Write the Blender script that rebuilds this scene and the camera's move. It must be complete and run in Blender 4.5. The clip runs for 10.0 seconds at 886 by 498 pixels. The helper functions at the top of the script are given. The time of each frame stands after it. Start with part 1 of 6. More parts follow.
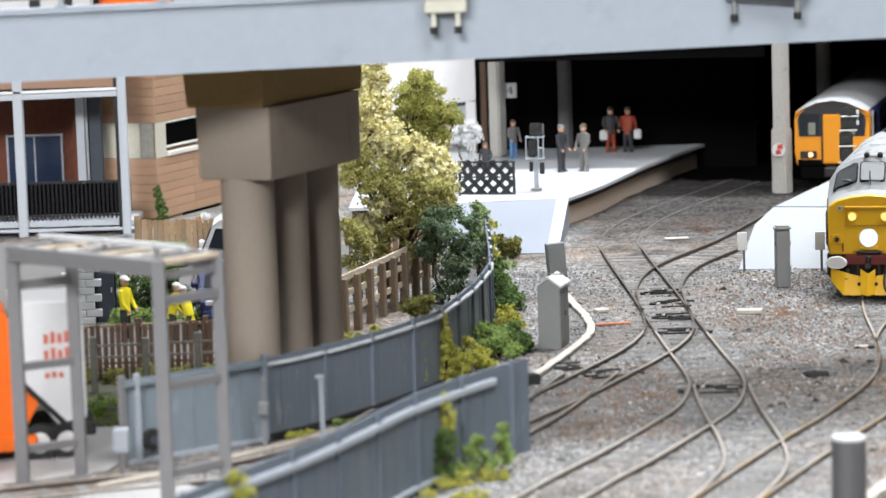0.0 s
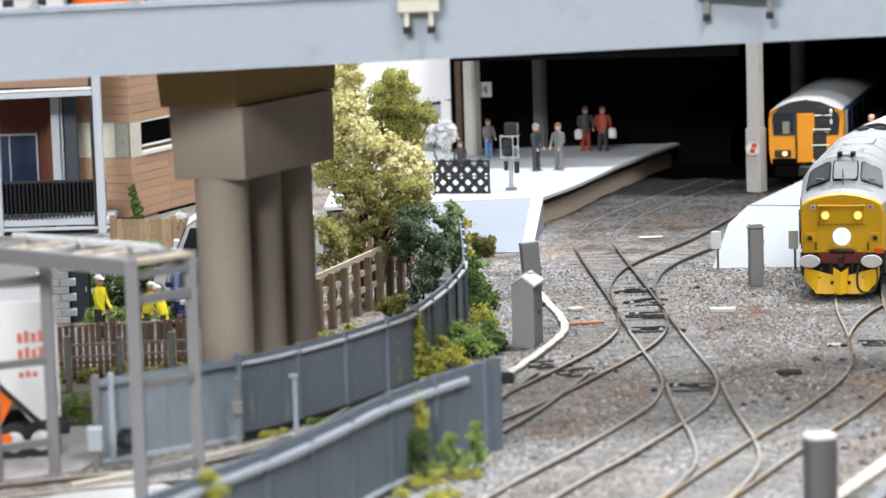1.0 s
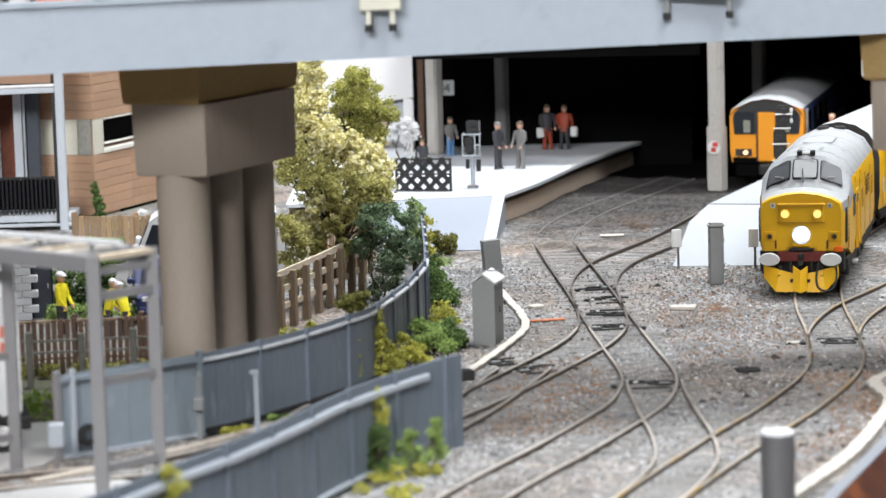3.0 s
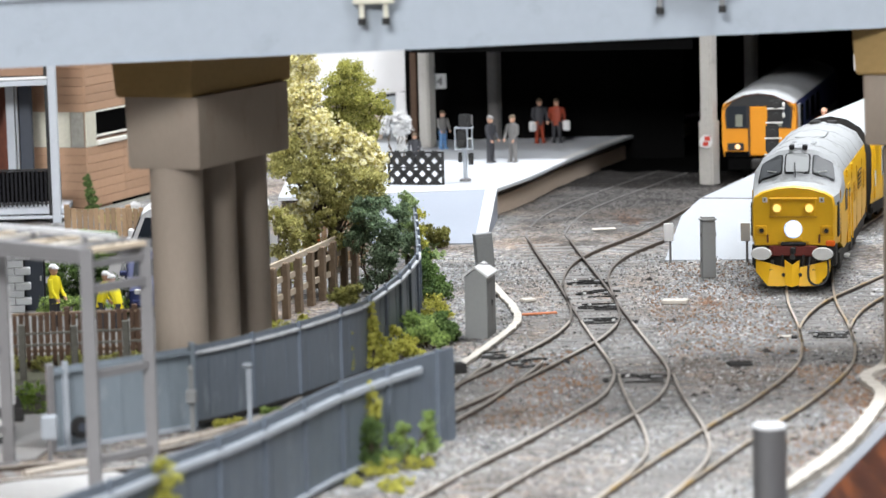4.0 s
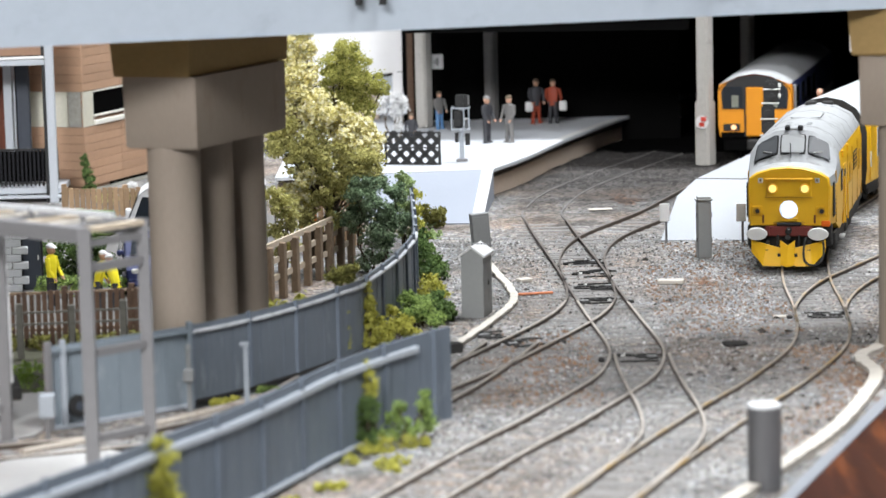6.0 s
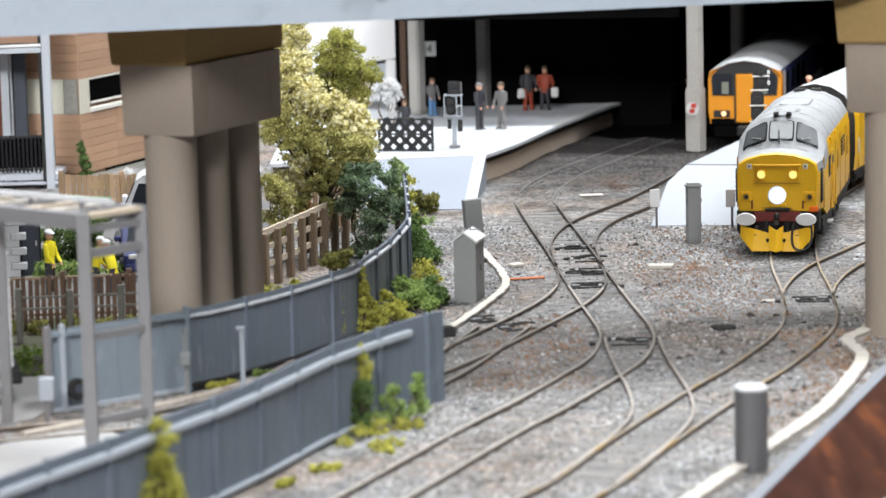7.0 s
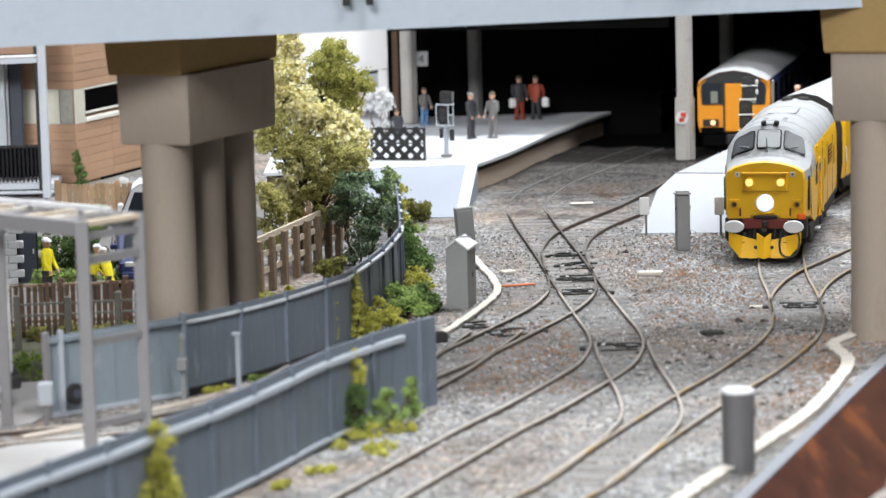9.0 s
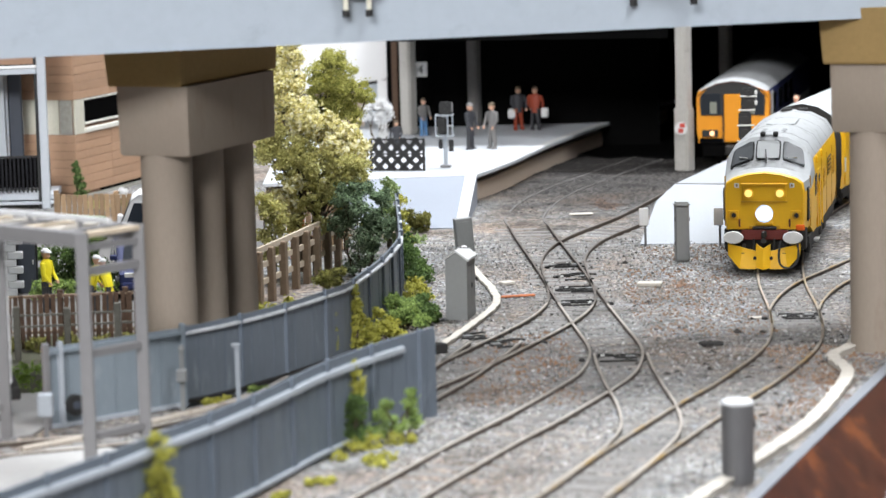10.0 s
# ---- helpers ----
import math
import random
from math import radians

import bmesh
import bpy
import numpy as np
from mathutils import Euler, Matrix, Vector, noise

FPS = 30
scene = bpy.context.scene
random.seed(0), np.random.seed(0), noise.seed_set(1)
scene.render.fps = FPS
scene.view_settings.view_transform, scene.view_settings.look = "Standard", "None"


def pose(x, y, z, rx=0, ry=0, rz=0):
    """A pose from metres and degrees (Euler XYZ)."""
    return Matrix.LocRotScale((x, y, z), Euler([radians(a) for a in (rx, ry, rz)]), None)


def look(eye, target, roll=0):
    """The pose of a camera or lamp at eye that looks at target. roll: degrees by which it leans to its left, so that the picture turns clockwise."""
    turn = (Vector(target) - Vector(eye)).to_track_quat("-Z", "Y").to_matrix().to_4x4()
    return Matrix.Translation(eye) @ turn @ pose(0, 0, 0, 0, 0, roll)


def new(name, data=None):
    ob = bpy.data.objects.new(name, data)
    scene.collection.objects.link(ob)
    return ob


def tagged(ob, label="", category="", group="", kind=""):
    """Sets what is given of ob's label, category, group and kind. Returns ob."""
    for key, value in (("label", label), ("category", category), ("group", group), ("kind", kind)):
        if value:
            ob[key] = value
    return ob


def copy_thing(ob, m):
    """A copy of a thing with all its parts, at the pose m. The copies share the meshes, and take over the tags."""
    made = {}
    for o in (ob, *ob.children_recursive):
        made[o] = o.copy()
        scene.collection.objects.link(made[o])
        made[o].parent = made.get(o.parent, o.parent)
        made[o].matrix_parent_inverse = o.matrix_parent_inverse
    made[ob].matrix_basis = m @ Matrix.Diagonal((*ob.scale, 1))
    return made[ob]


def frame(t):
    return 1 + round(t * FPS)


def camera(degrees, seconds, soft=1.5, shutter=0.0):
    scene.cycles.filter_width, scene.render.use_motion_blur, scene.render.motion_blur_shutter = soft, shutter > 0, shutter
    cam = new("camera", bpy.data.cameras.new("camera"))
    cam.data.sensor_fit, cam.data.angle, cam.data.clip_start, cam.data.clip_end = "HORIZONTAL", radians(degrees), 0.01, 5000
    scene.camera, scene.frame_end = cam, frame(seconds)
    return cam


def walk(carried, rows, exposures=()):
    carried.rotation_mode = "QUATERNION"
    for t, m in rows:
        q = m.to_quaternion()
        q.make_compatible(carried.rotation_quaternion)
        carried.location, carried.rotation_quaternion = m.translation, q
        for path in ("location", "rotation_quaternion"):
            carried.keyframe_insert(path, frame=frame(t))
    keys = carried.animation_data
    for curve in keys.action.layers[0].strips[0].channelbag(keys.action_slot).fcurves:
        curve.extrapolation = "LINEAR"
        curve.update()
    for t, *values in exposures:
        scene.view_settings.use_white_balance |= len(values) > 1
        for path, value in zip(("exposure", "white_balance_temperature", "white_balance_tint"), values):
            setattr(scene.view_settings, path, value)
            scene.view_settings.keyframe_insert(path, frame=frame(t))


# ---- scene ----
# A model railway at 1:76.2. Plans are drawn in scale metres and brought to true size by S.
S = 1 / 76.2
cam = camera(17.0, 10.0, soft=1.5)
cam.data.dof.use_dof = True
cam.data.dof.focus_distance = 90 * S
cam.data.dof.aperture_fstop = 29

# seconds, eye in metres, heading to the left, tilt and lean in degrees
PATH = [
    (0, -0.00185, 0.02412, 0.16527, 1.498, -7.421, -1.840),
    (0.5, -0.00126, 0.02228, 0.16601, 1.272, -7.467, -1.808),
    (1, -0.00045, 0.02206, 0.16561, 1.067, -7.458, -1.839),
    (1.5, 0.00020, 0.02156, 0.16549, 0.859, -7.459, -1.810),
    (2, 0.00082, 0.02044, 0.16541, 0.666, -7.460, -1.772),
    (2.5, 0.00061, 0.01948, 0.16551, 0.472, -7.472, -1.721),
    (4, -0.00010, 0.01716, 0.16583, 0.187, -7.639, -1.464),
    (4.5, -0.00009, 0.01718, 0.16574, 0.173, -7.724, -1.390),
    (5, -0.00005, 0.01776, 0.16555, 0.173, -7.809, -1.359),
    (6.5, -0.00013, 0.00836, 0.16691, 0.073, -8.158, -1.403),
    (7, 0.00000, 0.00001, 0.16798, 0.000, -8.300, -1.420),
    (7.5, -0.00009, -0.00675, 0.16813, -0.067, -8.344, -1.453),
    (8, -0.00008, -0.01122, 0.16863, -0.112, -8.315, -1.491),
    (8.5, -0.00002, -0.01455, 0.16882, -0.141, -8.203, -1.480),
    (9, -0.00023, -0.01441, 0.16897, -0.167, -8.106, -1.472),
    (9.5, -0.00009, -0.01500, 0.16932, -0.168, -8.009, -1.486),
    (10, -0.00039, -0.01485, 0.16951, -0.192, -7.920, -1.473),
]


def aim(x, y, z, yaw, tilt, lean):
    a, b = radians(yaw), radians(tilt)
    way = Vector((-math.sin(a) * math.cos(b), math.cos(a) * math.cos(b), math.sin(b)))
    return look((x, y, z), Vector((x, y, z)) + way, lean)


walk(cam, [(t, aim(*row)) for t, *row in PATH])

# ---- light: an exhibition hall, with lamps at its ceiling and a low front fill ----
scene.view_settings.exposure = 0.0
world = bpy.data.worlds.new("world")
scene.world = world
world.use_nodes = True
world.node_tree.nodes["Background"].inputs[0].default_value = (0.9, 0.95, 1.0, 1)
world.node_tree.nodes["Background"].inputs[1].default_value = 0.3


def area_lamp(name, eye, target, size, watts, colour=(1, 1, 1)):
    lamp = bpy.data.lights.new(name, "AREA")
    lamp.shape, lamp.size, lamp.size_y = "RECTANGLE", size[0] * S, size[1] * S
    lamp.energy, lamp.color = watts, colour
    ob = new(name, lamp)
    ob.matrix_world = look(Vector(eye) * S, Vector(target) * S)
    return ob


area_lamp("hall_light", (22, 152, 222), (2, 80, 0), (140, 40), 205, (0.95, 0.985, 1.03))
area_lamp("hall_light", (84, -22, 215), (0, 75, 3), (90, 90), 97, (0.97, 0.99, 1.03))
# Unseen low lamp, added to brighten upright faces from the front.
area_lamp("hall_light", (-104, -209, 160), (0, 75, 3), (165, 60), 246, (0.985, 0.99, 1.01))

# ---- materials ----
K = 1 / S


def nodes_of(name):
    m = bpy.data.materials.new(name)
    m.use_nodes = True
    return m, m.node_tree.nodes, m.node_tree.links, m.node_tree.nodes["Principled BSDF"]


def coords(nodes, links, scale=(1, 1, 1)):
    """Object coordinates in scale metres."""
    tc, mp = nodes.new("ShaderNodeTexCoord"), nodes.new("ShaderNodeMapping")
    mp.inputs["Scale"].default_value = [K * s for s in scale]
    links.new(tc.outputs["Object"], mp.inputs["Vector"])
    return mp.outputs["Vector"]


def noise_tex(nodes, links, vec, scale, detail=4, rough=0.6):
    n = nodes.new("ShaderNodeTexNoise")
    n.inputs["Scale"].default_value, n.inputs["Detail"].default_value = scale, detail
    n.inputs["Roughness"].default_value = rough
    links.new(vec, n.inputs["Vector"])
    return n.outputs["Fac"]


def ramp(nodes, links, fac, stops):
    r = nodes.new("ShaderNodeValToRGB")
    while len(r.color_ramp.elements) < len(stops):
        r.color_ramp.elements.new(0.5)
    for e, (p, c) in zip(r.color_ramp.elements, stops):
        e.position, e.color = p, (*c, 1)
    links.new(fac, r.inputs["Fac"])
    return r.outputs["Color"]


def mixed(nodes, links, fac, a, b, mode="MIX"):
    m = nodes.new("ShaderNodeMix")
    m.data_type, m.blend_type = "RGBA", mode
    for socket, v in ((m.inputs[0], fac), (m.inputs[6], a), (m.inputs[7], b)):
        if isinstance(v, (int, float)):
            socket.default_value = v
        elif isinstance(v, tuple):
            socket.default_value = (*v, 1)
        else:
            links.new(v, socket)
    return m.outputs[2]


def bumped(nodes, links, bsdf, height, strength=0.4, depth=0.02):
    b = nodes.new("ShaderNodeBump")
    b.inputs["Strength"].default_value, b.inputs["Distance"].default_value = strength, depth * S
    links.new(height, b.inputs["Height"])
    links.new(b.outputs["Normal"], bsdf.inputs["Normal"])


def surface(name, colour, rough=0.6, metal=0.0, spread=0.12, grain=30, patch=1.2, bump=0.25, depth=0.02,
            stain=None, stain_at=0.62, each=0.0, stretch=(1, 1, 1), coat=0.0, shine=0.4):
    """A painted or raw surface: fine grain, broad patches, stains of their own colour, and a slight change from piece to piece."""
    m, nodes, links, bsdf = nodes_of(name)
    vec = coords(nodes, links, stretch)
    fine, broad = noise_tex(nodes, links, vec, grain), noise_tex(nodes, links, vec, patch, 3)
    dark, light = tuple(c * (1 - spread) for c in colour), tuple(min(1, c * (1 + spread)) for c in colour)
    col = mixed(nodes, links, broad, dark, light)
    col = mixed(nodes, links, 0.5, col, ramp(nodes, links, fine, [(0.3, dark), (0.7, light)]))
    if stain:
        where = ramp(nodes, links, noise_tex(nodes, links, vec, patch * 2.3, 6, 0.7), [(stain_at, (0, 0, 0)), (stain_at + 0.12, (1, 1, 1))])
        col = mixed(nodes, links, where, col, stain)
    if each:
        info = nodes.new("ShaderNodeObjectInfo")
        tone = ramp(nodes, links, info.outputs["Random"], [(0, (1 - each,) * 3), (1, (1, 1, 1))])
        col = mixed(nodes, links, 1.0, col, tone, "MULTIPLY")
    links.new(col, bsdf.inputs["Base Color"])
    bsdf.inputs["Roughness"].default_value, bsdf.inputs["Metallic"].default_value = rough, metal
    bsdf.inputs["Coat Weight"].default_value = coat
    bsdf.inputs["Specular IOR Level"].default_value = shine
    if bump:
        bumped(nodes, links, bsdf, fine, bump, depth)
    return m


def ballast_material():
    m, nodes, links, bsdf = nodes_of("ballast")
    vec = coords(nodes, links)
    v = nodes.new("ShaderNodeTexVoronoi")
    v.inputs["Scale"].default_value = 11
    links.new(vec, v.inputs["Vector"])
    sep = nodes.new("ShaderNodeSeparateColor")
    links.new(v.outputs["Color"], sep.inputs["Color"])
    chips = ramp(nodes, links, sep.outputs["Red"], [(0.0, (0.06, 0.058, 0.057)), (0.3, (0.16, 0.157, 0.156)), (0.75, (0.255, 0.25, 0.245)), (0.9, (0.32, 0.314, 0.308)), (1.0, (0.44, 0.432, 0.424))])
    hue = ramp(nodes, links, sep.outputs["Green"], [(0.0, (0.84, 0.97, 1.14)), (0.3, (0.98, 0.98, 1.04)), (0.55, (1.04, 1.02, 0.93)), (0.75, (0.93, 1.03, 0.96)), (1.0, (1.13, 0.96, 0.92))])
    chips = mixed(nodes, links, 0.8, chips, hue, "MULTIPLY")
    broad = noise_tex(nodes, links, vec, 0.16, 5, 0.65)
    rusty = ramp(nodes, links, broad, [(0.46, (1, 1, 1)), (0.62, (0.92, 0.70, 0.54))])
    col = mixed(nodes, links, 0.8, chips, rusty, "MULTIPLY")
    # rust washed out along the cable trough and under the points
    for centre, reach in (((9.4, 67.5, 0), (1.9, 9.0)), ((2.2, 73.8, 0), (1.6, 2.6)), ((7.2, 84.0, 0), (2.0, 5.0)), ((6.2, 103.0, 0), (3.0, 7.0))):
        spot = nodes.new("ShaderNodeMapping")
        spot.inputs["Location"].default_value = [-centre[0] / reach[0], -centre[1] / reach[1], 0]
        spot.inputs["Scale"].default_value = [1 / reach[0], 1 / reach[1], 0]
        links.new(vec, spot.inputs["Vector"])
        far = nodes.new("ShaderNodeVectorMath")
        far.operation = "LENGTH"
        links.new(spot.outputs["Vector"], far.inputs[0])
        torn = nodes.new("ShaderNodeMath")
        torn.operation = "MULTIPLY_ADD"
        links.new(noise_tex(nodes, links, vec, 0.9, 6, 0.75), torn.inputs[0])
        torn.inputs[1].default_value = 1.6
        links.new(far.outputs["Value"], torn.inputs[2])
        wash = ramp(nodes, links, torn.outputs[0], [(0.9, (0.95, 0.55, 0.33)), (1.45, (1, 1, 1))])
        col = mixed(nodes, links, 0.95, col, wash, "MULTIPLY")
    # shade of the station hall put into the ballast colour, deepest at its mouth
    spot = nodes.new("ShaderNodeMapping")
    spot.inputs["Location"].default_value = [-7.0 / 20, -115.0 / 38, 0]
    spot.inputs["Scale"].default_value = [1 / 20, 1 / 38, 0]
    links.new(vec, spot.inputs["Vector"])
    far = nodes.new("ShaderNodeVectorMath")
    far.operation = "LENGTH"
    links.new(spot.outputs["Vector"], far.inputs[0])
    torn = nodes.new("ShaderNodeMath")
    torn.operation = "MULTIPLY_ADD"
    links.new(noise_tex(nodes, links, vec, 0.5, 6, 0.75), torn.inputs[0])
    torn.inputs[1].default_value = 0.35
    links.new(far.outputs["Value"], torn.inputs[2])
    hall_shade = ramp(nodes, links, torn.outputs[0], [(0.44, (0.24, 0.22, 0.205)), (0.74, (1, 1, 1))])
    col = mixed(nodes, links, 1.0, col, hall_shade, "MULTIPLY")
    grime = ramp(nodes, links, noise_tex(nodes, links, vec, 0.45, 6, 0.7), [(0.36, (0.38, 0.37, 0.36)), (0.48, (1.0, 1.0, 1.0)), (0.64, (1.36, 1.35, 1.34))])
    col = mixed(nodes, links, 0.85, col, grime, "MULTIPLY")
    clods = ramp(nodes, links, noise_tex(nodes, links, vec, 2.6, 3, 0.6), [(0.62, (1, 1, 1)), (0.72, (0.35, 0.32, 0.30))])
    col = mixed(nodes, links, 0.7, col, clods, "MULTIPLY")
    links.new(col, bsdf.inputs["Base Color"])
    bsdf.inputs["Roughness"].default_value = 0.9
    bumped(nodes, links, bsdf, v.outputs["Distance"], 0.9, 0.06)
    return m


def leaf_material(name, dark, light, spots=None, at=0.75):
    m, nodes, links, bsdf = nodes_of(name)
    vec = coords(nodes, links)
    geo = nodes.new("ShaderNodeNewGeometry")
    stops = [(0.0, dark), (at, light)] + ([(1.0, spots)] if spots else [])
    col = ramp(nodes, links, geo.outputs["Random Per Island"], stops)
    col = mixed(nodes, links, 0.7, col, ramp(nodes, links, noise_tex(nodes, links, vec, 0.9, 3), [(0.3, (0.78, 0.78, 0.78)), (0.6, (1, 1, 1))]), "MULTIPLY")
    links.new(col, bsdf.inputs["Base Color"])
    bsdf.inputs["Roughness"].default_value = 0.8
    thin, both = nodes.new("ShaderNodeBsdfTranslucent"), nodes.new("ShaderNodeMixShader")
    both.inputs[0].default_value = 0.42
    links.new(col, thin.inputs["Color"])
    links.new(bsdf.outputs[0], both.inputs[1])
    links.new(thin.outputs[0], both.inputs[2])
    links.new(both.outputs[0], nodes["Material Output"].inputs["Surface"])
    return m


def glass_material(name, colour=(0.02, 0.025, 0.03), rough=0.08):
    m, nodes, links, bsdf = nodes_of(name)
    bsdf.inputs["Base Color"].default_value = (*colour, 1)
    bsdf.inputs["Roughness"].default_value = rough
    bsdf.inputs["Specular IOR Level"].default_value = 0.35
    return m


def glow_material(name, colour, strength):
    m, nodes, links, bsdf = nodes_of(name)
    bsdf.inputs["Base Color"].default_value = (*colour, 1)
    bsdf.inputs["Emission Color"].default_value = (*colour, 1)
    bsdf.inputs["Emission Strength"].default_value = strength
    return m


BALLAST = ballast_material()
RAIL = surface("rusty_rail", (0.085, 0.066, 0.053), 0.6, 0.1, 0.3, 12, 1, 0.2, 0.01)
RAIL_DULL = surface("dusty_rail", (0.13, 0.123, 0.118), 0.7, 0.1, 0.3, 12, 1, 0.2, 0.01)
RAIL_DARK = surface("dark_rail_head", (0.13, 0.112, 0.098), 0.55, 0.2, 0.35, 6, 0.5, stain=(0.30, 0.27, 0.24), stain_at=0.6)
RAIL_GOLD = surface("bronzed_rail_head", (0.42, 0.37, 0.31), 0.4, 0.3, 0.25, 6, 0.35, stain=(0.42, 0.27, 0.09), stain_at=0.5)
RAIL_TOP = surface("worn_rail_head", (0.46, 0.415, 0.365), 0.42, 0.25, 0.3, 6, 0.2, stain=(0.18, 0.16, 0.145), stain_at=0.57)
SLEEPER = surface("weathered_sleeper", (0.225, 0.216, 0.207), 0.9, 0, 0.3, 20, 3, 0.4, 0.02, each=0.25)
BLACK = surface("flat_black", (0.004, 0.004, 0.004), 0.95, 0, 0.2, 5, 0.5, 0, shine=0.0)
ISLAND = surface("white_island_paving", (0.335, 0.355, 0.38), 0.75, 0, 0.07, 14, 0.35, 0.15, 0.01)
PLATFORM = surface("pale_platform_paving", (0.45, 0.47, 0.495), 0.75, 0, 0.07, 14, 0.35, 0.15, 0.01, stain=(0.36, 0.37, 0.38), stain_at=0.6)
RAMP = surface("pale_blue_grey_ramp", (0.26, 0.285, 0.33), 0.75, 0, 0.06, 14, 0.35, 0.15, 0.01)
COPING = surface("white_edge_line", (0.54, 0.54, 0.53), 0.7, 0, 0.08, 10, 1.5)
WALL_TOP = surface("shade_dark_brick_course", (0.07, 0.055, 0.045), 0.9, 0, 0.3, 8, 1.5, 0.3)
PLAT_WALL = surface("buff_platform_wall", (0.52, 0.43, 0.345), 0.85, 0, 0.15, 10, 0.5, 0.3)
DECK = surface("pale_grey_girder_paint", (0.375, 0.422, 0.474), 0.45, 0, 0.06, 3, 0.25, 0.05, 0.02, stain=(0.325, 0.366, 0.41), stain_at=0.58)
CONCRETE = surface("warm_grey_concrete", (0.272, 0.225, 0.182), 0.8, 0, 0.08, 14, 0.5, 0.15, 0.012, stain=(0.235, 0.185, 0.142), stain_at=0.56, stretch=(1, 1, 0.35))
BUFF = surface("ochre_brown_bearing_block", (0.25, 0.165, 0.062), 0.8, 0, 0.12, 8, 0.7, 0.2)
FENCE = surface("blue_grey_steel_paint", (0.134, 0.16, 0.193), 0.5, 0, 0.14, 8, 0.8, 0.1, 0.01, stain=(0.215, 0.245, 0.275), stain_at=0.6, stretch=(1, 1, 0.25))
FENCE_DARK = surface("dull_dark_steel_paint", (0.138, 0.16, 0.187), 0.5, 0, 0.12, 8, 0.8, 0.1, 0.01, stain=(0.23, 0.26, 0.285), stain_at=0.6, stretch=(1, 1, 0.25))
FENCE_POST = surface("dark_blue_grey_post_paint", (0.13, 0.155, 0.19), 0.55, 0, 0.1, 8, 0.8, 0.1)
BRIGHT_RAIL = surface("pale_painted_fence_rail", (0.50, 0.52, 0.54), 0.5, 0, 0.15, 8, 1.5, stain=(0.26, 0.28, 0.30), stain_at=0.55)
FENCE_RAIL = surface("light_grey_steel_rail", (0.345, 0.375, 0.41), 0.45, 0, 0.1, 8, 1.5)
STEEL = surface("galvanised_grey_paint", (0.20, 0.195, 0.198), 0.5, 0.1, 0.08, 6, 1, 0.1)
GREY_BOX = surface("mid_grey_cabinet_paint", (0.22, 0.225, 0.225), 0.55, 0, 0.06, 8, 1)
PALE_TOP = surface("pale_grey_lid", (0.56, 0.57, 0.58), 0.6, 0, 0.06, 8, 1)
WHITE = surface("white_paint", (0.62, 0.62, 0.62), 0.6, 0, 0.04, 6, 0.6, 0.05)
BROWN_WOOD = surface("brown_stained_timber", (0.095, 0.055, 0.034), 0.75, 0, 0.25, 9, 2, 0.3, 0.02, each=0.35)
TAN_WOOD = surface("tan_timber_fence", (0.36, 0.24, 0.14), 0.75, 0, 0.2, 9, 2, 0.3, 0.02, each=0.35)
CLAD = surface("tan_cladding_board", (0.48, 0.30, 0.192), 0.7, 0, 0.1, 6, 0.5, 0.15, 0.02, each=0.15)
CLAD_DARK = surface("brown_cladding_board", (0.36, 0.215, 0.14), 0.7, 0, 0.1, 6, 0.5, 0.15, 0.02, each=0.15)
CREAM = surface("cream_panel", (0.62, 0.60, 0.50), 0.7, 0, 0.1, 8, 1)
RUST_RED = surface("dark_red_brown_wall", (0.14, 0.038, 0.017), 0.6, 0, 0.35, 4, 0.6)
TROUGH = surface("pale_concrete_trough", (0.51, 0.475, 0.42), 0.85, 0, 0.12, 8, 1.2, 0.3)
# Wood grain, plus lighter stain streaks painted in for gloss reflections.
VARNISH = surface("varnished_mahogany", (0.038, 0.012, 0.007), 0.35, 0, 0.7, 1.4, 0.3, 0.1, 0.02, stretch=(2.2, 0.25, 1), coat=0.0, shine=0.06, stain=(0.115, 0.035, 0.012), stain_at=0.54)
EDGE = surface("blue_grey_edge_board", (0.20, 0.213, 0.235), 0.5, 0, 0.06, 6, 0.8)
YELLOW = surface("rail_yellow_paint", (0.80, 0.45, 0.013), 0.38, 0, 0.05, 5, 0.5, 0.03, 0.01)
ORANGE = surface("orange_yellow_cab_paint", (0.70, 0.27, 0.008), 0.45, 0, 0.05, 5, 0.5, 0.03, 0.01)
ROOF_GREY = surface("light_grey_roof_paint", (0.37, 0.38, 0.385), 0.5, 0, 0.16, 6, 0.6, 0.1, stain=(0.24, 0.24, 0.225), stain_at=0.56)
GLASS = glass_material("dark_glass", (0.02, 0.024, 0.03), 0.2)
UNDER = surface("black_underframe", (0.018, 0.017, 0.016), 0.7, 0, 0.3, 8, 2, 0.3)
YARD = surface("pale_yard_concrete", (0.36, 0.355, 0.345), 0.85, 0, 0.12, 8, 0.4, 0.25, stain=(0.36, 0.33, 0.29), stain_at=0.6)

# ---- mesh helpers; all lengths in scale metres ----


def thing(name, x=0, y=0, z=0, rz=0, rx=0, ry=0):
    ob = new(name)
    ob.empty_display_size = 0.005
    ob.matrix_basis = pose(x * S, y * S, z * S, rx, ry, rz)
    return ob


def finish(name, bm, material, smooth=False):
    bm.transform(Matrix.Diagonal((S, S, S, 1)))
    bmesh.ops.recalc_face_normals(bm, faces=bm.faces)
    me = bpy.data.meshes.new(name)
    bm.to_mesh(me)
    bm.free()
    for mat in material if isinstance(material, (list, tuple)) else (material,):
        me.materials.append(mat)
    if smooth:
        me.polygons.foreach_set("use_smooth", [True] * len(me.polygons))
        me.set_sharp_from_angle(angle=radians(35))
    return me


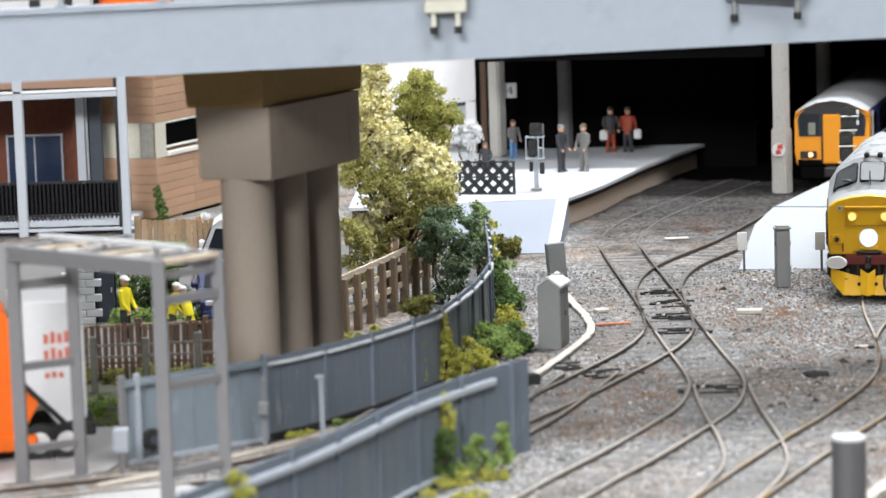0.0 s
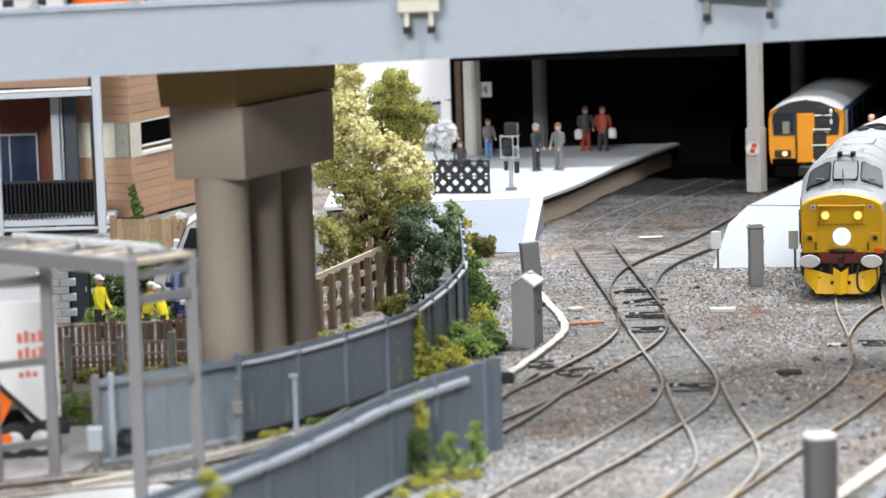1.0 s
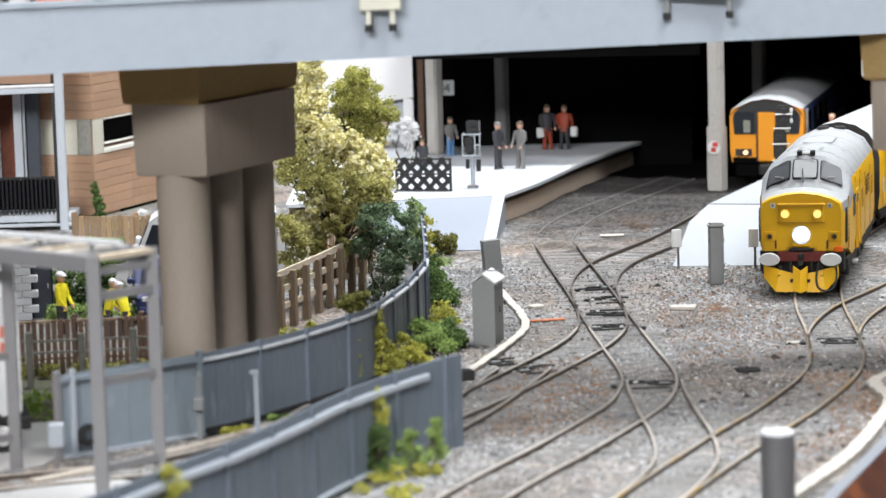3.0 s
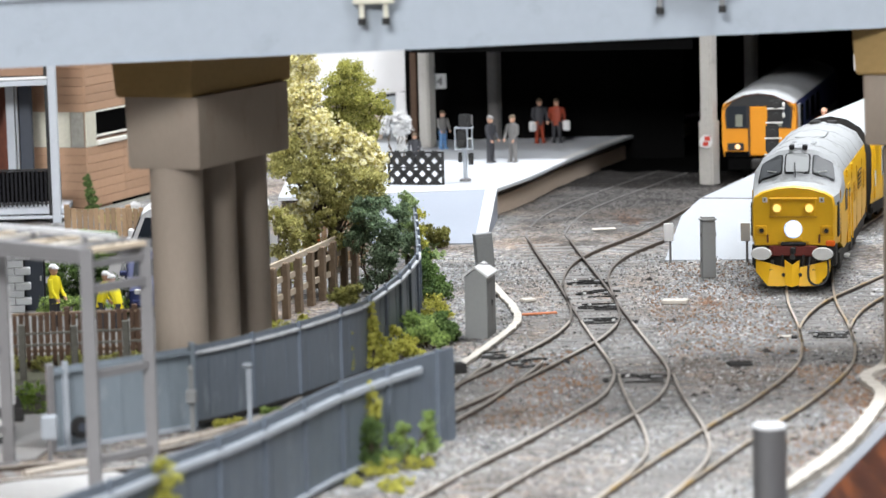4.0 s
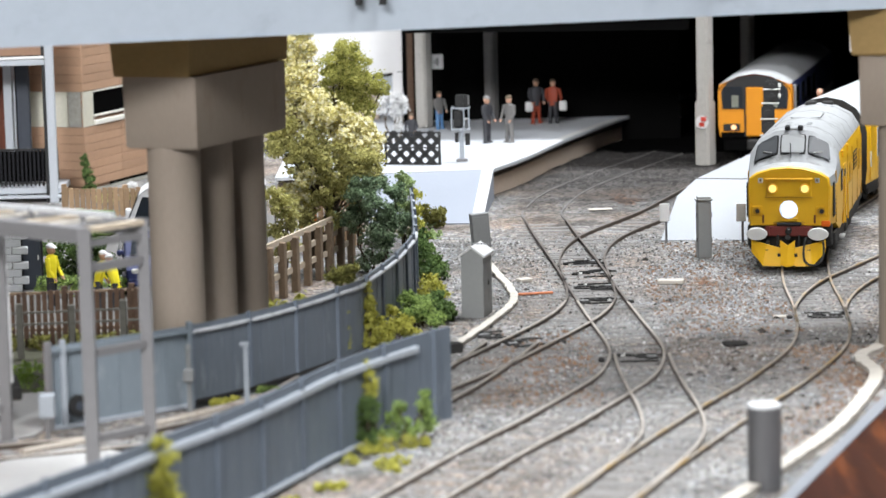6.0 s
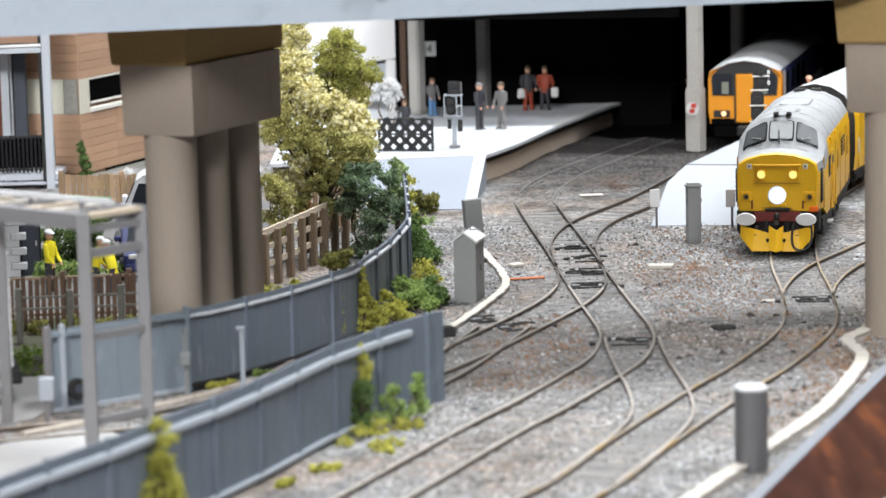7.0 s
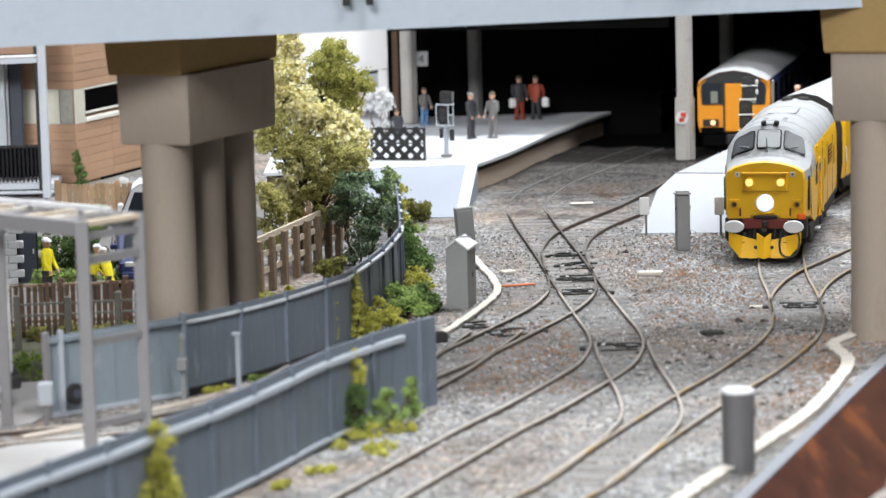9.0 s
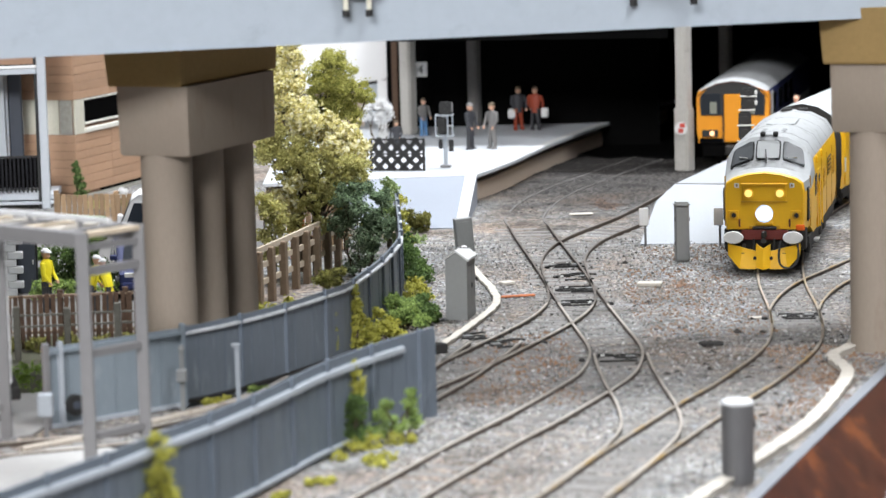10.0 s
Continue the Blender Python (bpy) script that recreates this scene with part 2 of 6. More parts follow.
def part(name, bm, material, parent=None, label="", smooth=False):
    ob = new(name, finish(name, bm, material, smooth))
    ob.parent = parent
    return tagged(ob, label)


def box(sx, sy, sz, x=0, y=0, z=0, bevel=0.0, rz=0, rx=0, ry=0, bm=None, seg=1):
    """A box centred on x, y with its underside at z."""
    bm = bm or bmesh.new()
    old = set(bm.verts)
    bevel = min(bevel, 0.42 * min(sx, sy, sz))
    bmesh.ops.create_cube(bm, size=1)
    verts = [v for v in bm.verts if v not in old]
    bmesh.ops.scale(bm, vec=(sx, sy, sz), verts=verts)
    if bevel:
        edges = list({e for v in verts for e in v.link_edges})
        kept = [v for v in bm.verts if v in old]
        bmesh.ops.bevel(bm, geom=edges, offset=bevel, segments=seg, affect="EDGES")
        keep = set(kept)
        verts = [v for v in bm.verts if v not in keep]
    bmesh.ops.transform(bm, matrix=pose(x, y, z + sz / 2, rx, ry, rz), verts=verts)
    return bm


def tube(r, depth, x=0, y=0, z=0, n=16, r2=None, rx=0, ry=0, rz=0, bm=None):
    """A cylinder or cone whose lower end sits at x, y, z, turned about that end."""
    bm = bm or bmesh.new()
    got = bmesh.ops.create_cone(bm, cap_ends=True, segments=n, radius1=r, radius2=r if r2 is None else r2, depth=depth)
    bmesh.ops.transform(bm, matrix=pose(x, y, z, rx, ry, rz) @ Matrix.Translation((0, 0, depth / 2)), verts=got["verts"])
    return bm


def bar(a, b, w, h=None, bm=None, n=4):
    """A straight bar from a to b."""
    bm = bm or bmesh.new()
    a, b = Vector(a), Vector(b)
    d = b - a
    turn = d.to_track_quat("Z", "Y").to_matrix().to_4x4()
    got = bmesh.ops.create_cube(bm, size=1) if n == 4 else bmesh.ops.create_cone(bm, cap_ends=True, segments=n, radius1=0.5, radius2=0.5, depth=1)
    m = Matrix.Translation((a + b) / 2) @ turn @ Matrix.Diagonal((w, h or w, d.length, 1))
    bmesh.ops.transform(bm, matrix=m, verts=got["verts"])
    return bm


def prism(outline, z0, z1, bm=None):
    """An upright solid over an outline in the ground plan."""
    bm = bm or bmesh.new()
    low = [bm.verts.new((x, y, z0)) for x, y in outline]
    high = [bm.verts.new((x, y, z1)) for x, y in outline]
    n = len(outline)
    bm.faces.new(low[::-1]), bm.faces.new(high)
    for i in range(n):
        bm.faces.new((low[i], low[(i + 1) % n], high[(i + 1) % n], high[i]))
    return bm


def loft(sections, bm=None, caps=True, closed=True):
    """A skin over sections, each a list of as many points."""
    bm = bm or bmesh.new()
    rows = [[bm.verts.new(p) for p in sec] for sec in sections]
    n = len(rows[0])
    for a, b in zip(rows, rows[1:]):
        for i in range(n if closed else n - 1):
            j = (i + 1) % n
            bm.faces.new((a[i], a[j], b[j], b[i]))
    if caps:
        bm.faces.new(rows[0][::-1]), bm.faces.new(rows[-1])
    return bm


def spline(points, step=0.5):
    """A smooth line through plan points, as evenly spaced as may be."""
    pts = [Vector((*p, 0)[:3]) for p in points]
    pts = [2 * pts[0] - pts[1], *pts, 2 * pts[-1] - pts[-2]]
    out = []
    for a, b, c, d in zip(pts, pts[1:], pts[2:], pts[3:]):
        n = max(2, int((c - b).length / step))
        for k in range(n):
            u = k / n
            out.append(0.5 * (2 * b + (c - a) * u + (2 * a - 5 * b + 4 * c - d) * u * u + (3 * b - a - 3 * c + d) * u**3))
    return out + [pts[-2]]


def sides(line):
    """The unit vector to the right of a line at each of its points."""
    out = []
    for i in range(len(line)):
        d = line[min(i + 1, len(line) - 1)] - line[max(i - 1, 0)]
        out.append(Vector((d.y, -d.x, 0)).normalized())
    return out


def sweep(line, profile, bm=None, closed=True):
    """A profile of (across, up) carried along a line."""
    return loft([[p + r * u + Vector((0, 0, w)) for u, w in profile] for p, r in zip(line, sides(line))], bm, closed, closed)


def along(line, gap, start=0.0):
    """Points and headings at even gaps along a line."""
    out, left = [], start
    for a, b in zip(line, line[1:]):
        d = (b - a).length
        while left < d:
            out.append((a.lerp(b, left / d), math.degrees(math.atan2(b.y - a.y, b.x - a.x))))
            left += gap
        left -= d
    return out

# ---- ground and tracks ----
GROUND_Z = -0.13


def ground():
    bm = bmesh.new()
    xs, ys = np.linspace(-30, 30, 121), np.linspace(40, 140, 161)
    grid = [[bm.verts.new((x, y, GROUND_Z + 0.05 * noise.noise((x * 0.6, y * 0.6, 0)))) for x in xs] for y in ys]
    for a, b in zip(grid, grid[1:]):
        for i in range(len(xs) - 1):
            bm.faces.new((a[i], a[i + 1], b[i + 1], b[i]))
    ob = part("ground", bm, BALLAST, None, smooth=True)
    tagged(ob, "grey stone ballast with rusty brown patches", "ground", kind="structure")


TRACKS = {
    "loco": [(-2.5, 46), (1.0, 53), (2.6, 56), (4.0, 59.8), (6.1, 65), (7.4, 68), (8.9, 72.3), (9.5, 75.8), (9.75, 79), (10.0, 83.4), (10.75, 89.5), (11.95, 95.5), (13.8, 101.3), (17.6, 112), (24, 130)],
    "branch": [(9.5, 75.8), (9.8, 78.6), (10.7, 81.9), (12.15, 85.1), (16.0, 92.5), (22, 103)],
    "curve": [(-4.5, 48.5), (-2, 54), (0.8, 61), (2.1, 64), (3.4, 67.3), (4.1, 69.4), (4.45, 71.6), (4.5, 73.5), (4.28, 77), (4.0, 81.7), (3.72, 87.3), (3.35, 93.5), (3.15, 97.5)],
    "hall": [(3.15, 97.5), (3.2, 100.5), (4.3, 106), (6.9, 113), (10.2, 121), (14, 130)],
    "link": [(2.6, 56.2), (3.95, 59.9), (4.6, 62.4), (4.74, 65), (4.63, 68.1), (4.58, 70.4), (4.6, 72.0)],
    "cross": [(-2.5, 64.6), (0.15, 70.0), (1.62, 73.5), (2.97, 77.06), (3.62, 79.5), (3.86, 81.6), (3.88, 85.4), (3.95, 88.7), (4.4, 91.7), (5.15, 94.2), (6.48, 97.4), (7.6, 100.5), (11.4, 112.5), (15, 124), (18, 134)],
    "spur": [(-2.5, 62.3), (-0.3, 67.9), (0.75, 71.3), (1.5, 74.1)],
    "yard": [(-16, 59.2), (-10, 61.9), (-7, 63.1), (-5.2, 64.6), (-3.9, 67.1), (-3.0, 70)],
}


def track(points, dull=False, gold=False):
    head = RAIL_DULL if dull else (RAIL_GOLD if gold else RAIL_TOP)
    line = spline(points, 0.4)
    ob = thing("railway_track")
    tagged(ob, "rusty steel rails on dark weathered sleepers", "railway track", "tracks in the station throat")
    for side in (-0.66, 0.66):
        rail = [p + r * side + Vector((0, 0, -0.10 if dull else 0)) for p, r in zip(line, sides(line))]
        me = sweep(rail, [(-0.036, -0.15), (0.036, -0.15), (0.012, -0.125), (0.012, -0.05), (0.031, -0.035), (0.029, 0), (-0.029, 0), (-0.031, -0.035), (-0.012, -0.05), (-0.012, -0.125)])
        for f in me.faces:
            f.normal_update()
            crown = all(v.co.z > (-0.15 if dull else -0.045) for v in f.verts)
            # Heads past about y 79.5 take the darker colour.
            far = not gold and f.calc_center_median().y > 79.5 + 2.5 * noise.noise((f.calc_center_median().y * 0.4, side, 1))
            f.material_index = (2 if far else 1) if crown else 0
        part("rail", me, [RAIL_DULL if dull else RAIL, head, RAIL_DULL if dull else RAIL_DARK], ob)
    return ob, line


SLEEPER_MESH = finish("sleeper", box(0.26, 2.3, 0.1, bevel=0.02), SLEEPER)


def sleepers(ob, line):
    for p, a in along(line, 0.78, 0.3):
        if p.y > 97.5:
            continue
        s = new("sleeper", SLEEPER_MESH)
        s.parent = ob
        s.matrix_basis = pose(p.x * S, p.y * S, (GROUND_Z - 0.088) * S, 0, 0, a)


# ---- platforms ----


def platform_far():
    ob = thing("platform")
    tagged(ob, "pale grey station platform with white edge line and buff wall", "platform")
    edge = spline([(1.6, 104.3), (2.9, 108.0), (4.5, 113.6), (6.3, 119.0), (8.5, 125), (11, 132)], 1.0)
    outline = [(p.x, p.y) for p in edge] + [(-6, 132), (-6, 103.2)]
    part("wall", prism([(p.x - 0.3, p.y + 0.08) for p in edge] + [(-6, 131.9), (-6, 103.3)], GROUND_Z - 0.1, 0.5), PLAT_WALL, ob)
    # The dark colour puts in the shadow line below the slab edge.
    part("upper_course", prism([(p.x - 0.42, p.y + 0.1) for p in edge] + [(-5.9, 131.8), (-5.9, 103.4)], 0.5, 0.78), WALL_TOP, ob, "recessed course coloured for the shade under the platform edge")
    part("slab", prism(outline, 0.784, 0.9), PLATFORM, ob)
    part("edge_line", sweep([p + Vector((-0.25, 0, 0.9)) for p in edge], [(-0.17, 0), (0.17, 0), (0.17, 0.012), (-0.17, 0.012)]), COPING, ob)
    bm = bmesh.new()
    low, high = [(-2.6, 97.8, GROUND_Z + 0.02), (1.1, 97.6, GROUND_Z + 0.02)], [(-3.4, 103.3, 0.9), (1.6, 104.2, 0.9)]
    a = [bm.verts.new(p) for p in (low[0], low[1], high[1], high[0])]
    b = [bm.verts.new((x, y, GROUND_Z - 0.1)) for x, y, z in (low[0], low[1], high[1], high[0])]
    bm.faces.new(a), bm.faces.new(b[::-1])
    for i in range(4):
        bm.faces.new((a[i], b[i], b[(i + 1) % 4], a[(i + 1) % 4]))
    part("ramp", bm, RAMP, ob)
    bm = loft([[(0.72, 97.62, GROUND_Z + 0.03), (1.1, 97.6, GROUND_Z + 0.03), (1.6, 104.28, 0.91), (1.2, 104.2, 0.91)], [(0.72, 97.62, GROUND_Z + 0.05), (1.1, 97.6, GROUND_Z + 0.05), (1.6, 104.28, 0.93), (1.2, 104.2, 0.93)]])
    part("ramp_edge_line", bm, COPING, ob)


def platform_near():
    ob = thing("platform")
    tagged(ob, "white island platform end with sloping ramp", "platform")
    outline = [(8.34, 100.0), (10.95, 99.2), (13.4, 110.5), (17.5, 130), (15.6, 130), (11.9, 110)]
    part("slab", prism(outline, 0.5, 0.9), ISLAND, ob)
    part("wall", prism([(8.44, 100.1), (10.85, 99.3), (13.3, 110.5), (17.4, 129.9), (15.7, 129.9), (12.0, 110)], GROUND_Z - 0.1, 0.496), PLAT_WALL, ob)
    bm = bmesh.new()
    top = [(6.57, 92.4, GROUND_Z + 0.03), (9.65, 92.0, GROUND_Z + 0.03), (10.95, 99.2, 0.9), (8.34, 100.0, 0.9), (7.5, 97.6, 0.62)]
    a = [bm.verts.new(p) for p in top]
    b = [bm.verts.new((x, y, GROUND_Z - 0.1)) for x, y, z in top]
    mid = bm.verts.new((9.0, 97.2, 0.6))
    for i in range(5):
        j = (i + 1) % 5
        bm.faces.new((a[i], a[j], mid)), bm.faces.new((a[i], b[i], b[j], a[j]))
    bm.faces.new(b[::-1])
    part("ramp", bm, ISLAND, ob)
    part("joint", bar((8.36, 100.0, 0.905), (10.9, 99.22, 0.905), 0.08, 0.03), SLEEPER, ob)


# ---- bridge ----
def fascia_y(x):
    return 67.2 + 0.2 * (x + 11.3)


def bridge():
    ob = thing("road_bridge")
    tagged(ob, "pale grey painted steel girder road bridge on concrete piers", "bridge")
    a, b = (-26, fascia_y(-26)), (26, fascia_y(26))
    tilt = 0.0075

    def beam(y0, y1, z0, z1):
        bm = prism([(a[0], a[1] + y0), (b[0], b[1] + y0), (b[0], b[1] + y1), (a[0], a[1] + y1)], z0, z1)
        for v in bm.verts:
            v.co.z += tilt * (v.co.x + 11.3)
        return bm

    part("girder", beam(0, 0.5, 8.07, 9.55), DECK, ob)
    part("top_flange", beam(-0.08, 0.6, 9.554, 9.68), DECK, ob)
    part("girder", beam(6.8, 7.2, 8.07, 9.55), DECK, ob)
    part("deck_slab", beam(0.5, 6.8, 8.5, 9.2), CONCRETE, ob)


def pier(x, y):
    ob = thing("bridge_pier", x, y, 0, -22)
    tagged(ob, "concrete bridge pier with three round columns and cap", "bridge pier", "bridge piers")
    for k in range(3):
        part("column", tube(0.63, 5.6, -0.1, 0.1 + 1.75 * k, -0.15, 48), CONCRETE, ob, smooth=True)
    rows = []
    for z, g in ((5.40, 0.05), (5.46, 0.01), (6.9, -0.02), (7.1, -0.02)):
        x0, x1, y0, y1, c = -1.06 + g, 0.875 - g * 0.5, -0.56 + g, 4.35, 0.10
        rows.append([(x0 + c, y0, z), (x1 - c, y0, z), (x1 - 0.03, y0 + 0.03, z), (x1, y0 + c, z), (x1, y1, z), (x0, y1, z), (x0, y0 + c, z), (x0 + 0.03, y0 + 0.03, z)])
    part("cap", loft(rows), CONCRETE, ob, smooth=True)
    rows = []
    for z, g in ((7.104, 0.10), (7.16, 0.07), (8.5, -0.02)):
        x0, x1, y0, y1 = -1.28 + g, 0.84 - g, -0.75 + g, 4.75
        rows.append([(x0, y0, z), (x1, y0, z), (x1, y1, z), (x0, y1, z)])
    part("bearing_block", loft(rows), BUFF, ob, "ochre brown painted bearing block")
    return ob


# ---- fences ----
FENCE_BACK = [(-5.92, 67.1), (-5.2, 67.9), (-4.2, 69.4), (-3.42, 70.8), (-2.8, 72.1), (-2.28, 73.2), (-2.0, 74.6), (-1.5, 77.3), (-1.25, 79.2), (-1.03, 81.3), (-0.98, 82.8), (-1.08, 88), (-1.25, 95)]
FENCE_FRONT = [(-9.5, 45.5), (-7.0, 50.4), (-6.02, 52.3), (-5.23, 54.1), (-4.34, 55.95), (-3.39, 58.35), (-2.39, 61.1), (-1.04, 63.7), (-0.06, 65.2)]


def sheet_fence(points, height, gap, rail_z, rail=0.1, plain_end=0.0, foot=None, fold=0.9, proud=0.13, rail_mat=None, sheet=None):
    """Sheet panels between posts, with a rail along the face a little under their top edge."""
    line = spline(points, 0.3)
    ob = tagged(thing("sheet_steel_fence"), "blue-grey sheet steel fence with light top rail", "fence")
    stop = max(1, round(plain_end / 0.3))
    per = max(2, round(gap / 0.3))
    rng = random.Random(per)
    for k in range(0, len(line) - 1, per):
        cut = line[k:k + per + 1]
        if len(cut) < 2:
            continue
        up = height + rng.uniform(-0.012, 0.012)
        panel = part("panel", sweep(cut, [(-0.03, GROUND_Z - 0.05), (0.03, GROUND_Z - 0.05), (0.03, up), (-0.03, up)]), sheet or FENCE, ob)
        # folded seams of the sheet
        for p, a in along(cut, fold, fold * 0.5):
            part("seam", box(0.025, 0.02, up - 0.1, p.x + 0.03 * math.sin(radians(a)), p.y - 0.03 * math.cos(radians(a)), GROUND_Z, 0.0, a), FENCE_POST, panel)
        p, r = cut[0], sides(cut)[0]
        part("post", box(0.12, 0.10, up + 0.2, p.x + r.x * 0.05, p.y + r.y * 0.05, GROUND_Z - 0.02, 0.02, math.degrees(math.atan2(r.x, -r.y))), FENCE_POST, ob)
        if k < len(line) - 1 - stop:
            run = line[k:min(k + per + 1, len(line) - stop)]
            if len(run) > 1:
                d = rng.uniform(-0.01, 0.01)
                part("top_rail", sweep(run, [(0.03, rail_z + d), (proud, rail_z + d), (proud, rail_z + rail * 0.7 + d), (proud - 0.02, rail_z + rail + d), (0.03, rail_z + rail + d)]), rail_mat or FENCE_RAIL, ob)
                part("foot_rail", sweep(run, [(0.03, GROUND_Z + 0.10), (0.15, GROUND_Z + 0.10), (0.15, GROUND_Z + 0.17), (0.03, GROUND_Z + 0.17)]), foot or FENCE_RAIL, ob)
    return ob

# ---- trains ----
# Centre cab pane: the hall ceiling's reflection put in as pale colour.
PANE = surface("pane_reflecting_ceiling", (0.42, 0.43, 0.43), 0.15, 0, 0.05, 4, 1, 0)
SEAL = surface("black_rubber_seal", (0.02, 0.02, 0.02), 0.6, 0, 0.1, 4, 1, 0)
BUFFER = surface("grey_buffer_plate", (0.62, 0.62, 0.60), 0.4, 0.2, 0.08, 8, 1)
RED_BEAM = surface("dark_red_buffer_beam", (0.14, 0.022, 0.016), 0.5, 0, 0.2, 6, 1)
BLUE_SIDE = surface("dark_blue_coach_side", (0.025, 0.035, 0.12), 0.4, 0, 0.1, 4, 1)
WHITE_ROOF = surface("off_white_coach_roof", (0.50, 0.52, 0.53), 0.5, 0, 0.06, 5, 0.5)
LED = glow_material("white_headlamp", (0.85, 0.9, 1.0), 30)
LAMP_HALO = glow_material("headlamp_halo", (0.55, 0.66, 1.0), 0.85)
CAB_GLASS = glass_material("grey_cab_glass", (0.085, 0.09, 0.095), 0.35)
WARM_LED = glow_material("warm_marker_lamp", (1.0, 0.75, 0.22), 0.9)
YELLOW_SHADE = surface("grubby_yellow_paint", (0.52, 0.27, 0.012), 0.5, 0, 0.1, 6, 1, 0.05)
ROOF_SEAM = surface("dark_grey_roof_seam", (0.20, 0.205, 0.21), 0.6, 0, 0.1, 6, 1)
SEAT = surface("grey_green_seat", (0.20, 0.21, 0.17), 0.7, 0, 0.1, 5, 1, 0)
RED_TAIL = glow_material("amber_lamp", (1.0, 0.55, 0.28), 1.6)


def half(points):
    """A closed outline from its right half, given from low to high."""
    return [(x, z) for x, z in points] + [(-x, z) for x, z in points[::-1] if x > 0]


def shaded_by(bm, rule):
    for f in bm.faces:
        f.normal_update()
        f.material_index = rule(f.calc_center_median(), f.normal)
    return bm


def flat_pane(corners, thick=0.03, bm=None):
    """A thin plate over a flat outline in space, with its own thickness."""
    bm = bm or bmesh.new()
    pts = [Vector(p) for p in corners]
    n = (pts[1] - pts[0]).cross(pts[2] - pts[1]).normalized() * thick
    return loft([[p for p in pts], [p + n for p in pts]], bm)


def rounded(points, cut=0.22):
    """Cut the corners of a polygon."""
    out = []
    n = len(points)
    for i in range(n):
        p, a, b = Vector(points[i]), Vector(points[i - 1]), Vector(points[(i + 1) % n])
        la, lb = min(cut, 0.45 * (a - p).length / max((a - p).length, 1e-6)), cut
        out += [p.lerp(a, la), p.lerp(p.lerp(a, la * 0.3) * 0.5 + p.lerp(b, lb * 0.3) * 0.5, 1.0), p.lerp(b, lb)]
    return out


def bogie(parent, y, z=0.05, half_width=1.0):
    bg = part("bogie", box(2.1, 3.9, 0.42, 0, y, 0.5, 0.06), UNDER, parent)
    for side in (-half_width, half_width):
        box_bm = box(0.16, 3.6, 0.32, side * 1.12, y, 0.42, 0.04)
        part("side_frame", box_bm, UNDER, bg)
        for k in (-1.45, 0, 1.45):
            part("wheel", tube(0.5, 0.14, side * 0.66 - 0.07, y + k, 0.5, 20, ry=90), UNDER, bg, smooth=True)
    return bg


def locomotive(length=11.4):
    ob = thing("diesel_locomotive", 9.74, 85.3, 0, -12.3)
    tagged(ob, "yellow diesel locomotive with grey roof and lit headlamp", "locomotive")
    nose = [(1.13, 1.20), (1.17, 1.5), (1.19, 2.34), (1.14, 2.60), (0.92, 2.75), (0.48, 2.88), (0.0, 2.93)]
    full = [(1.28, 0.92), (1.34, 1.4), (1.34, 2.66), (1.28, 3.14), (1.03, 3.53), (0.55, 3.77), (0.0, 3.85)]

    def section(base, y, k=1.0, wide=1.0, lift=0.0, sweep_back=0.0):
        mid = 2.05
        return [(x * k * wide, y + sweep_back * (x / 1.3) ** 2, mid + (z - mid) * k + (lift if z > 2.5 else 0)) for x, z in half(base)]

    low, top = section(nose, 0.98, 1.0, 1.09, 0.03, 0.10), section(full, 1.62, sweep_back=0.14)
    rows = [section(nose, 0.0, 0.955), section(nose, 0.035, 0.985), section(nose, 0.11), low, top, section(full, 2.1), section(full, length - 2.1),
            section(full, length - 1.62), section(nose, length - 0.98, 1.0, 1.07, 0.03), section(nose, length)]

    def paint(c, n):
        if c.y < 0.105:
            return 0
        if c.y < 1.55:
            return 1 if c.z > 2.42 else 0
        return 1 if c.z > 3.1 or c.y > length - 1.5 and c.z > 2.42 else 0

    body = part("body", shaded_by(loft(rows), paint), [YELLOW, ROOF_GREY], ob, smooth=True)

    def on_cab(x, v, lift):
        """A point of the raked cab front, by its place across and up."""
        line = [Vector(p).lerp(Vector(q), v) for p, q in zip(low[10:1:-1], top[10:1:-1])]
        for p, q in zip(line, line[1:]):
            if p.x <= x <= q.x:
                u = (x - p.x) / max(q.x - p.x, 1e-6)
                return p.lerp(q, u) + Vector((0, -0.82, 0.57)) * lift
        return line[0 if x < 0 else -1] + Vector((0, -0.82, 0.57)) * lift

    def glazed(shape, mat):
        cx, cv = sum(p[0] for p in shape) / len(shape), sum(p[1] for p in shape) / len(shape)
        edge = rounded([(cx + (u - cx) * 1.0 + (0.045 if u > cx else -0.045), cv + (v - cv) * 1.14, 0) for u, v in shape], 0.2)
        inner = rounded([(u, v, 0) for u, v in shape], 0.2)
        seal = part("window_frame", flat_pane([on_cab(p.x, p.y, 0.012) for p in edge], -0.04), SEAL, body)
        part("window_pane", flat_pane([on_cab(p.x, p.y, 0.056) for p in inner], -0.01), mat, seal)

    glazed([(-0.33, 0.28), (0.33, 0.28), (0.33, 0.84), (-0.33, 0.84)], PANE)
    glazed([(0.47, 0.28), (1.10, 0.26), (1.02, 0.80), (0.47, 0.83)], CAB_GLASS)
    glazed([(-1.10, 0.26), (-0.47, 0.28), (-0.47, 0.83), (-1.02, 0.80)], CAB_GLASS)
    part("wiper", bar(on_cab(-0.03, 0.08, 0.08), on_cab(-0.07, 0.52, 0.08), 0.028), SEAL, body)
    for x in (-1.0, 1.0):
        part("wiper", bar(on_cab(x * 0.6, 0.32, 0.075), on_cab(x * 0.86, 0.45, 0.075), 0.025), BUFFER, body)
